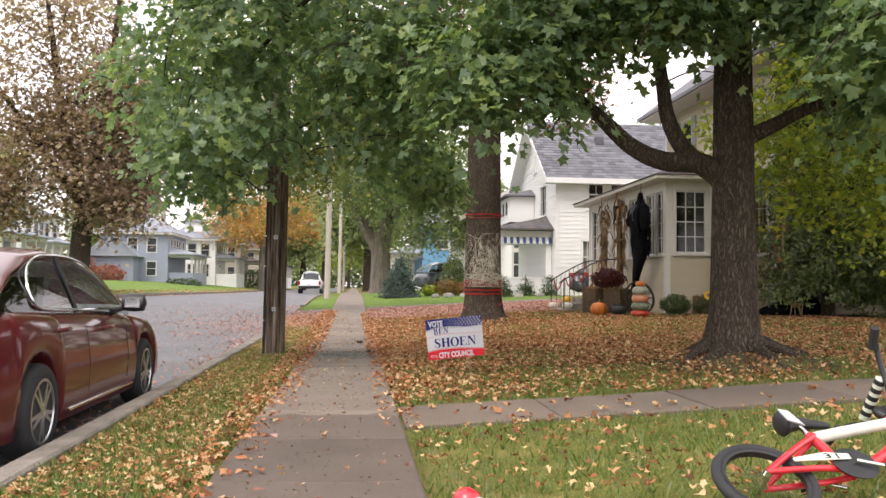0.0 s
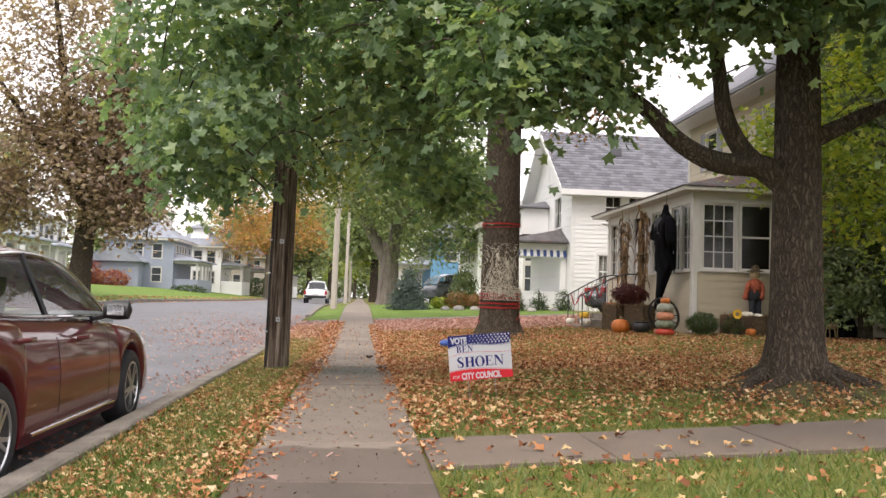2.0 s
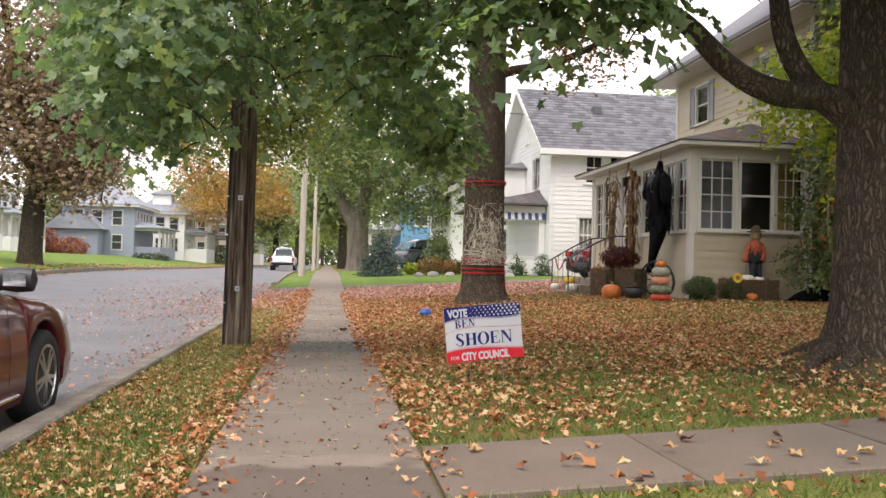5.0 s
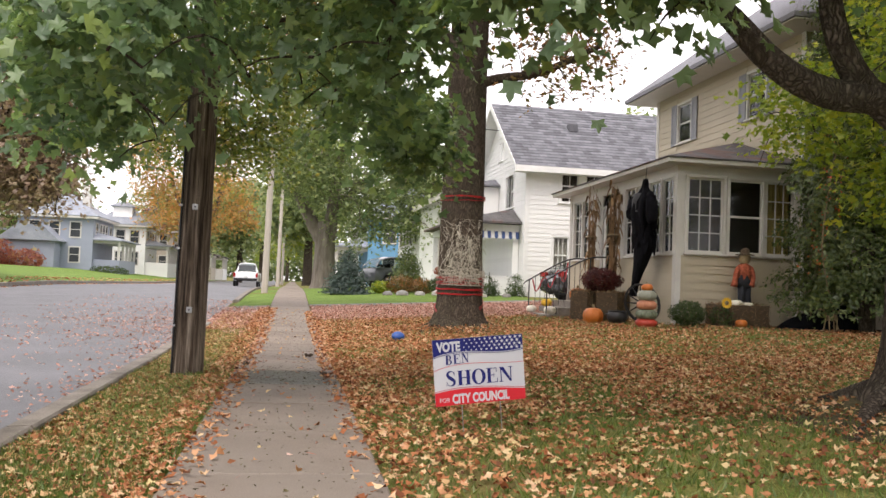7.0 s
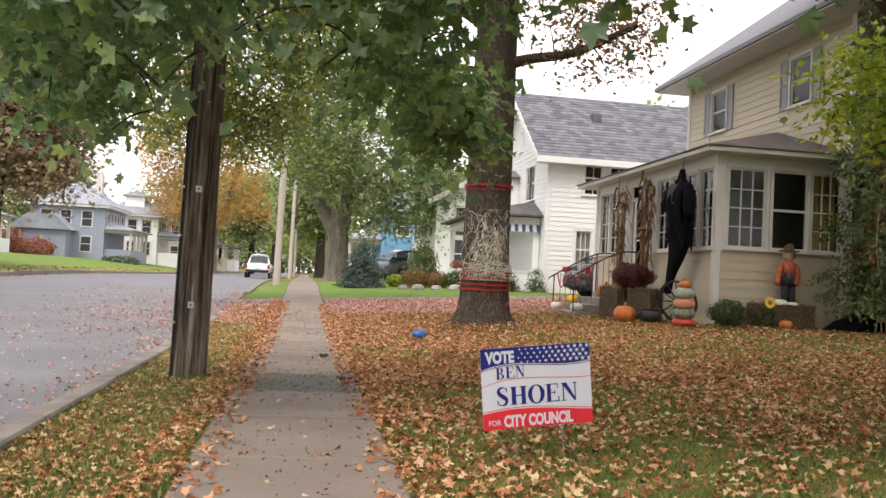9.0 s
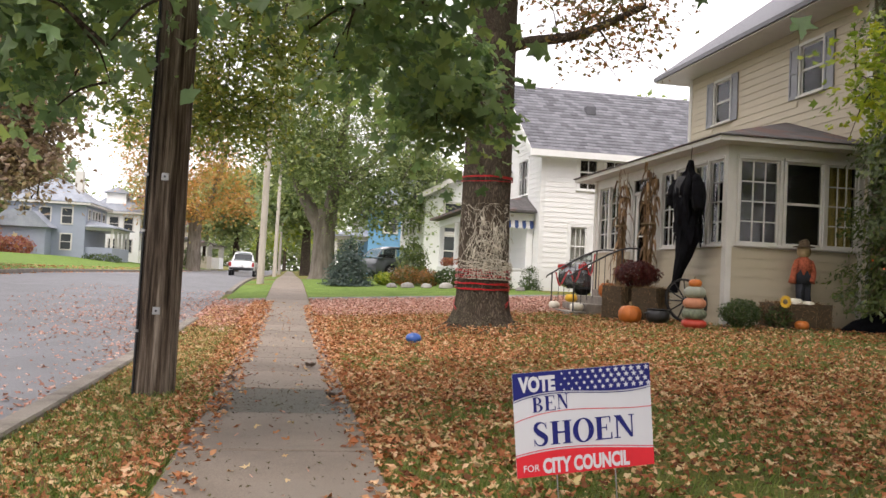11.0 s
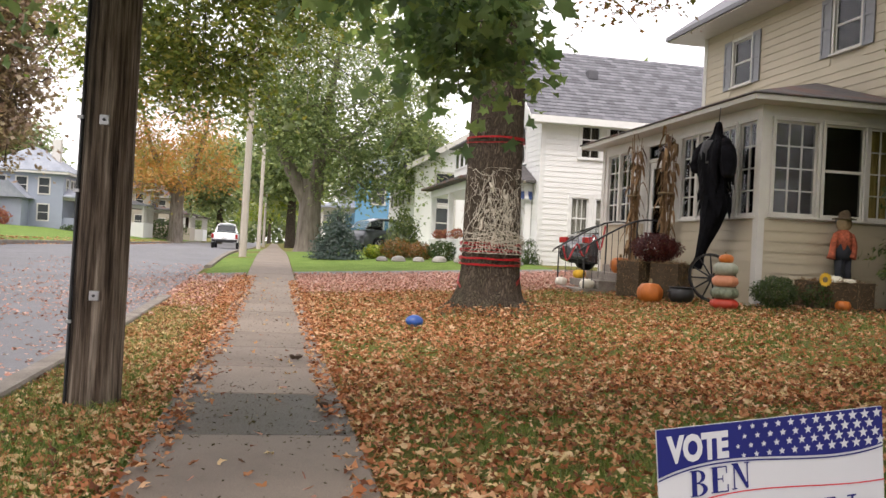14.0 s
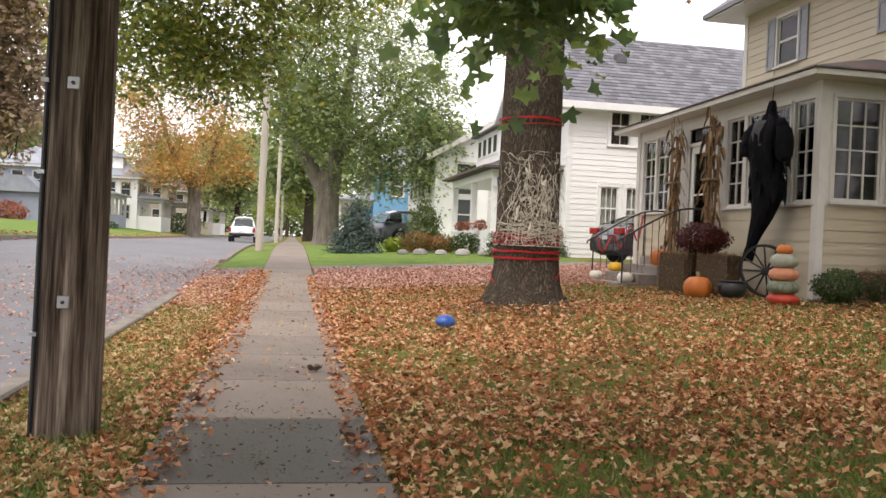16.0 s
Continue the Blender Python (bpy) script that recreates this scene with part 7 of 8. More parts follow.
doll += [(drape([(cx, cy, cz + 0.34, 0.15, 0.1), (cx, cy, cz + 0.48, 0.15, 0.11), (cx, cy, cz + 0.62, 0.1, 0.09)], 16, 3.0, 0.3), M_DENIM),
         (drape([(cx, cy, cz + 0.5, 0.14, 0.1), (cx, cy, cz + 0.66, 0.16, 0.11), (cx, cy, cz + 0.76, 0.14, 0.1), (cx, cy, cz + 0.82, 0.06, 0.06)], 16, 5.0, 0.35), M_ORANGEPLAID),
         (Shape().tube(smooth_path([(cx - 0.12, cy, cz + 0.75), (cx - 0.2, cy - 0.04, cz + 0.58), (cx - 0.25, cy - 0.07, cz + 0.36)], 3), [0.05, 0.055, 0.06, 0.055, 0.05, 0.06, 0.07], 10, wob=0.5), M_ORANGEPLAID),
         (Shape().tube(smooth_path([(cx + 0.12, cy, cz + 0.75), (cx + 0.16, cy - 0.05, cz + 0.56), (cx + 0.1, cy - 0.1, cz + 0.38)], 3), [0.05, 0.055, 0.055, 0.05, 0.05, 0.055, 0.06], 10, wob=0.5), M_ORANGEPLAID),
         (drape([(cx, cy, cz + 0.8, 0.05, 0.05), (cx, cy, cz + 0.86, 0.1, 0.095), (cx, cy, cz + 0.94, 0.11, 0.1), (cx, cy, cz + 1.0, 0.09, 0.085)], 16, 1.0, 0.12), M_BURLAP),
         (drape([(cx, cy, cz + 0.985, 0.17, 0.16), (cx, cy, cz + 1.0, 0.165, 0.155), (cx, cy, cz + 1.015, 0.09, 0.085), (cx, cy, cz + 1.09, 0.08, 0.075), (cx + 0.02, cy, cz + 1.13, 0.03, 0.03)], 18, 6.0, 0.3), M_STRAW)]
many("scarecrow", doll, "small scarecrow in red shirt and dark overalls on a bale", "scarecrow")
vine = thing("branch_pile", (10.15, 18.7, gz(10.1, 18.7)), 0, "dark pile of cloth and dead branches by the house corner", "debris")
part("cloth", drape([(-0.1, 0, -0.03, 0.9, 0.4), (0.0, 0.02, 0.16, 0.7, 0.32), (0.15, 0.05, 0.34, 0.45, 0.22), (0.3, 0.05, 0.48, 0.2, 0.12)], seed=4.0, rough=0.5), M_BLACKCLOTH, vine, smooth=True)
br = Shape()
for k in range(9):
    a = rw.uniform(0, 6.28)
    br.tube(smooth_path([(-0.3 + 0.1 * math.cos(a), 0.1 * math.sin(a), 0), (-0.35 + 0.25 * math.cos(a), 0.2 * math.sin(a), 0.45), (-0.4 + 0.4 * math.cos(a), 0.2 * math.sin(a), 0.8 + rw.uniform(-0.2, 0.2))], 3), 0.012, 5)
part("branch", br, M_STEM, vine)
sk = Shape()
for a, b, r in (((0, 0, 0.3), (0.28, 0, 0.28), 0.04), ((0, 0, 0.3), (-0.03, 0.03, 0), 0.015), ((0.02, -0.04, 0.3), (0.04, -0.05, 0), 0.015), ((0.27, 0.03, 0.28), (0.3, 0.04, 0), 0.015), ((0.28, -0.03, 0.28), (0.25, -0.05, 0), 0.015), ((-0.02, 0, 0.32), (-0.1, 0, 0.43), 0.025), ((-0.08, 0, 0.44), (-0.2, 0, 0.41), 0.035), ((0.28, 0, 0.3), (0.4, 0, 0.4), 0.012)):
    sk.tube([a, Vector(a).lerp(Vector(b), 0.5), b], [r, r * 0.8, r], 7)
for k in range(5):
    sk.lathe([(0.055, -0.006), (0.062, 0), (0.055, 0.006)], 12, Matrix.Translation((0.05 + k * 0.04, 0, 0.26)) @ pose(0, 0, 0, 0, 90, 0))
many("dog_skeleton", [(sk, M_BURLAP)], "white toy dog skeleton decoration standing on mulch", "halloween decoration", pose(9.75, 18.15, gz(9.75, 18.15), 0, 0, 20))
bed = sheet("mulch_bed", steps(7.0, 12, 0.5), steps(18.35, 19.49, 0.19), -0.012, M_MULCH)
tagged(bed, "dark mulch bed along the porch wall", "flower bed", kind="structure")


# ---- bicycle ----
BIKE = Matrix(((1.0, 0.0, 0.0, 1.82), (0.0, 0.875, -0.484, 3.5), (0.0, 0.484, 0.875, gz(1.75, 3.5) + 0.115), (0, 0, 0, 1)))
bike = thing("bicycle", (0, 0, 0), 0, "red and white child's bicycle lying on the grass", "bicycle")
bike.matrix_basis = Matrix.LocRotScale(BIKE.translation, BIKE.to_quaternion(), (1.1, 1.1, 1.1))


def bike_wheel(cx, turn=0.0):
    m = Matrix.Translation((cx, 0, 0)) @ pose(0, 0, 0, 0, turn, 0) @ Matrix.Diagonal((0.81, 0.81, 1, 1))
    t = Shape()
    n = 44
    ring = [m @ Vector((0.228 * math.cos(2 * math.pi * k / n), 0.228 * math.sin(2 * math.pi * k / n), 0)) for k in range(n + 1)]
    t.tube(ring, 0.022, 10, cap=False)
    w = part("wheel", t, M_RUBBER, bike, smooth=True)
    part("rim", Shape().lathe([(0.19, -0.013), (0.206, -0.015), (0.206, 0.015), (0.19, 0.013), (0.19, -0.013)], 40, m, cap=False), M_BLACK, w)
    part("hub", Shape().lathe([(0.012, -0.05), (0.022, -0.03), (0.016, 0), (0.022, 0.03), (0.012, 0.05)], 12, m), M_CHROME, w)
    s = Shape()
    for k in range(20):
        a = 2 * math.pi * k / 20
        b = a + (0.35 if k % 2 else -0.35)
        s.tube([m @ Vector((0.02 * math.cos(b), 0.02 * math.sin(b), 0.025 if k % 4 < 2 else -0.025)), m @ Vector((0.195 * math.cos(a), 0.195 * math.sin(a), 0))], 0.0009, 4)
    tagged(part("spokes", s, M_BLACK, w), kind="stuff")
    return w


bike_wheel(-0.06)
bike_wheel(0.82, 22)


def tube_part(name, pts, r, mat, label="", n=10):
    return part(name, Shape().tube(smooth_path(pts, 4), r, n), mat, bike, label, smooth=True)


tube_part("down_tube", [(0.31, 0.03, 0), (0.5, 0.13, 0), (0.68, 0.28, 0)], 0.025, M_BIKERED, "red frame tube")
tube_part("top_tube", [(0.26, 0.25, 0), (0.46, 0.3, 0), (0.67, 0.35, 0)], 0.026, M_BIKEWHITE, "white and lime frame tube")
tube_part("seat_tube", [(0.31, 0.03, 0), (0.25, 0.27, 0)], 0.02, M_BIKERED)
for z in (-0.045, 0.045):
    tube_part("chain_stay", [(-0.06, 0, z), (0.16, 0.02, z * 0.9), (0.31, 0.03, z * 0.4)], 0.013, M_BIKERED)
    tube_part("seat_stay", [(-0.06, 0, z), (0.13, 0.15, z * 0.8), (0.26, 0.25, z * 0.3)], 0.013, M_BIKERED)
    tube_part("fork_leg", [(0.72, 0.25, z), (0.78, 0.13, z * 1.1), (0.84, 0.0, z * 1.1)], 0.017, M_BIKEWHITE)
tube_part("head_tube", [(0.665, 0.38, 0), (0.715, 0.26, 0)], 0.026, M_BIKERED)
tube_part("stem", [(0.66, 0.39, 0), (0.645, 0.43, 0), (0.69, 0.44, 0)], 0.02, M_BLACK)


def steer(x, y, z, a=radians(-4)):
    return (0.68 + (x - 0.68) * math.cos(a) - z * math.sin(a), y, z * math.cos(a) + (x - 0.68) * math.sin(a))


tube_part("handlebar", [steer(*q) for q in ((0.62, 0.6, -0.3), (0.66, 0.58, -0.2), (0.69, 0.44, -0.06), (0.69, 0.44, 0.06), (0.66, 0.58, 0.2), (0.62, 0.6, 0.3))], 0.012, M_BLACK)
tube_part("crossbar_pad", [steer(0.675, 0.52, -0.11), steer(0.675, 0.52, 0.11)], 0.024, M_BIKEWHITE, "white crossbar pad")
for k in range(5):
    tube_part("pad_mark", [steer(0.675, 0.52, -0.085 + k * 0.042), steer(0.675, 0.52, -0.062 + k * 0.042)], 0.0248, M_BLACK)
for z in (-1, 1):
    tube_part("grip", [steer(0.635, 0.595, z * 0.22), steer(0.615, 0.603, z * 0.32)], 0.019, M_RUBBER)
tube_part("seat_post", [(0.25, 0.27, 0), (0.235, 0.325, 0)], 0.013, M_CHROME)
part("saddle", Shape().tube(smooth_path([(0.15, 0.345, 0), (0.19, 0.35, 0), (0.27, 0.345, 0), (0.37, 0.33, 0)], 4), [0.03, 0.05, 0.056, 0.054, 0.046, 0.038, 0.032, 0.028, 0.024, 0.021, 0.019, 0.016, 0.011], 12), M_BLACK, bike, "black saddle with a white rear flash", smooth=True)
part("saddle_flash", Shape().prism([(0.145, 0.375), (0.185, 0.36), (0.215, 0.265), (0.155, 0.3)], 0.054, 0.06, "z"), M_SIGNWHITE, bike, "white tag hanging from the saddle")
part("crank", Shape().lathe([(0.015, 0.05), (0.085, 0.05), (0.088, 0.056), (0.015, 0.058)], 28, Matrix.Translation((0.31, 0.03, 0))), M_BLACK, bike)
part("chain_guard", Shape().prism([(0.06, 0.035), (0.3, 0.045), (0.3, 0.075), (0.2, 0.085), (0.06, 0.055)], 0.06, 0.068, "z"), M_BIKEWHITE, bike, "white chain guard with dark number", bevel=0.02)
for z, d in ((0.07, 1), (-0.07, -1)):
    tube_part("crank_arm", [(0.31, 0.03, z), (0.31 + 0.12 * d, 0.03 - 0.05 * d, z * 1.1)], 0.009, M_CHROME)
    part("pedal", Shape().box((0.31 + 0.12 * d - 0.03, 0.03 - 0.05 * d - 0.012, z + (0.0 if d > 0 else -0.07)), (0.31 + 0.12 * d + 0.03, 0.03 - 0.05 * d + 0.012, z + (0.07 if d > 0 else 0.0))), M_RUBBER, bike, bevel=0.006)
lettering("31", 0.042, (0.19, 0.045, 0.0695), Matrix.Identity(4), bike, M_BLACK, squeeze=0.06)
toy = Shape().lathe([(0.02, 0), (0.06, 0.02), (0.07, 0.06), (0.05, 0.1), (0.015, 0.12)], 16)
many("toy", [(toy, M_BIKERED), (Shape().tube([(-0.05, -0.03, 0.06), (0.06, -0.05, 0.07)], 0.02, 8), M_SIGNWHITE)], "small red and white plastic toy on the grass edge", "toy", pose(0.5, 3.72, gz(0.5, 3.7)))


# ---- evergreens and shrubs ----
def conifer(name, at, r, h, material, label, n=5200, leaf=0.13, seed=7, shape=1.0, deep=1.0, low=0.05):
    """Drooping sprays of small flat leaves round a trunk; deep squeezes the plan, low is the height of the skirt."""
    t = thing(name, at, 0, label, "evergreen tree")
    g = np.random.default_rng(seed)
    per = 10
    m = n // per
    f = 1 - np.sqrt(g.random(m)) if shape > 0.4 else g.random(m)
    a = g.random(m) * 2 * np.pi
    tier = 0.85 + 0.15 * np.sin(f * 40 + a * 2)
    rad = r * (1 - f) ** shape * tier * g.uniform(0.5, 1.05, m) * (1 + 0.15 * np.sin(a * 5 + f * 9))
    c = np.stack([rad * np.cos(a), rad * np.sin(a), low + f * (h - low) - rad * 0.12], axis=1)
    out = np.stack([np.cos(a), np.sin(a), np.full(m, -0.55)], axis=1)
    k = np.repeat(np.arange(m), per)
    step = g.uniform(-0.2, 1.0, (m * per, 1))
    p = c[k] + out[k] * step * leaf * 2.2 + g.normal(size=(m * per, 3)) * leaf * 0.55
    p[:, 1] *= deep
    p[:, 2] = np.maximum(p[:, 2], 0.02)
    d = np.stack([np.cos(a), np.sin(a), np.full(m, 0.55)], axis=1)[k] + g.normal(size=(m * per, 3)) * 0.5
    part("foliage", leaf_mesh("foliage", p, d, leaf * g.uniform(0.6, 1.3, m * per), OVAL, material, 0.3, seed), material, t)
    part("trunk", Shape().tube([(0, 0, -0.1), (0, 0, h * 0.5), (0, 0, h * 0.92)], [r * 0.09, r * 0.05, 0.01], 8), M_BARK, t)
    return t


conifer("cedar_tree", (10.6, 18.15, gz(10.6, 18.15)), 1.75, 7.6, M_CEDAR, "large ragged green cedar beside the house corner", 52000, 0.115, 7, 0.28, 0.66, 0.55)
conifer("cedar_tree", (12.7, 17.5, gz(12.7, 17.5)), 1.7, 6.2, M_CEDAR, "tall green cedar beside the house wall", 20000, 0.13, 17, 0.35, 0.9, 0.3)
vine_at = Vector((9.3, 17.5, gz(9.3, 17.5)))
bitter = thing("berry_vine", vine_at, 0, "climbing vine with orange-red berries on the cedar", "vine")
g = np.random.default_rng(88)
tt = g.random(170)
bp_ = np.stack([-0.15 + 0.35 * tt + g.normal(size=170) * 0.16, 0.1 * np.sin(tt * 9) + g.normal(size=170) * 0.07, 1.0 + 2.6 * tt], axis=1)
tagged(part("berry_spray", leaf_mesh("berry_spray", bp_, g.normal(size=(170, 3)), g.uniform(0.03, 0.065, 170), MAPLE, plain("orange_berry", (0.55, 0.1, 0.02), rough=0.5, var=0.3), 0.6, 5), M_PUMPKIN, bitter), kind="stuff")
part("stem", Shape().tube(smooth_path([(0.5, 0.3, -0.05), (0.1, 0.1, 0.8), (-0.1, 0.0, 1.6), (0.05, 0.05, 2.6), (0.2, 0.0, 3.6)], 4), 0.012, 6), M_STEM, bitter, smooth=True)
conifer("cedar_tree", (13.6, 16.6, gz(13.6, 16.6)), 1.9, 5.2, M_CEDAR, "broad green cedar beside the lawn edge", 9000, 0.16, 8, 0.6)
conifer("cedar_tree", (14.2, 13.6, gz(14.2, 13.6)), 2.0, 4.6, M_CEDAR, "broad green cedar beside the lawn edge", 8000, 0.16, 9, 0.6)
conifer("spruce_tree", (1.9, 36.0, gz(1.9, 36)), 0.85, 1.75, M_SPRUCE, "small blue spruce on the green lawn", 4200, 0.14, 10, 0.8)
conifer("spruce_tree", (4.35, 37.2, gz(4.3, 37)), 0.75, 1.8, M_CEDAR, "small dark green conifer in a rock bed", 3600, 0.14, 12, 0.8)
for i, (sx, sy, sr, mt, lb) in enumerate([(3.9, 35.6, 0.6, M_LEAFR, "rusty ornamental grass in the rock bed"), (4.6, 35.2, 0.5, M_LEAFR, "brown autumn shrub in the rock bed"), (5.3, 34.6, 0.55, M_SHRUB, "low arching green shrub by the drive"), (3.2, 36.2, 0.4, M_LEAFY, "yellowing low shrub in the rock bed")]):
    bush("garden_shrub", (sx, sy, gz(sx, sy) - 0.02), (sr, sr, sr * 0.62), 900, 0.12, mt, lb, seed=20 + i)
for i, (sx, sy) in enumerate([(6.6, 32.5), (7.4, 32.0), (5.75, 32.6)]):
    conifer("dwarf_spruce", (sx, sy, gz(sx, sy) - 0.02), 0.34, 0.85, M_SHRUB, "dwarf conical evergreen against the white porch", 1500, 0.07, 30 + i, 0.55)
for i, (sx, sy, sr) in enumerate([(3.3, 34.6, 0.2), (3.8, 34.3, 0.24), (4.4, 34.0, 0.2), (5.0, 33.6, 0.26), (5.6, 33.3, 0.22), (6.2, 31.8, 0.18), (7.0, 31.6, 0.16)]):
    st = Shape().lathe([(sr * 0.5, -0.08), (sr, 0.0), (sr * 0.9, sr * 0.4), (sr * 0.5, sr * 0.65), (0.02, sr * 0.7)], 9)
    st.v = [(x * (1 + 0.2 * noise.noise(Vector((x * 6 + i, y * 6, z * 6)))), y, z) for x, y, z in st.v]
    single("garden_rock", st, M_STONE, "rounded grey garden rock edging a bed", "rock", "rocks along the drive", at=pose(sx, sy, gz(sx, sy), 0, 0, i * 47), smooth=True)
T4 = (9.9, 13.2, gz(9.9, 13.2))
tree("yellow_maple", T4, "yellow-green maple leaning over the lawn",
     trunk_shape(T4, 0.2, 4.5, 0.12, (0.2, 0.1), 0.4),
     [([(9.95, 13.2, 2.2), (9.0, 13.4, 3.2), (7.6, 13.6, 3.8)], 0.08, 0.02), ([(10, 13.2, 3.0), (9.4, 12.4, 4.6), (8.6, 12.0, 5.6)], 0.08, 0.02)],
     # Last blob sits above the view, added to keep skylight off the house.
     [(7.0, 14.2, 3.7, 1.0, 1.1, 0.8, 120), (8.6, 13.8, 2.9, 1.3, 1.3, 1.1, 190), (8.6, 13.2, 4.9, 1.8, 1.6, 1.0, 220), (10.4, 13.2, 4.0, 1.5, 1.5, 1.3, 150), (9.8, 14.6, 7.2, 3.0, 2.8, 1.6, 260)],
     M_BARK, M_LEAFY, 0.15, MAPLE_FULL, 71, 0.24, 12, 0.012)


# ---- houses across and along the street ----


def far_window(parent, m, u0, u1, z0, z1):
    s = Shape()
    c = 0.11
    s.box((u0 - c, -0.05, z0 - c), (u0, 0.0, z1 + c)).box((u1, -0.05, z0 - c), (u1 + c, 0.0, z1 + c)).box((u0, -0.05, z1), (u1, 0.0, z1 + c)).box((u0, -0.06, z0 - c), (u1, 0.0, z0)).box((u0, -0.035, (z0 + z1) / 2 - 0.03), (u1, -0.012, (z0 + z1) / 2 + 0.03))
    w = part("window", s, M_TRIM, parent, local=m)
    part("pane", Shape().box((u0, -0.012, z0), (u1, -0.002, z1)), M_DARKGLASS, w)


def far_house(x0, x1, y0, y1, g, eave, top, wall, roof, label, street=1, porch=True, gable=False, dormer=False, porch_wall=None):
    """A two-storey house; street: +1 faces the street to its right, -1 to its left."""
    b = Vector(((x0 + x1) / 2, (y0 + y1) / 2, g))
    h = thing("house", b, 0, label, "house")
    inv = Matrix.Translation(-b)
    part("wall", Shape().box((x0, y0, g - 0.6), (x1, y1, eave)), wall, h, local=inv)
    o = 0.5
    if gable:
        mx = (x0 + x1) / 2
        part("gable", Shape().prism([(x0, eave), (x1, eave), (mx, top - 0.1)], y0, y1, "y"), wall, h, local=inv)
        k = (top - eave) / (mx - x0)
        for sd in (-1, 1):
            e = mx + sd * (mx - x0 + o)
            ze = eave - o * k
            part("roof", Shape().add([(e, y0 - o, ze), (mx, y0 - o, top), (mx, y1 + o, top), (e, y1 + o, ze), (e, y0 - o, ze + 0.2), (mx, y0 - o, top + 0.2), (mx, y1 + o, top + 0.2), (e, y1 + o, ze + 0.2)], [(0, 1, 2, 3), (7, 6, 5, 4), (0, 4, 5, 1), (3, 2, 6, 7), (0, 3, 7, 4), (1, 5, 6, 2)]), roof, h, local=inv)
            part("rake_board", Shape().add([(e, y0 - o - 0.04, ze - 0.08), (mx, y0 - o - 0.04, top - 0.08), (mx, y0 - o - 0.005, top - 0.08), (e, y0 - o - 0.005, ze - 0.08), (e, y0 - o - 0.04, ze + 0.18), (mx, y0 - o - 0.04, top + 0.18), (mx, y0 - o - 0.005, top + 0.18), (e, y0 - o - 0.005, ze + 0.18)], [(0, 1, 2, 3), (7, 6, 5, 4), (0, 4, 5, 1), (3, 2, 6, 7), (0, 3, 7, 4), (1, 5, 6, 2)]), M_TRIM, h, local=inv)
    else:
        part("eave", Shape().box((x0 - o, y0 - o, eave), (x1 + o, y1 + o, eave + 0.2)), M_TRIM, h, local=inv)
        d = min(x1 - x0, y1 - y0) / 2
        part("roof", hip_shape(x0 - o - 0.03, x1 + o + 0.03, y0 - o - 0.03, y1 + o + 0.03, eave + 0.2, top, (x0 + d * 0.95, x1 - d * 0.95, y0 + d * 0.95, y1 - d * 0.95), 0.06), roof, h, local=inv)
    s_m = basis((x0, y0), (1, 0))
    f_m = basis((x1, y0), (0, 1)) if street > 0 else basis((x0, y1), (0, -1))
    w, dp = x1 - x0, y1 - y0
    lo, hi = g + 0.9, eave - 1.75
    for u in (0.16, 0.42, 0.7):
        far_window(h, inv @ s_m, w * u, w * u + 0.85, hi, hi + 1.35)
        far_window(h, inv @ s_m, w * u, w * u + 0.85, lo, lo + 1.35)
    for u in (0.12, 0.3, 0.44, 0.58, 0.8):
        far_window(h, inv @ f_m, dp * u, dp * u + 0.8, hi, hi + 1.35)
    if porch:
        pw = 2.4
        xa, xb = (x1, x1 + pw) if street > 0 else (x0 - pw, x0)
        part("porch_base", Shape().box((xa, y0 + 0.4, g - 0.6), (xb, y1 - 0.4, g + 1.2)), porch_wall or wall, h, local=inv)
        part("porch_beam", Shape().box((xa, y0 + 0.4, g + 2.75), (xb, y1 - 0.4, g + 3.0)), M_TRIM, h, local=inv)
        xr = (xa, xa + 0.05) if street > 0 else (xb - 0.05, xb)
        part("porch_roof", hip_shape(xa - (0.4 if street < 0 else 0), xb + (0.4 if street > 0 else 0), y0, y1, g + 3.0, g + 3.8, (*xr, y0 + 1.5, y1 - 1.5), 0.12), roof, h, local=inv)
        xp = xb - 0.22 if street > 0 else xa
        for i in range(5):
            yy = y0 + 0.42 + (dp - 1.1) * i / 4
            part("porch_column", Shape().box((xp, yy, g + 1.2), (xp + 0.22, yy + 0.22, g + 2.75)), M_TRIM, h, local=inv)
    if dormer:
        xm = (x0 + x1) / 2
        part("dormer", Shape().box((xm - 1, y0 + 0.6, eave + 0.5), (xm + 1, y0 + 2.4, top - 0.3)), wall, h, local=inv)
        part("dormer_roof", hip_shape(xm - 1.3, xm + 1.3, y0 + 0.3, y0 + 2.8, top - 0.3, top + 0.4, (xm - 0.1, xm + 0.1, y0 + 1.4, y0 + 1.8), 0.1), roof, h, local=inv)
    return h


gh = far_house(-25.5, -18.8, 88, 97, 1.0, 6.0, 8.6, M_GREYBLUE, M_FARROOF, "grey-blue two-storey house with white trim across the street")
gi = Matrix.Translation(-Vector(((-25.5 - 18.8) / 2, 92.5, 1.0)))
part("entrance_bay", Shape().box((-26, 85.8, 0.4), (-21.6, 88, 3.7)), M_GREYBLUE, gh, local=gi)
part("entrance_gable", Shape().prism([(-26.5, 3.7), (-21.1, 3.7), (-22.6, 5.1), (-24.8, 5.1)], 85.4, 88, "y"), M_FARROOF, gh, local=gi)
part("chimney", Shape().box((-20.6, 91, 6.5), (-19.9, 91.8, 9.4)), M_TRIM, gh, local=gi)
far_house(-21.5, -16.2, 101, 109, 1.1, 6.1, 8.6, M_WHITE, M_FARROOF, "white two-storey house with hipped roof across the street", dormer=True)
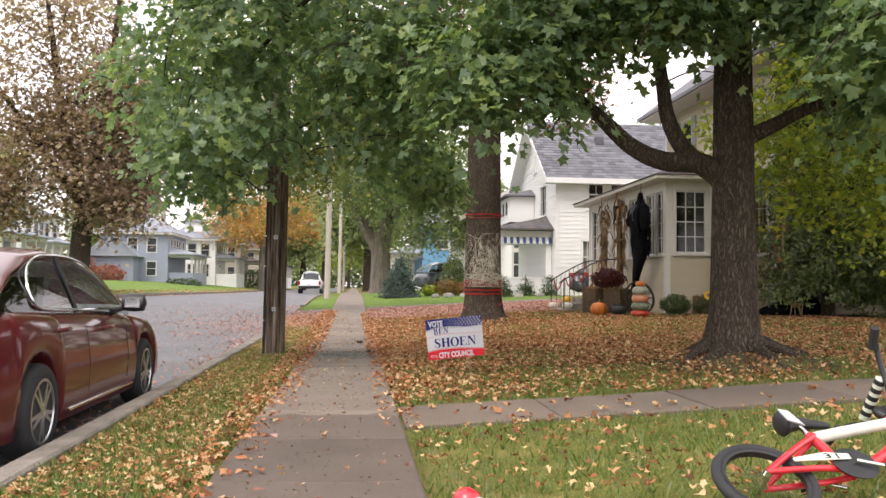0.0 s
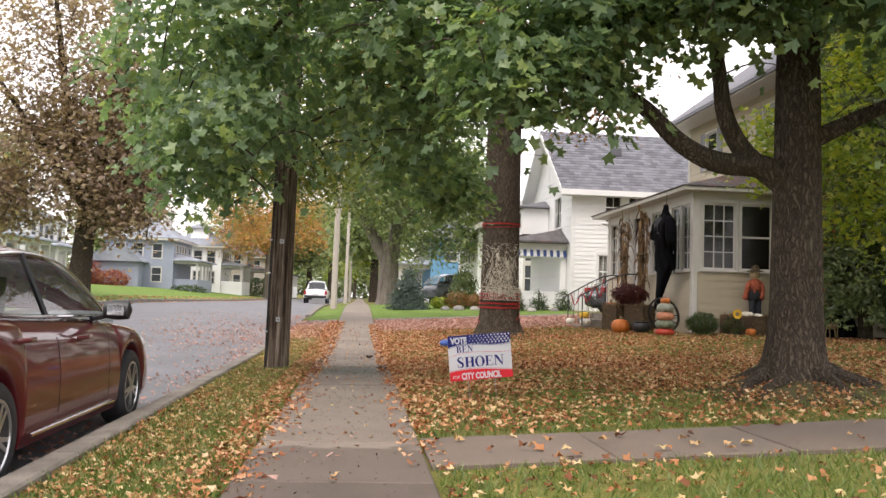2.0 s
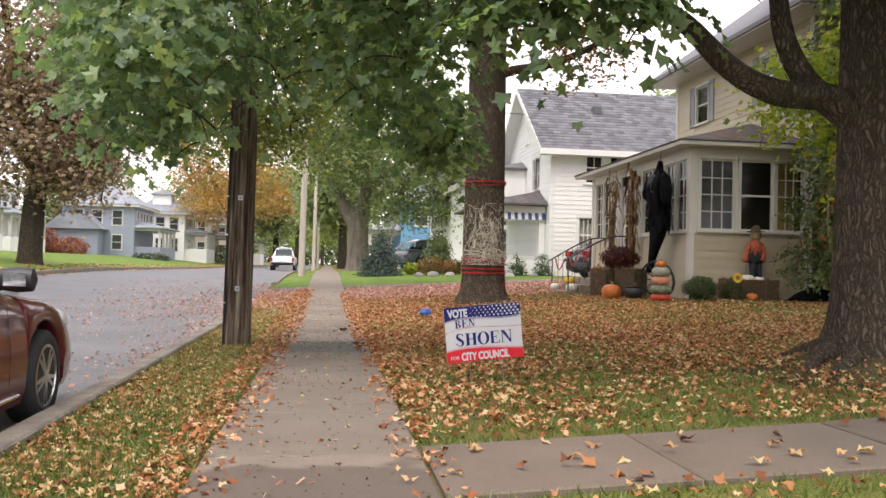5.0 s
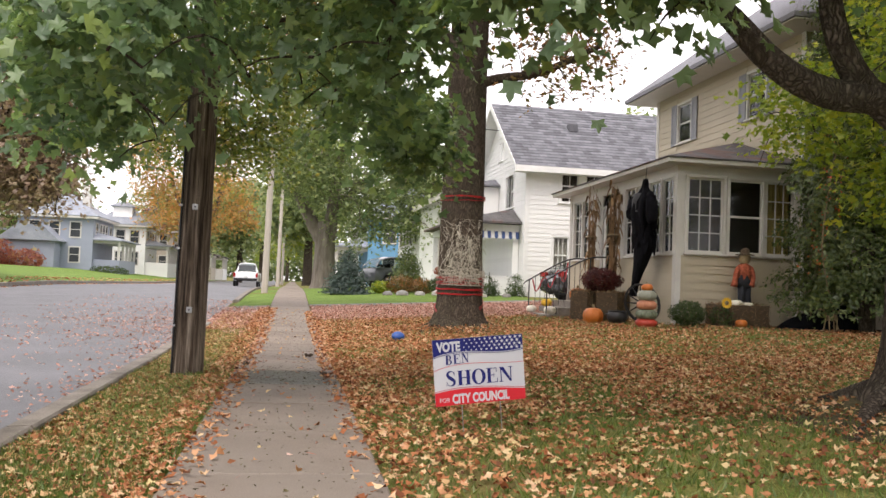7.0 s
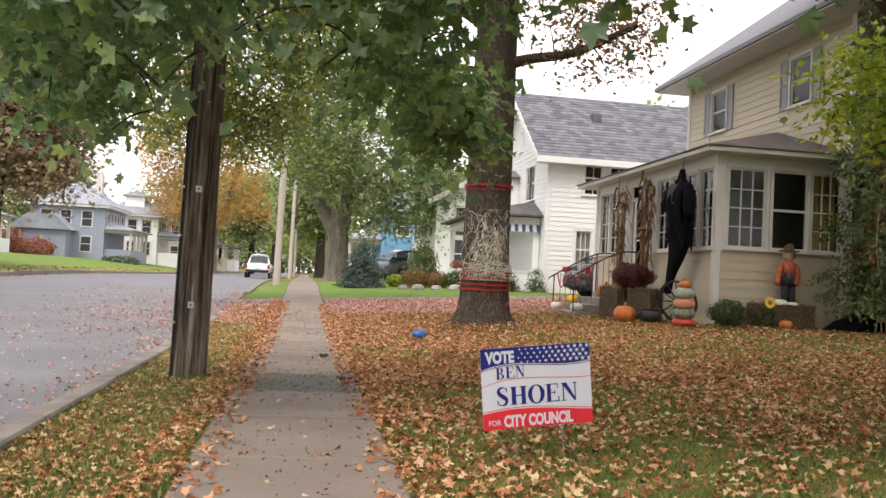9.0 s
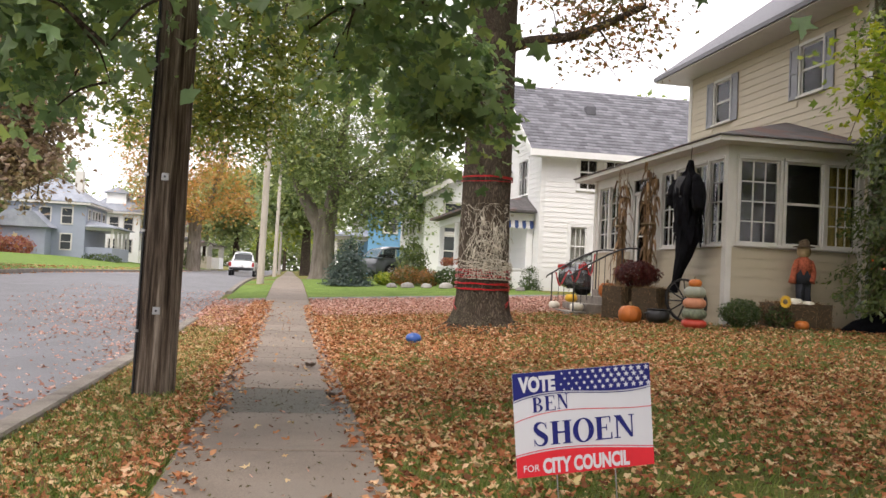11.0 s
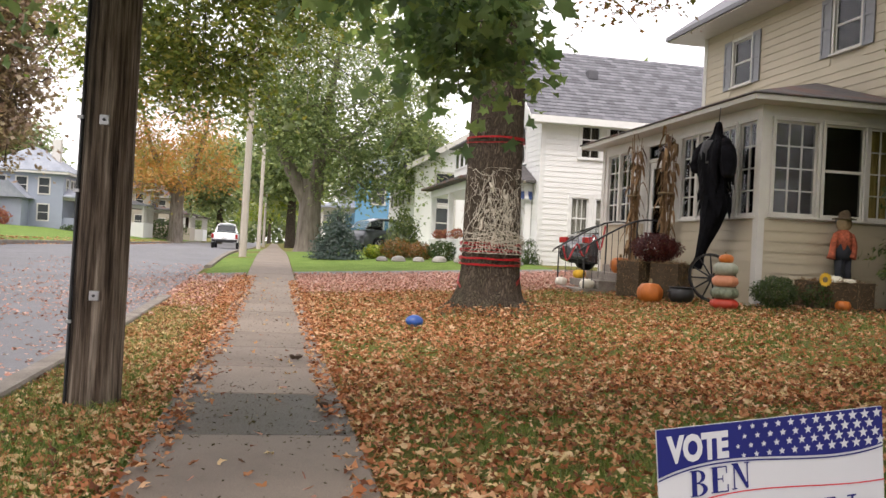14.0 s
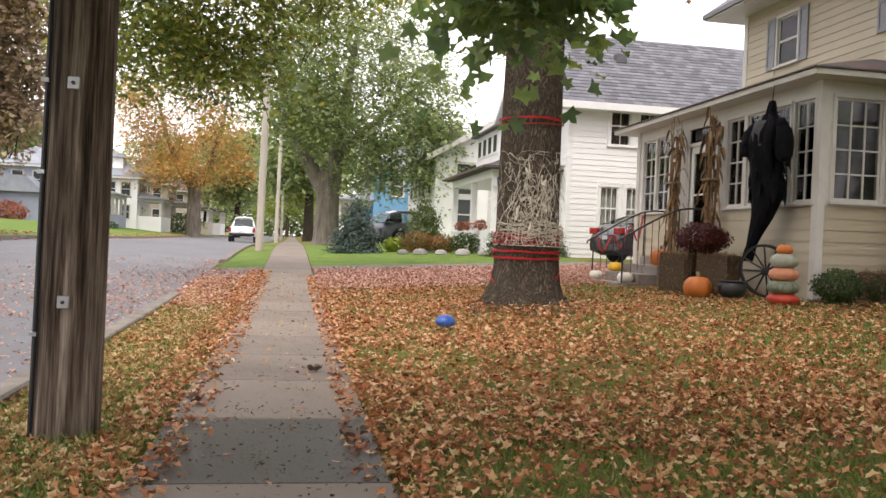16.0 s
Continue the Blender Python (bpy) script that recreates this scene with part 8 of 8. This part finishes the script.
far_house(-20.5, -15.0, 114, 122, 1.1, 6.3, 9.2, M_TANSIDE, M_DARKROOF, "tan two-storey house with dark roof across the street", dormer=True)
far_house(-20.0, -14.0, 128, 136, 1.1, 6.2, 9.0, M_TANSIDE, M_DARKROOF, "brown two-storey house with porch across the street")
far_house(-20.0, -13.5, 143, 152, 1.1, 4.2, 6.5, M_WHITE, M_DARKROOF, "low white house with dark porch roof across the street", gable=True)
far_house(-35, -25.5, 58, 67, 1.3, 6.8, 9.5, M_GREYBLUE, M_FARROOF, "pale blue two-storey house across the street", porch_wall=M_WHITE)
far_house(-36, -27.0, 72, 81, 1.3, 6.6, 9.0, M_WHITE, M_FARROOF, "white house half hidden behind trees across the street")
far_house(-34, -24.5, 18, 28, 1.0, 6.4, 9.0, M_WHITE, M_FARROOF, "white house across the street beside the parked car")
far_house(6.1, 12.2, 46, 55, 0.7, 4.95, 6.7, M_WHITE, M_SHINGLE, "white gabled house further along the street", street=-1, gable=True, porch=False)
far_house(5.3, 12.5, 67, 76, 0.6, 5.8, 8.6, M_TEAL, M_FARROOF, "blue house with white porch further along the street", street=-1, porch_wall=M_WHITE)
far_house(6.0, 13, 86, 95, 0.6, 5.8, 8.8, M_WHITE, M_FARROOF, "white two-storey house far along the street", street=-1)
bush("red_shrub", (-26.2, 84.5, 0.8), (1.9, 1.6, 1.5), 1500, 0.35, M_REDSHRUB, "red burning bush in front of the grey-blue house", seed=41)
bush("red_shrub", (-23.2, 83.5, 0.75), (1.5, 1.4, 1.1), 1200, 0.32, M_REDSHRUB, "low red shrub beside the lawn", seed=42)
bush("garden_shrub", (-29.5, 83, 0.8), (2.6, 2.2, 3.0), 2400, 0.4, M_LEAFD, "tall green shrub across the street", seed=43)
bush("garden_shrub", (-17.0, 87, 0.5), (1.8, 1.0, 0.6), 900, 0.25, M_SHRUB, "clipped low hedge in front of a porch", seed=44)
bush("garden_shrub", (-12.6, 110, 0.5), (2.4, 1.8, 1.3), 1200, 0.35, M_SHRUB, "dark rounded hedge across the street", seed=45)
# rail flowers of the white house
for i in range(3):
    bush("flower_basket", (px0 + 0.05, WY + 2.2 + 1.6 * i, 1.42), (0.22, 0.3, 0.18), 260, 0.1, M_REDSHRUB, "basket of red flowers on the porch rail", category="plant", seed=50 + i, pot=None)


# ---- overhead cables and street corner hills ----
def cable(a, b, sag, name="overhead_cable", r=0.012):
    a, b = Vector(a), Vector(b)
    pts = [a.lerp(b, t / 16) - Vector((0, 0, sag * 4 * (t / 16) * (1 - t / 16))) for t in range(17)]
    single(name, Shape().tube(pts, r, 5), M_BLACK, "thin black overhead cable strung between poles", "cable", "overhead cables")


cable((-1.2, 37.5, 9.5), (10.5, 52, 6.2), 0.6, r=0.02)
cable((-1.2, 37.5, 9.0), (7.9, 36.1, 7.2), 0.4, r=0.015)
cable((-1.2, 37.5, 9.9), (-1.2, 66, 10), 0.6, r=0.03)
cable((-1.2, 66, 10), (-1.2, 92, 10), 0.6, r=0.03)


# ---- soil and roots at the trunks ----
def root_mound(at, r, seed, count, owner, bark, reach):
    s = Shape()
    n, rings = 40, 8
    for i in range(rings + 1):
        f = i / rings
        for k in range(n):
            a = 2 * math.pi * k / n
            q = f * r * (1 + 0.28 * noise.noise(Vector((math.cos(a) * 1.5 + seed, math.sin(a) * 1.5, 0))))
            x, y = at[0] + q * math.cos(a), at[1] + q * math.sin(a)
            s.v.append((x, y, gz(x, y) + 0.035 * (1 - f) - 0.035 * f * f + 0.012 * noise.noise(Vector((x * 5, y * 5, 1)))))
    s.f = [(i * n + k, i * n + (k + 1) % n, (i + 1) * n + (k + 1) % n, (i + 1) * n + k) for i in range(rings) for k in range(n)]
    single("root_mound", s, M_SOIL, "dark mossy soil mounded round a tree trunk", "ground", kind="structure", smooth=True)
    g = random.Random(seed)
    inv = Matrix.Translation(-Vector(at))
    for k in range(count):
        a = 2 * math.pi * (k + g.uniform(-0.3, 0.3)) / count
        pts = []
        for j in range(6):
            d = 0.2 + reach * j / 5 * g.uniform(0.9, 1.1)
            x, y = at[0] + d * math.cos(a), at[1] + d * math.sin(a)
            pts.append((x, y, gz(x, y) + 0.1 * (1 - j / 5) ** 2 - 0.035 * j / 5))
            a += g.uniform(-0.12, 0.12)
        part("root", Shape().tube(smooth_path(pts, 3), [0.085 - 0.068 * j / 15 for j in range(16)], 8, wob=0.3, seed=k), bark, owner, smooth=True, local=inv)


root_mound(T1, 1.15, 3, 8, maple, M_BARK, 0.75)
root_mound(T2, 1.0, 8, 7, oak, M_OAKBARK, 0.65)


# ---- fallen leaves and grass ----
def scatter(name, label, n, x0, x1, y0, y1, size, material, outline, density, seed, lift=0.012, flat=0.24):
    g = np.random.default_rng(seed)
    x, y = g.uniform(x0, x1, n), g.uniform(y0, y1, n)
    keep = g.random(n) < density(x, y)
    for tx, ty, r in ((T1[0], T1[1], 0.36), (T2[0], T2[1], 0.46), (-1.19, 12.86, 0.17)):
        keep &= np.hypot(x - tx, y - ty) > r
    x, y = x[keep], y[keep]
    p = np.stack([x, y, height(x, y) + lift * g.uniform(0.3, 2.2, len(x))], axis=1)
    nr = np.stack([np.zeros(len(x)), np.zeros(len(x)), np.ones(len(x))], axis=1) + g.normal(size=(len(x), 3)) * flat
    ob = new(name, leaf_mesh(name, p, nr, size * g.uniform(0.55, 1.35, len(x)), outline, material, 0.9, seed))
    return tagged(ob, label, "fallen leaves", kind="stuff")


def patchy(x, y, s, seed):
    return 0.5 + 0.5 * np.sin(x * 2.1 * s + seed + 1.3 * np.sin(y * 1.7 * s)) * np.sin(y * 1.9 * s + seed * 2 + 1.1 * np.sin(x * 1.3 * s))


def on_path(x, y):
    return (y > 6.1) & (y < 7.15) & (x > 0.3)


scatter("fallen_leaves", "thick carpet of orange-brown fallen leaves on the lawn", 108000, 0.35, 11.0, 12, 25.4, 0.068, M_FALL, OAK, lambda x, y: np.clip(0.3 + (y - 12) * 0.14, 0, 1) * (0.35 + 0.65 * patchy(x, y, 0.9, 1)) * np.interp(x, [2.5, 4.5, 6.5, 11], [1, 0.6, 0.34, 0.3]) * np.where((y > 19.4) & (x > 7.2), 0, 1), 101)
scatter("fallen_leaves", "scattered brown and yellow leaves on the grass", 34000, 0.35, 9.5, 7.2, 13.5, 0.064, M_FALLG, MAPLE, lambda x, y: (0.22 + 0.78 * patchy(x, y, 1.5, 2) ** 1.5) * np.clip(0.45 + (y - 7.2) * 0.12, 0, 1) * np.clip((10.0 - x) / 2.5, 0, 1), 102)
scatter("fallen_leaves", "brown oak leaves mixed into the grass", 42000, 0.35, 10, 7.2, 14.5, 0.058, M_FALL, OAK, lambda x, y: (0.12 + 0.88 * patchy(x, y, 1.1, 5) ** 1.4) * np.interp(x, [4, 6.5], [1, 0.45]) * np.clip(0.3 + (y - 7.2) * 0.12, 0, 1) * np.clip((10.5 - x) / 2.5, 0, 1), 115, flat=0.4)
scatter("fallen_leaves", "sparse yellow and brown leaves on green grass", 13000, 0.4, 12, -5, 6.1, 0.072, M_FALLG, MAPLE, lambda x, y: (0.25 + 0.6 * patchy(x, y, 1.0, 3)) * np.clip((12.5 - x) / 4, 0, 1) * np.clip((y + 5.5) / 4, 0, 1), 103)
scatter("fallen_leaves", "mixed brown leaves lying on the grass verge", 52000, -1.76, -0.76, -6, 25.4, 0.06, M_FALLG, MAPLE, lambda x, y: np.clip(0.2 + 0.04 * y, 0.15, 0.95) * (0.5 + 0.5 * patchy(x, y, 1.6, 4)), 104)
scatter("fallen_leaves", "pinkish fallen leaves spread over the driveway", 34000, 0.38, 10.5, 22.8, 28.6, 0.08, M_FALLP, OAK, lambda x, y: np.clip((28.6 - y) * 0.7, 0, 1) * np.clip((y - 22.7) * 0.8, 0, 1), 105, lift=0.02)
scatter("fallen_leaves", "orange leaves gathered along the pavement edge", 13000, -0.98, -0.42, 4, 27, 0.062, M_FALL, OAK, lambda x, y: np.clip(0.2 + (y - 4) * 0.06, 0, 1) * np.clip(1.35 - (x + 0.98) * 2.6, 0.0, 1), 106, lift=0.02)
scatter("fallen_leaves", "leaves gathered along the lawn edge of the pavement", 2200, 0.2, 0.5, 6, 26, 0.07, M_FALL, OAK, lambda x, y: np.clip(0.2 + (y - 6) * 0.06, 0, 0.9), 107, lift=0.02)
scatter("fallen_leaves", "few stray leaves on the concrete pavement", 300, -0.7, 0.36, 2.5, 27, 0.06, M_FALLG, MAPLE, lambda x, y: 0.3 + 0.03 * y, 108, lift=0.018)
scatter("fallen_leaves", "pinkish leaves scattered over the street edge", 16000, -6.5, -1.97, 6, 34, 0.065, M_FALLP, OAK, lambda x, y: np.clip(0.1 + 0.9 * np.exp(-((x + 2.2) / 0.35) ** 2) + np.exp(-((y - 24) / 4.5) ** 2) * np.clip((x + 5.8) * 0.35, 0, 0.9), 0, 1) * (0.45 + 0.55 * patchy(x, y, 0.7, 5)), 109)
scatter("fallen_leaves", "pinkish leaves covering verge and drive apron", 3200, -1.95, -0.74, 19, 28, 0.1, M_FALLP, OAK, lambda x, y: np.clip(1.2 - abs(y - 23.5) * 0.22, 0.1, 1), 110)
scatter("fallen_leaves", "few leaves on the garden path", 90, 0.4, 8, 6.14, 7.12, 0.1, M_FALLG, MAPLE, lambda x, y: 0.8 + 0 * x, 111, lift=0.018)
scatter("fallen_leaves", "brown leaves along the gutter across the street", 1500, -12.5, -10.5, 30, 100, 0.16, M_FALL, OAK, lambda x, y: 0.9 + 0 * x, 112)
scatter("grit", "fine dark grit and leaf crumbs on the pavement", 7500, -0.72, 0.36, 2, 24, 0.024, M_SOIL, OVAL, lambda x, y: 0.3 + 0.7 * ((y > 11.5) & (y < 13.4)), 113, lift=0.014)
scatter("twig_bits", "small pale twig and leaf bits on the pavement", 160, -0.7, 0.34, 2, 16, 0.05, M_FALLP, [(0.5, 0.03), (-0.5, 0.05), (-0.5, -0.04), (0.5, -0.03)], lambda x, y: 0.8 + 0 * x, 114, lift=0.016)
for (lx, ly, rot) in ((0.1, 14.75, 20), (-0.62, 13.5, 70), (0.22, 12.6, 130)):
    cl = Shape()
    for i in range(7):
        for j in range(5):
            u, v = i / 6 - 0.5, j / 4 - 0.5
            cl.v.append((u * 0.11, v * 0.075 * (1 - u * u * 1.5), 0.008 + 0.14 * v * v + 0.05 * u * u + 0.008 * math.sin(i * 2.3 + j)))
    cl.f = [(i * 5 + j, i * 5 + j + 1, i * 5 + 6 + j, i * 5 + 5 + j) for i in range(6) for j in range(4)]
    single("curled_leaf", cl, M_LIMBER, "large dark curled dead leaf on the pavement", "leaf", at=pose(lx, ly, gz(lx, ly) + 0.012, 0, 0, rot), smooth=True)


def grass(name, label, n, x0, x1, y0, y1, h, density, seed):
    g = np.random.default_rng(seed)
    x, y = g.uniform(x0, x1, n), g.uniform(y0, y1, n)
    keep = (g.random(n) < density(x, y)) & ~on_path(x, y)
    x, y = x[keep], y[keep]
    m = len(x)
    z = height(x, y) - 0.03
    a = g.random(m) * 2 * np.pi
    hh = (h + 0.03) * g.uniform(0.7, 1.4, m)
    w = 0.006
    lean = g.normal(size=(m, 2)) * 0.5 * hh[:, None]
    v = np.empty((m, 3, 3))
    v[:, 0] = np.stack([x - w * np.cos(a), y - w * np.sin(a), z], axis=1)
    v[:, 1] = np.stack([x + w * np.cos(a), y + w * np.sin(a), z], axis=1)
    v[:, 2] = np.stack([x + lean[:, 0], y + lean[:, 1], z + hh], axis=1)
    me = bpy.data.meshes.new(name)
    me.vertices.add(m * 3)
    me.vertices.foreach_set("co", v.astype(np.float32).ravel())
    me.loops.add(m * 3)
    me.loops.foreach_set("vertex_index", np.arange(m * 3, dtype=np.int32))
    me.polygons.add(m)
    me.polygons.foreach_set("loop_start", np.arange(0, m * 3, 3, dtype=np.int32))
    me.polygons.foreach_set("loop_total", np.full(m, 3, dtype=np.int32))
    me.update(calc_edges=True)
    me.materials.append(M_GRASS)
    return tagged(new(name, me), label, "grass", kind="stuff")


grass("grass", "short green lawn grass showing between leaves", 230000, 0.38, 13, -5, 13, 0.019, lambda x, y: (0.35 + 0.65 * patchy(x, y, 1.1, 6)) * np.clip((13.5 - x) / 5, 0, 1) * np.clip((y + 5.5) / 4, 0, 1), 201)
grass("grass", "short green grass growing on the verge", 80000, -1.76, -0.74, -6, 20, 0.04, lambda x, y: 0.4 + 0.6 * patchy(x, y, 1.5, 7), 202)
grass("grass", "thin lawn grass poking through leaf litter", 70000, 0.38, 9.0, 13, 25, 0.04, lambda x, y: 0.15 + 0.6 * patchy(x, y, 0.6, 8) ** 2, 203)
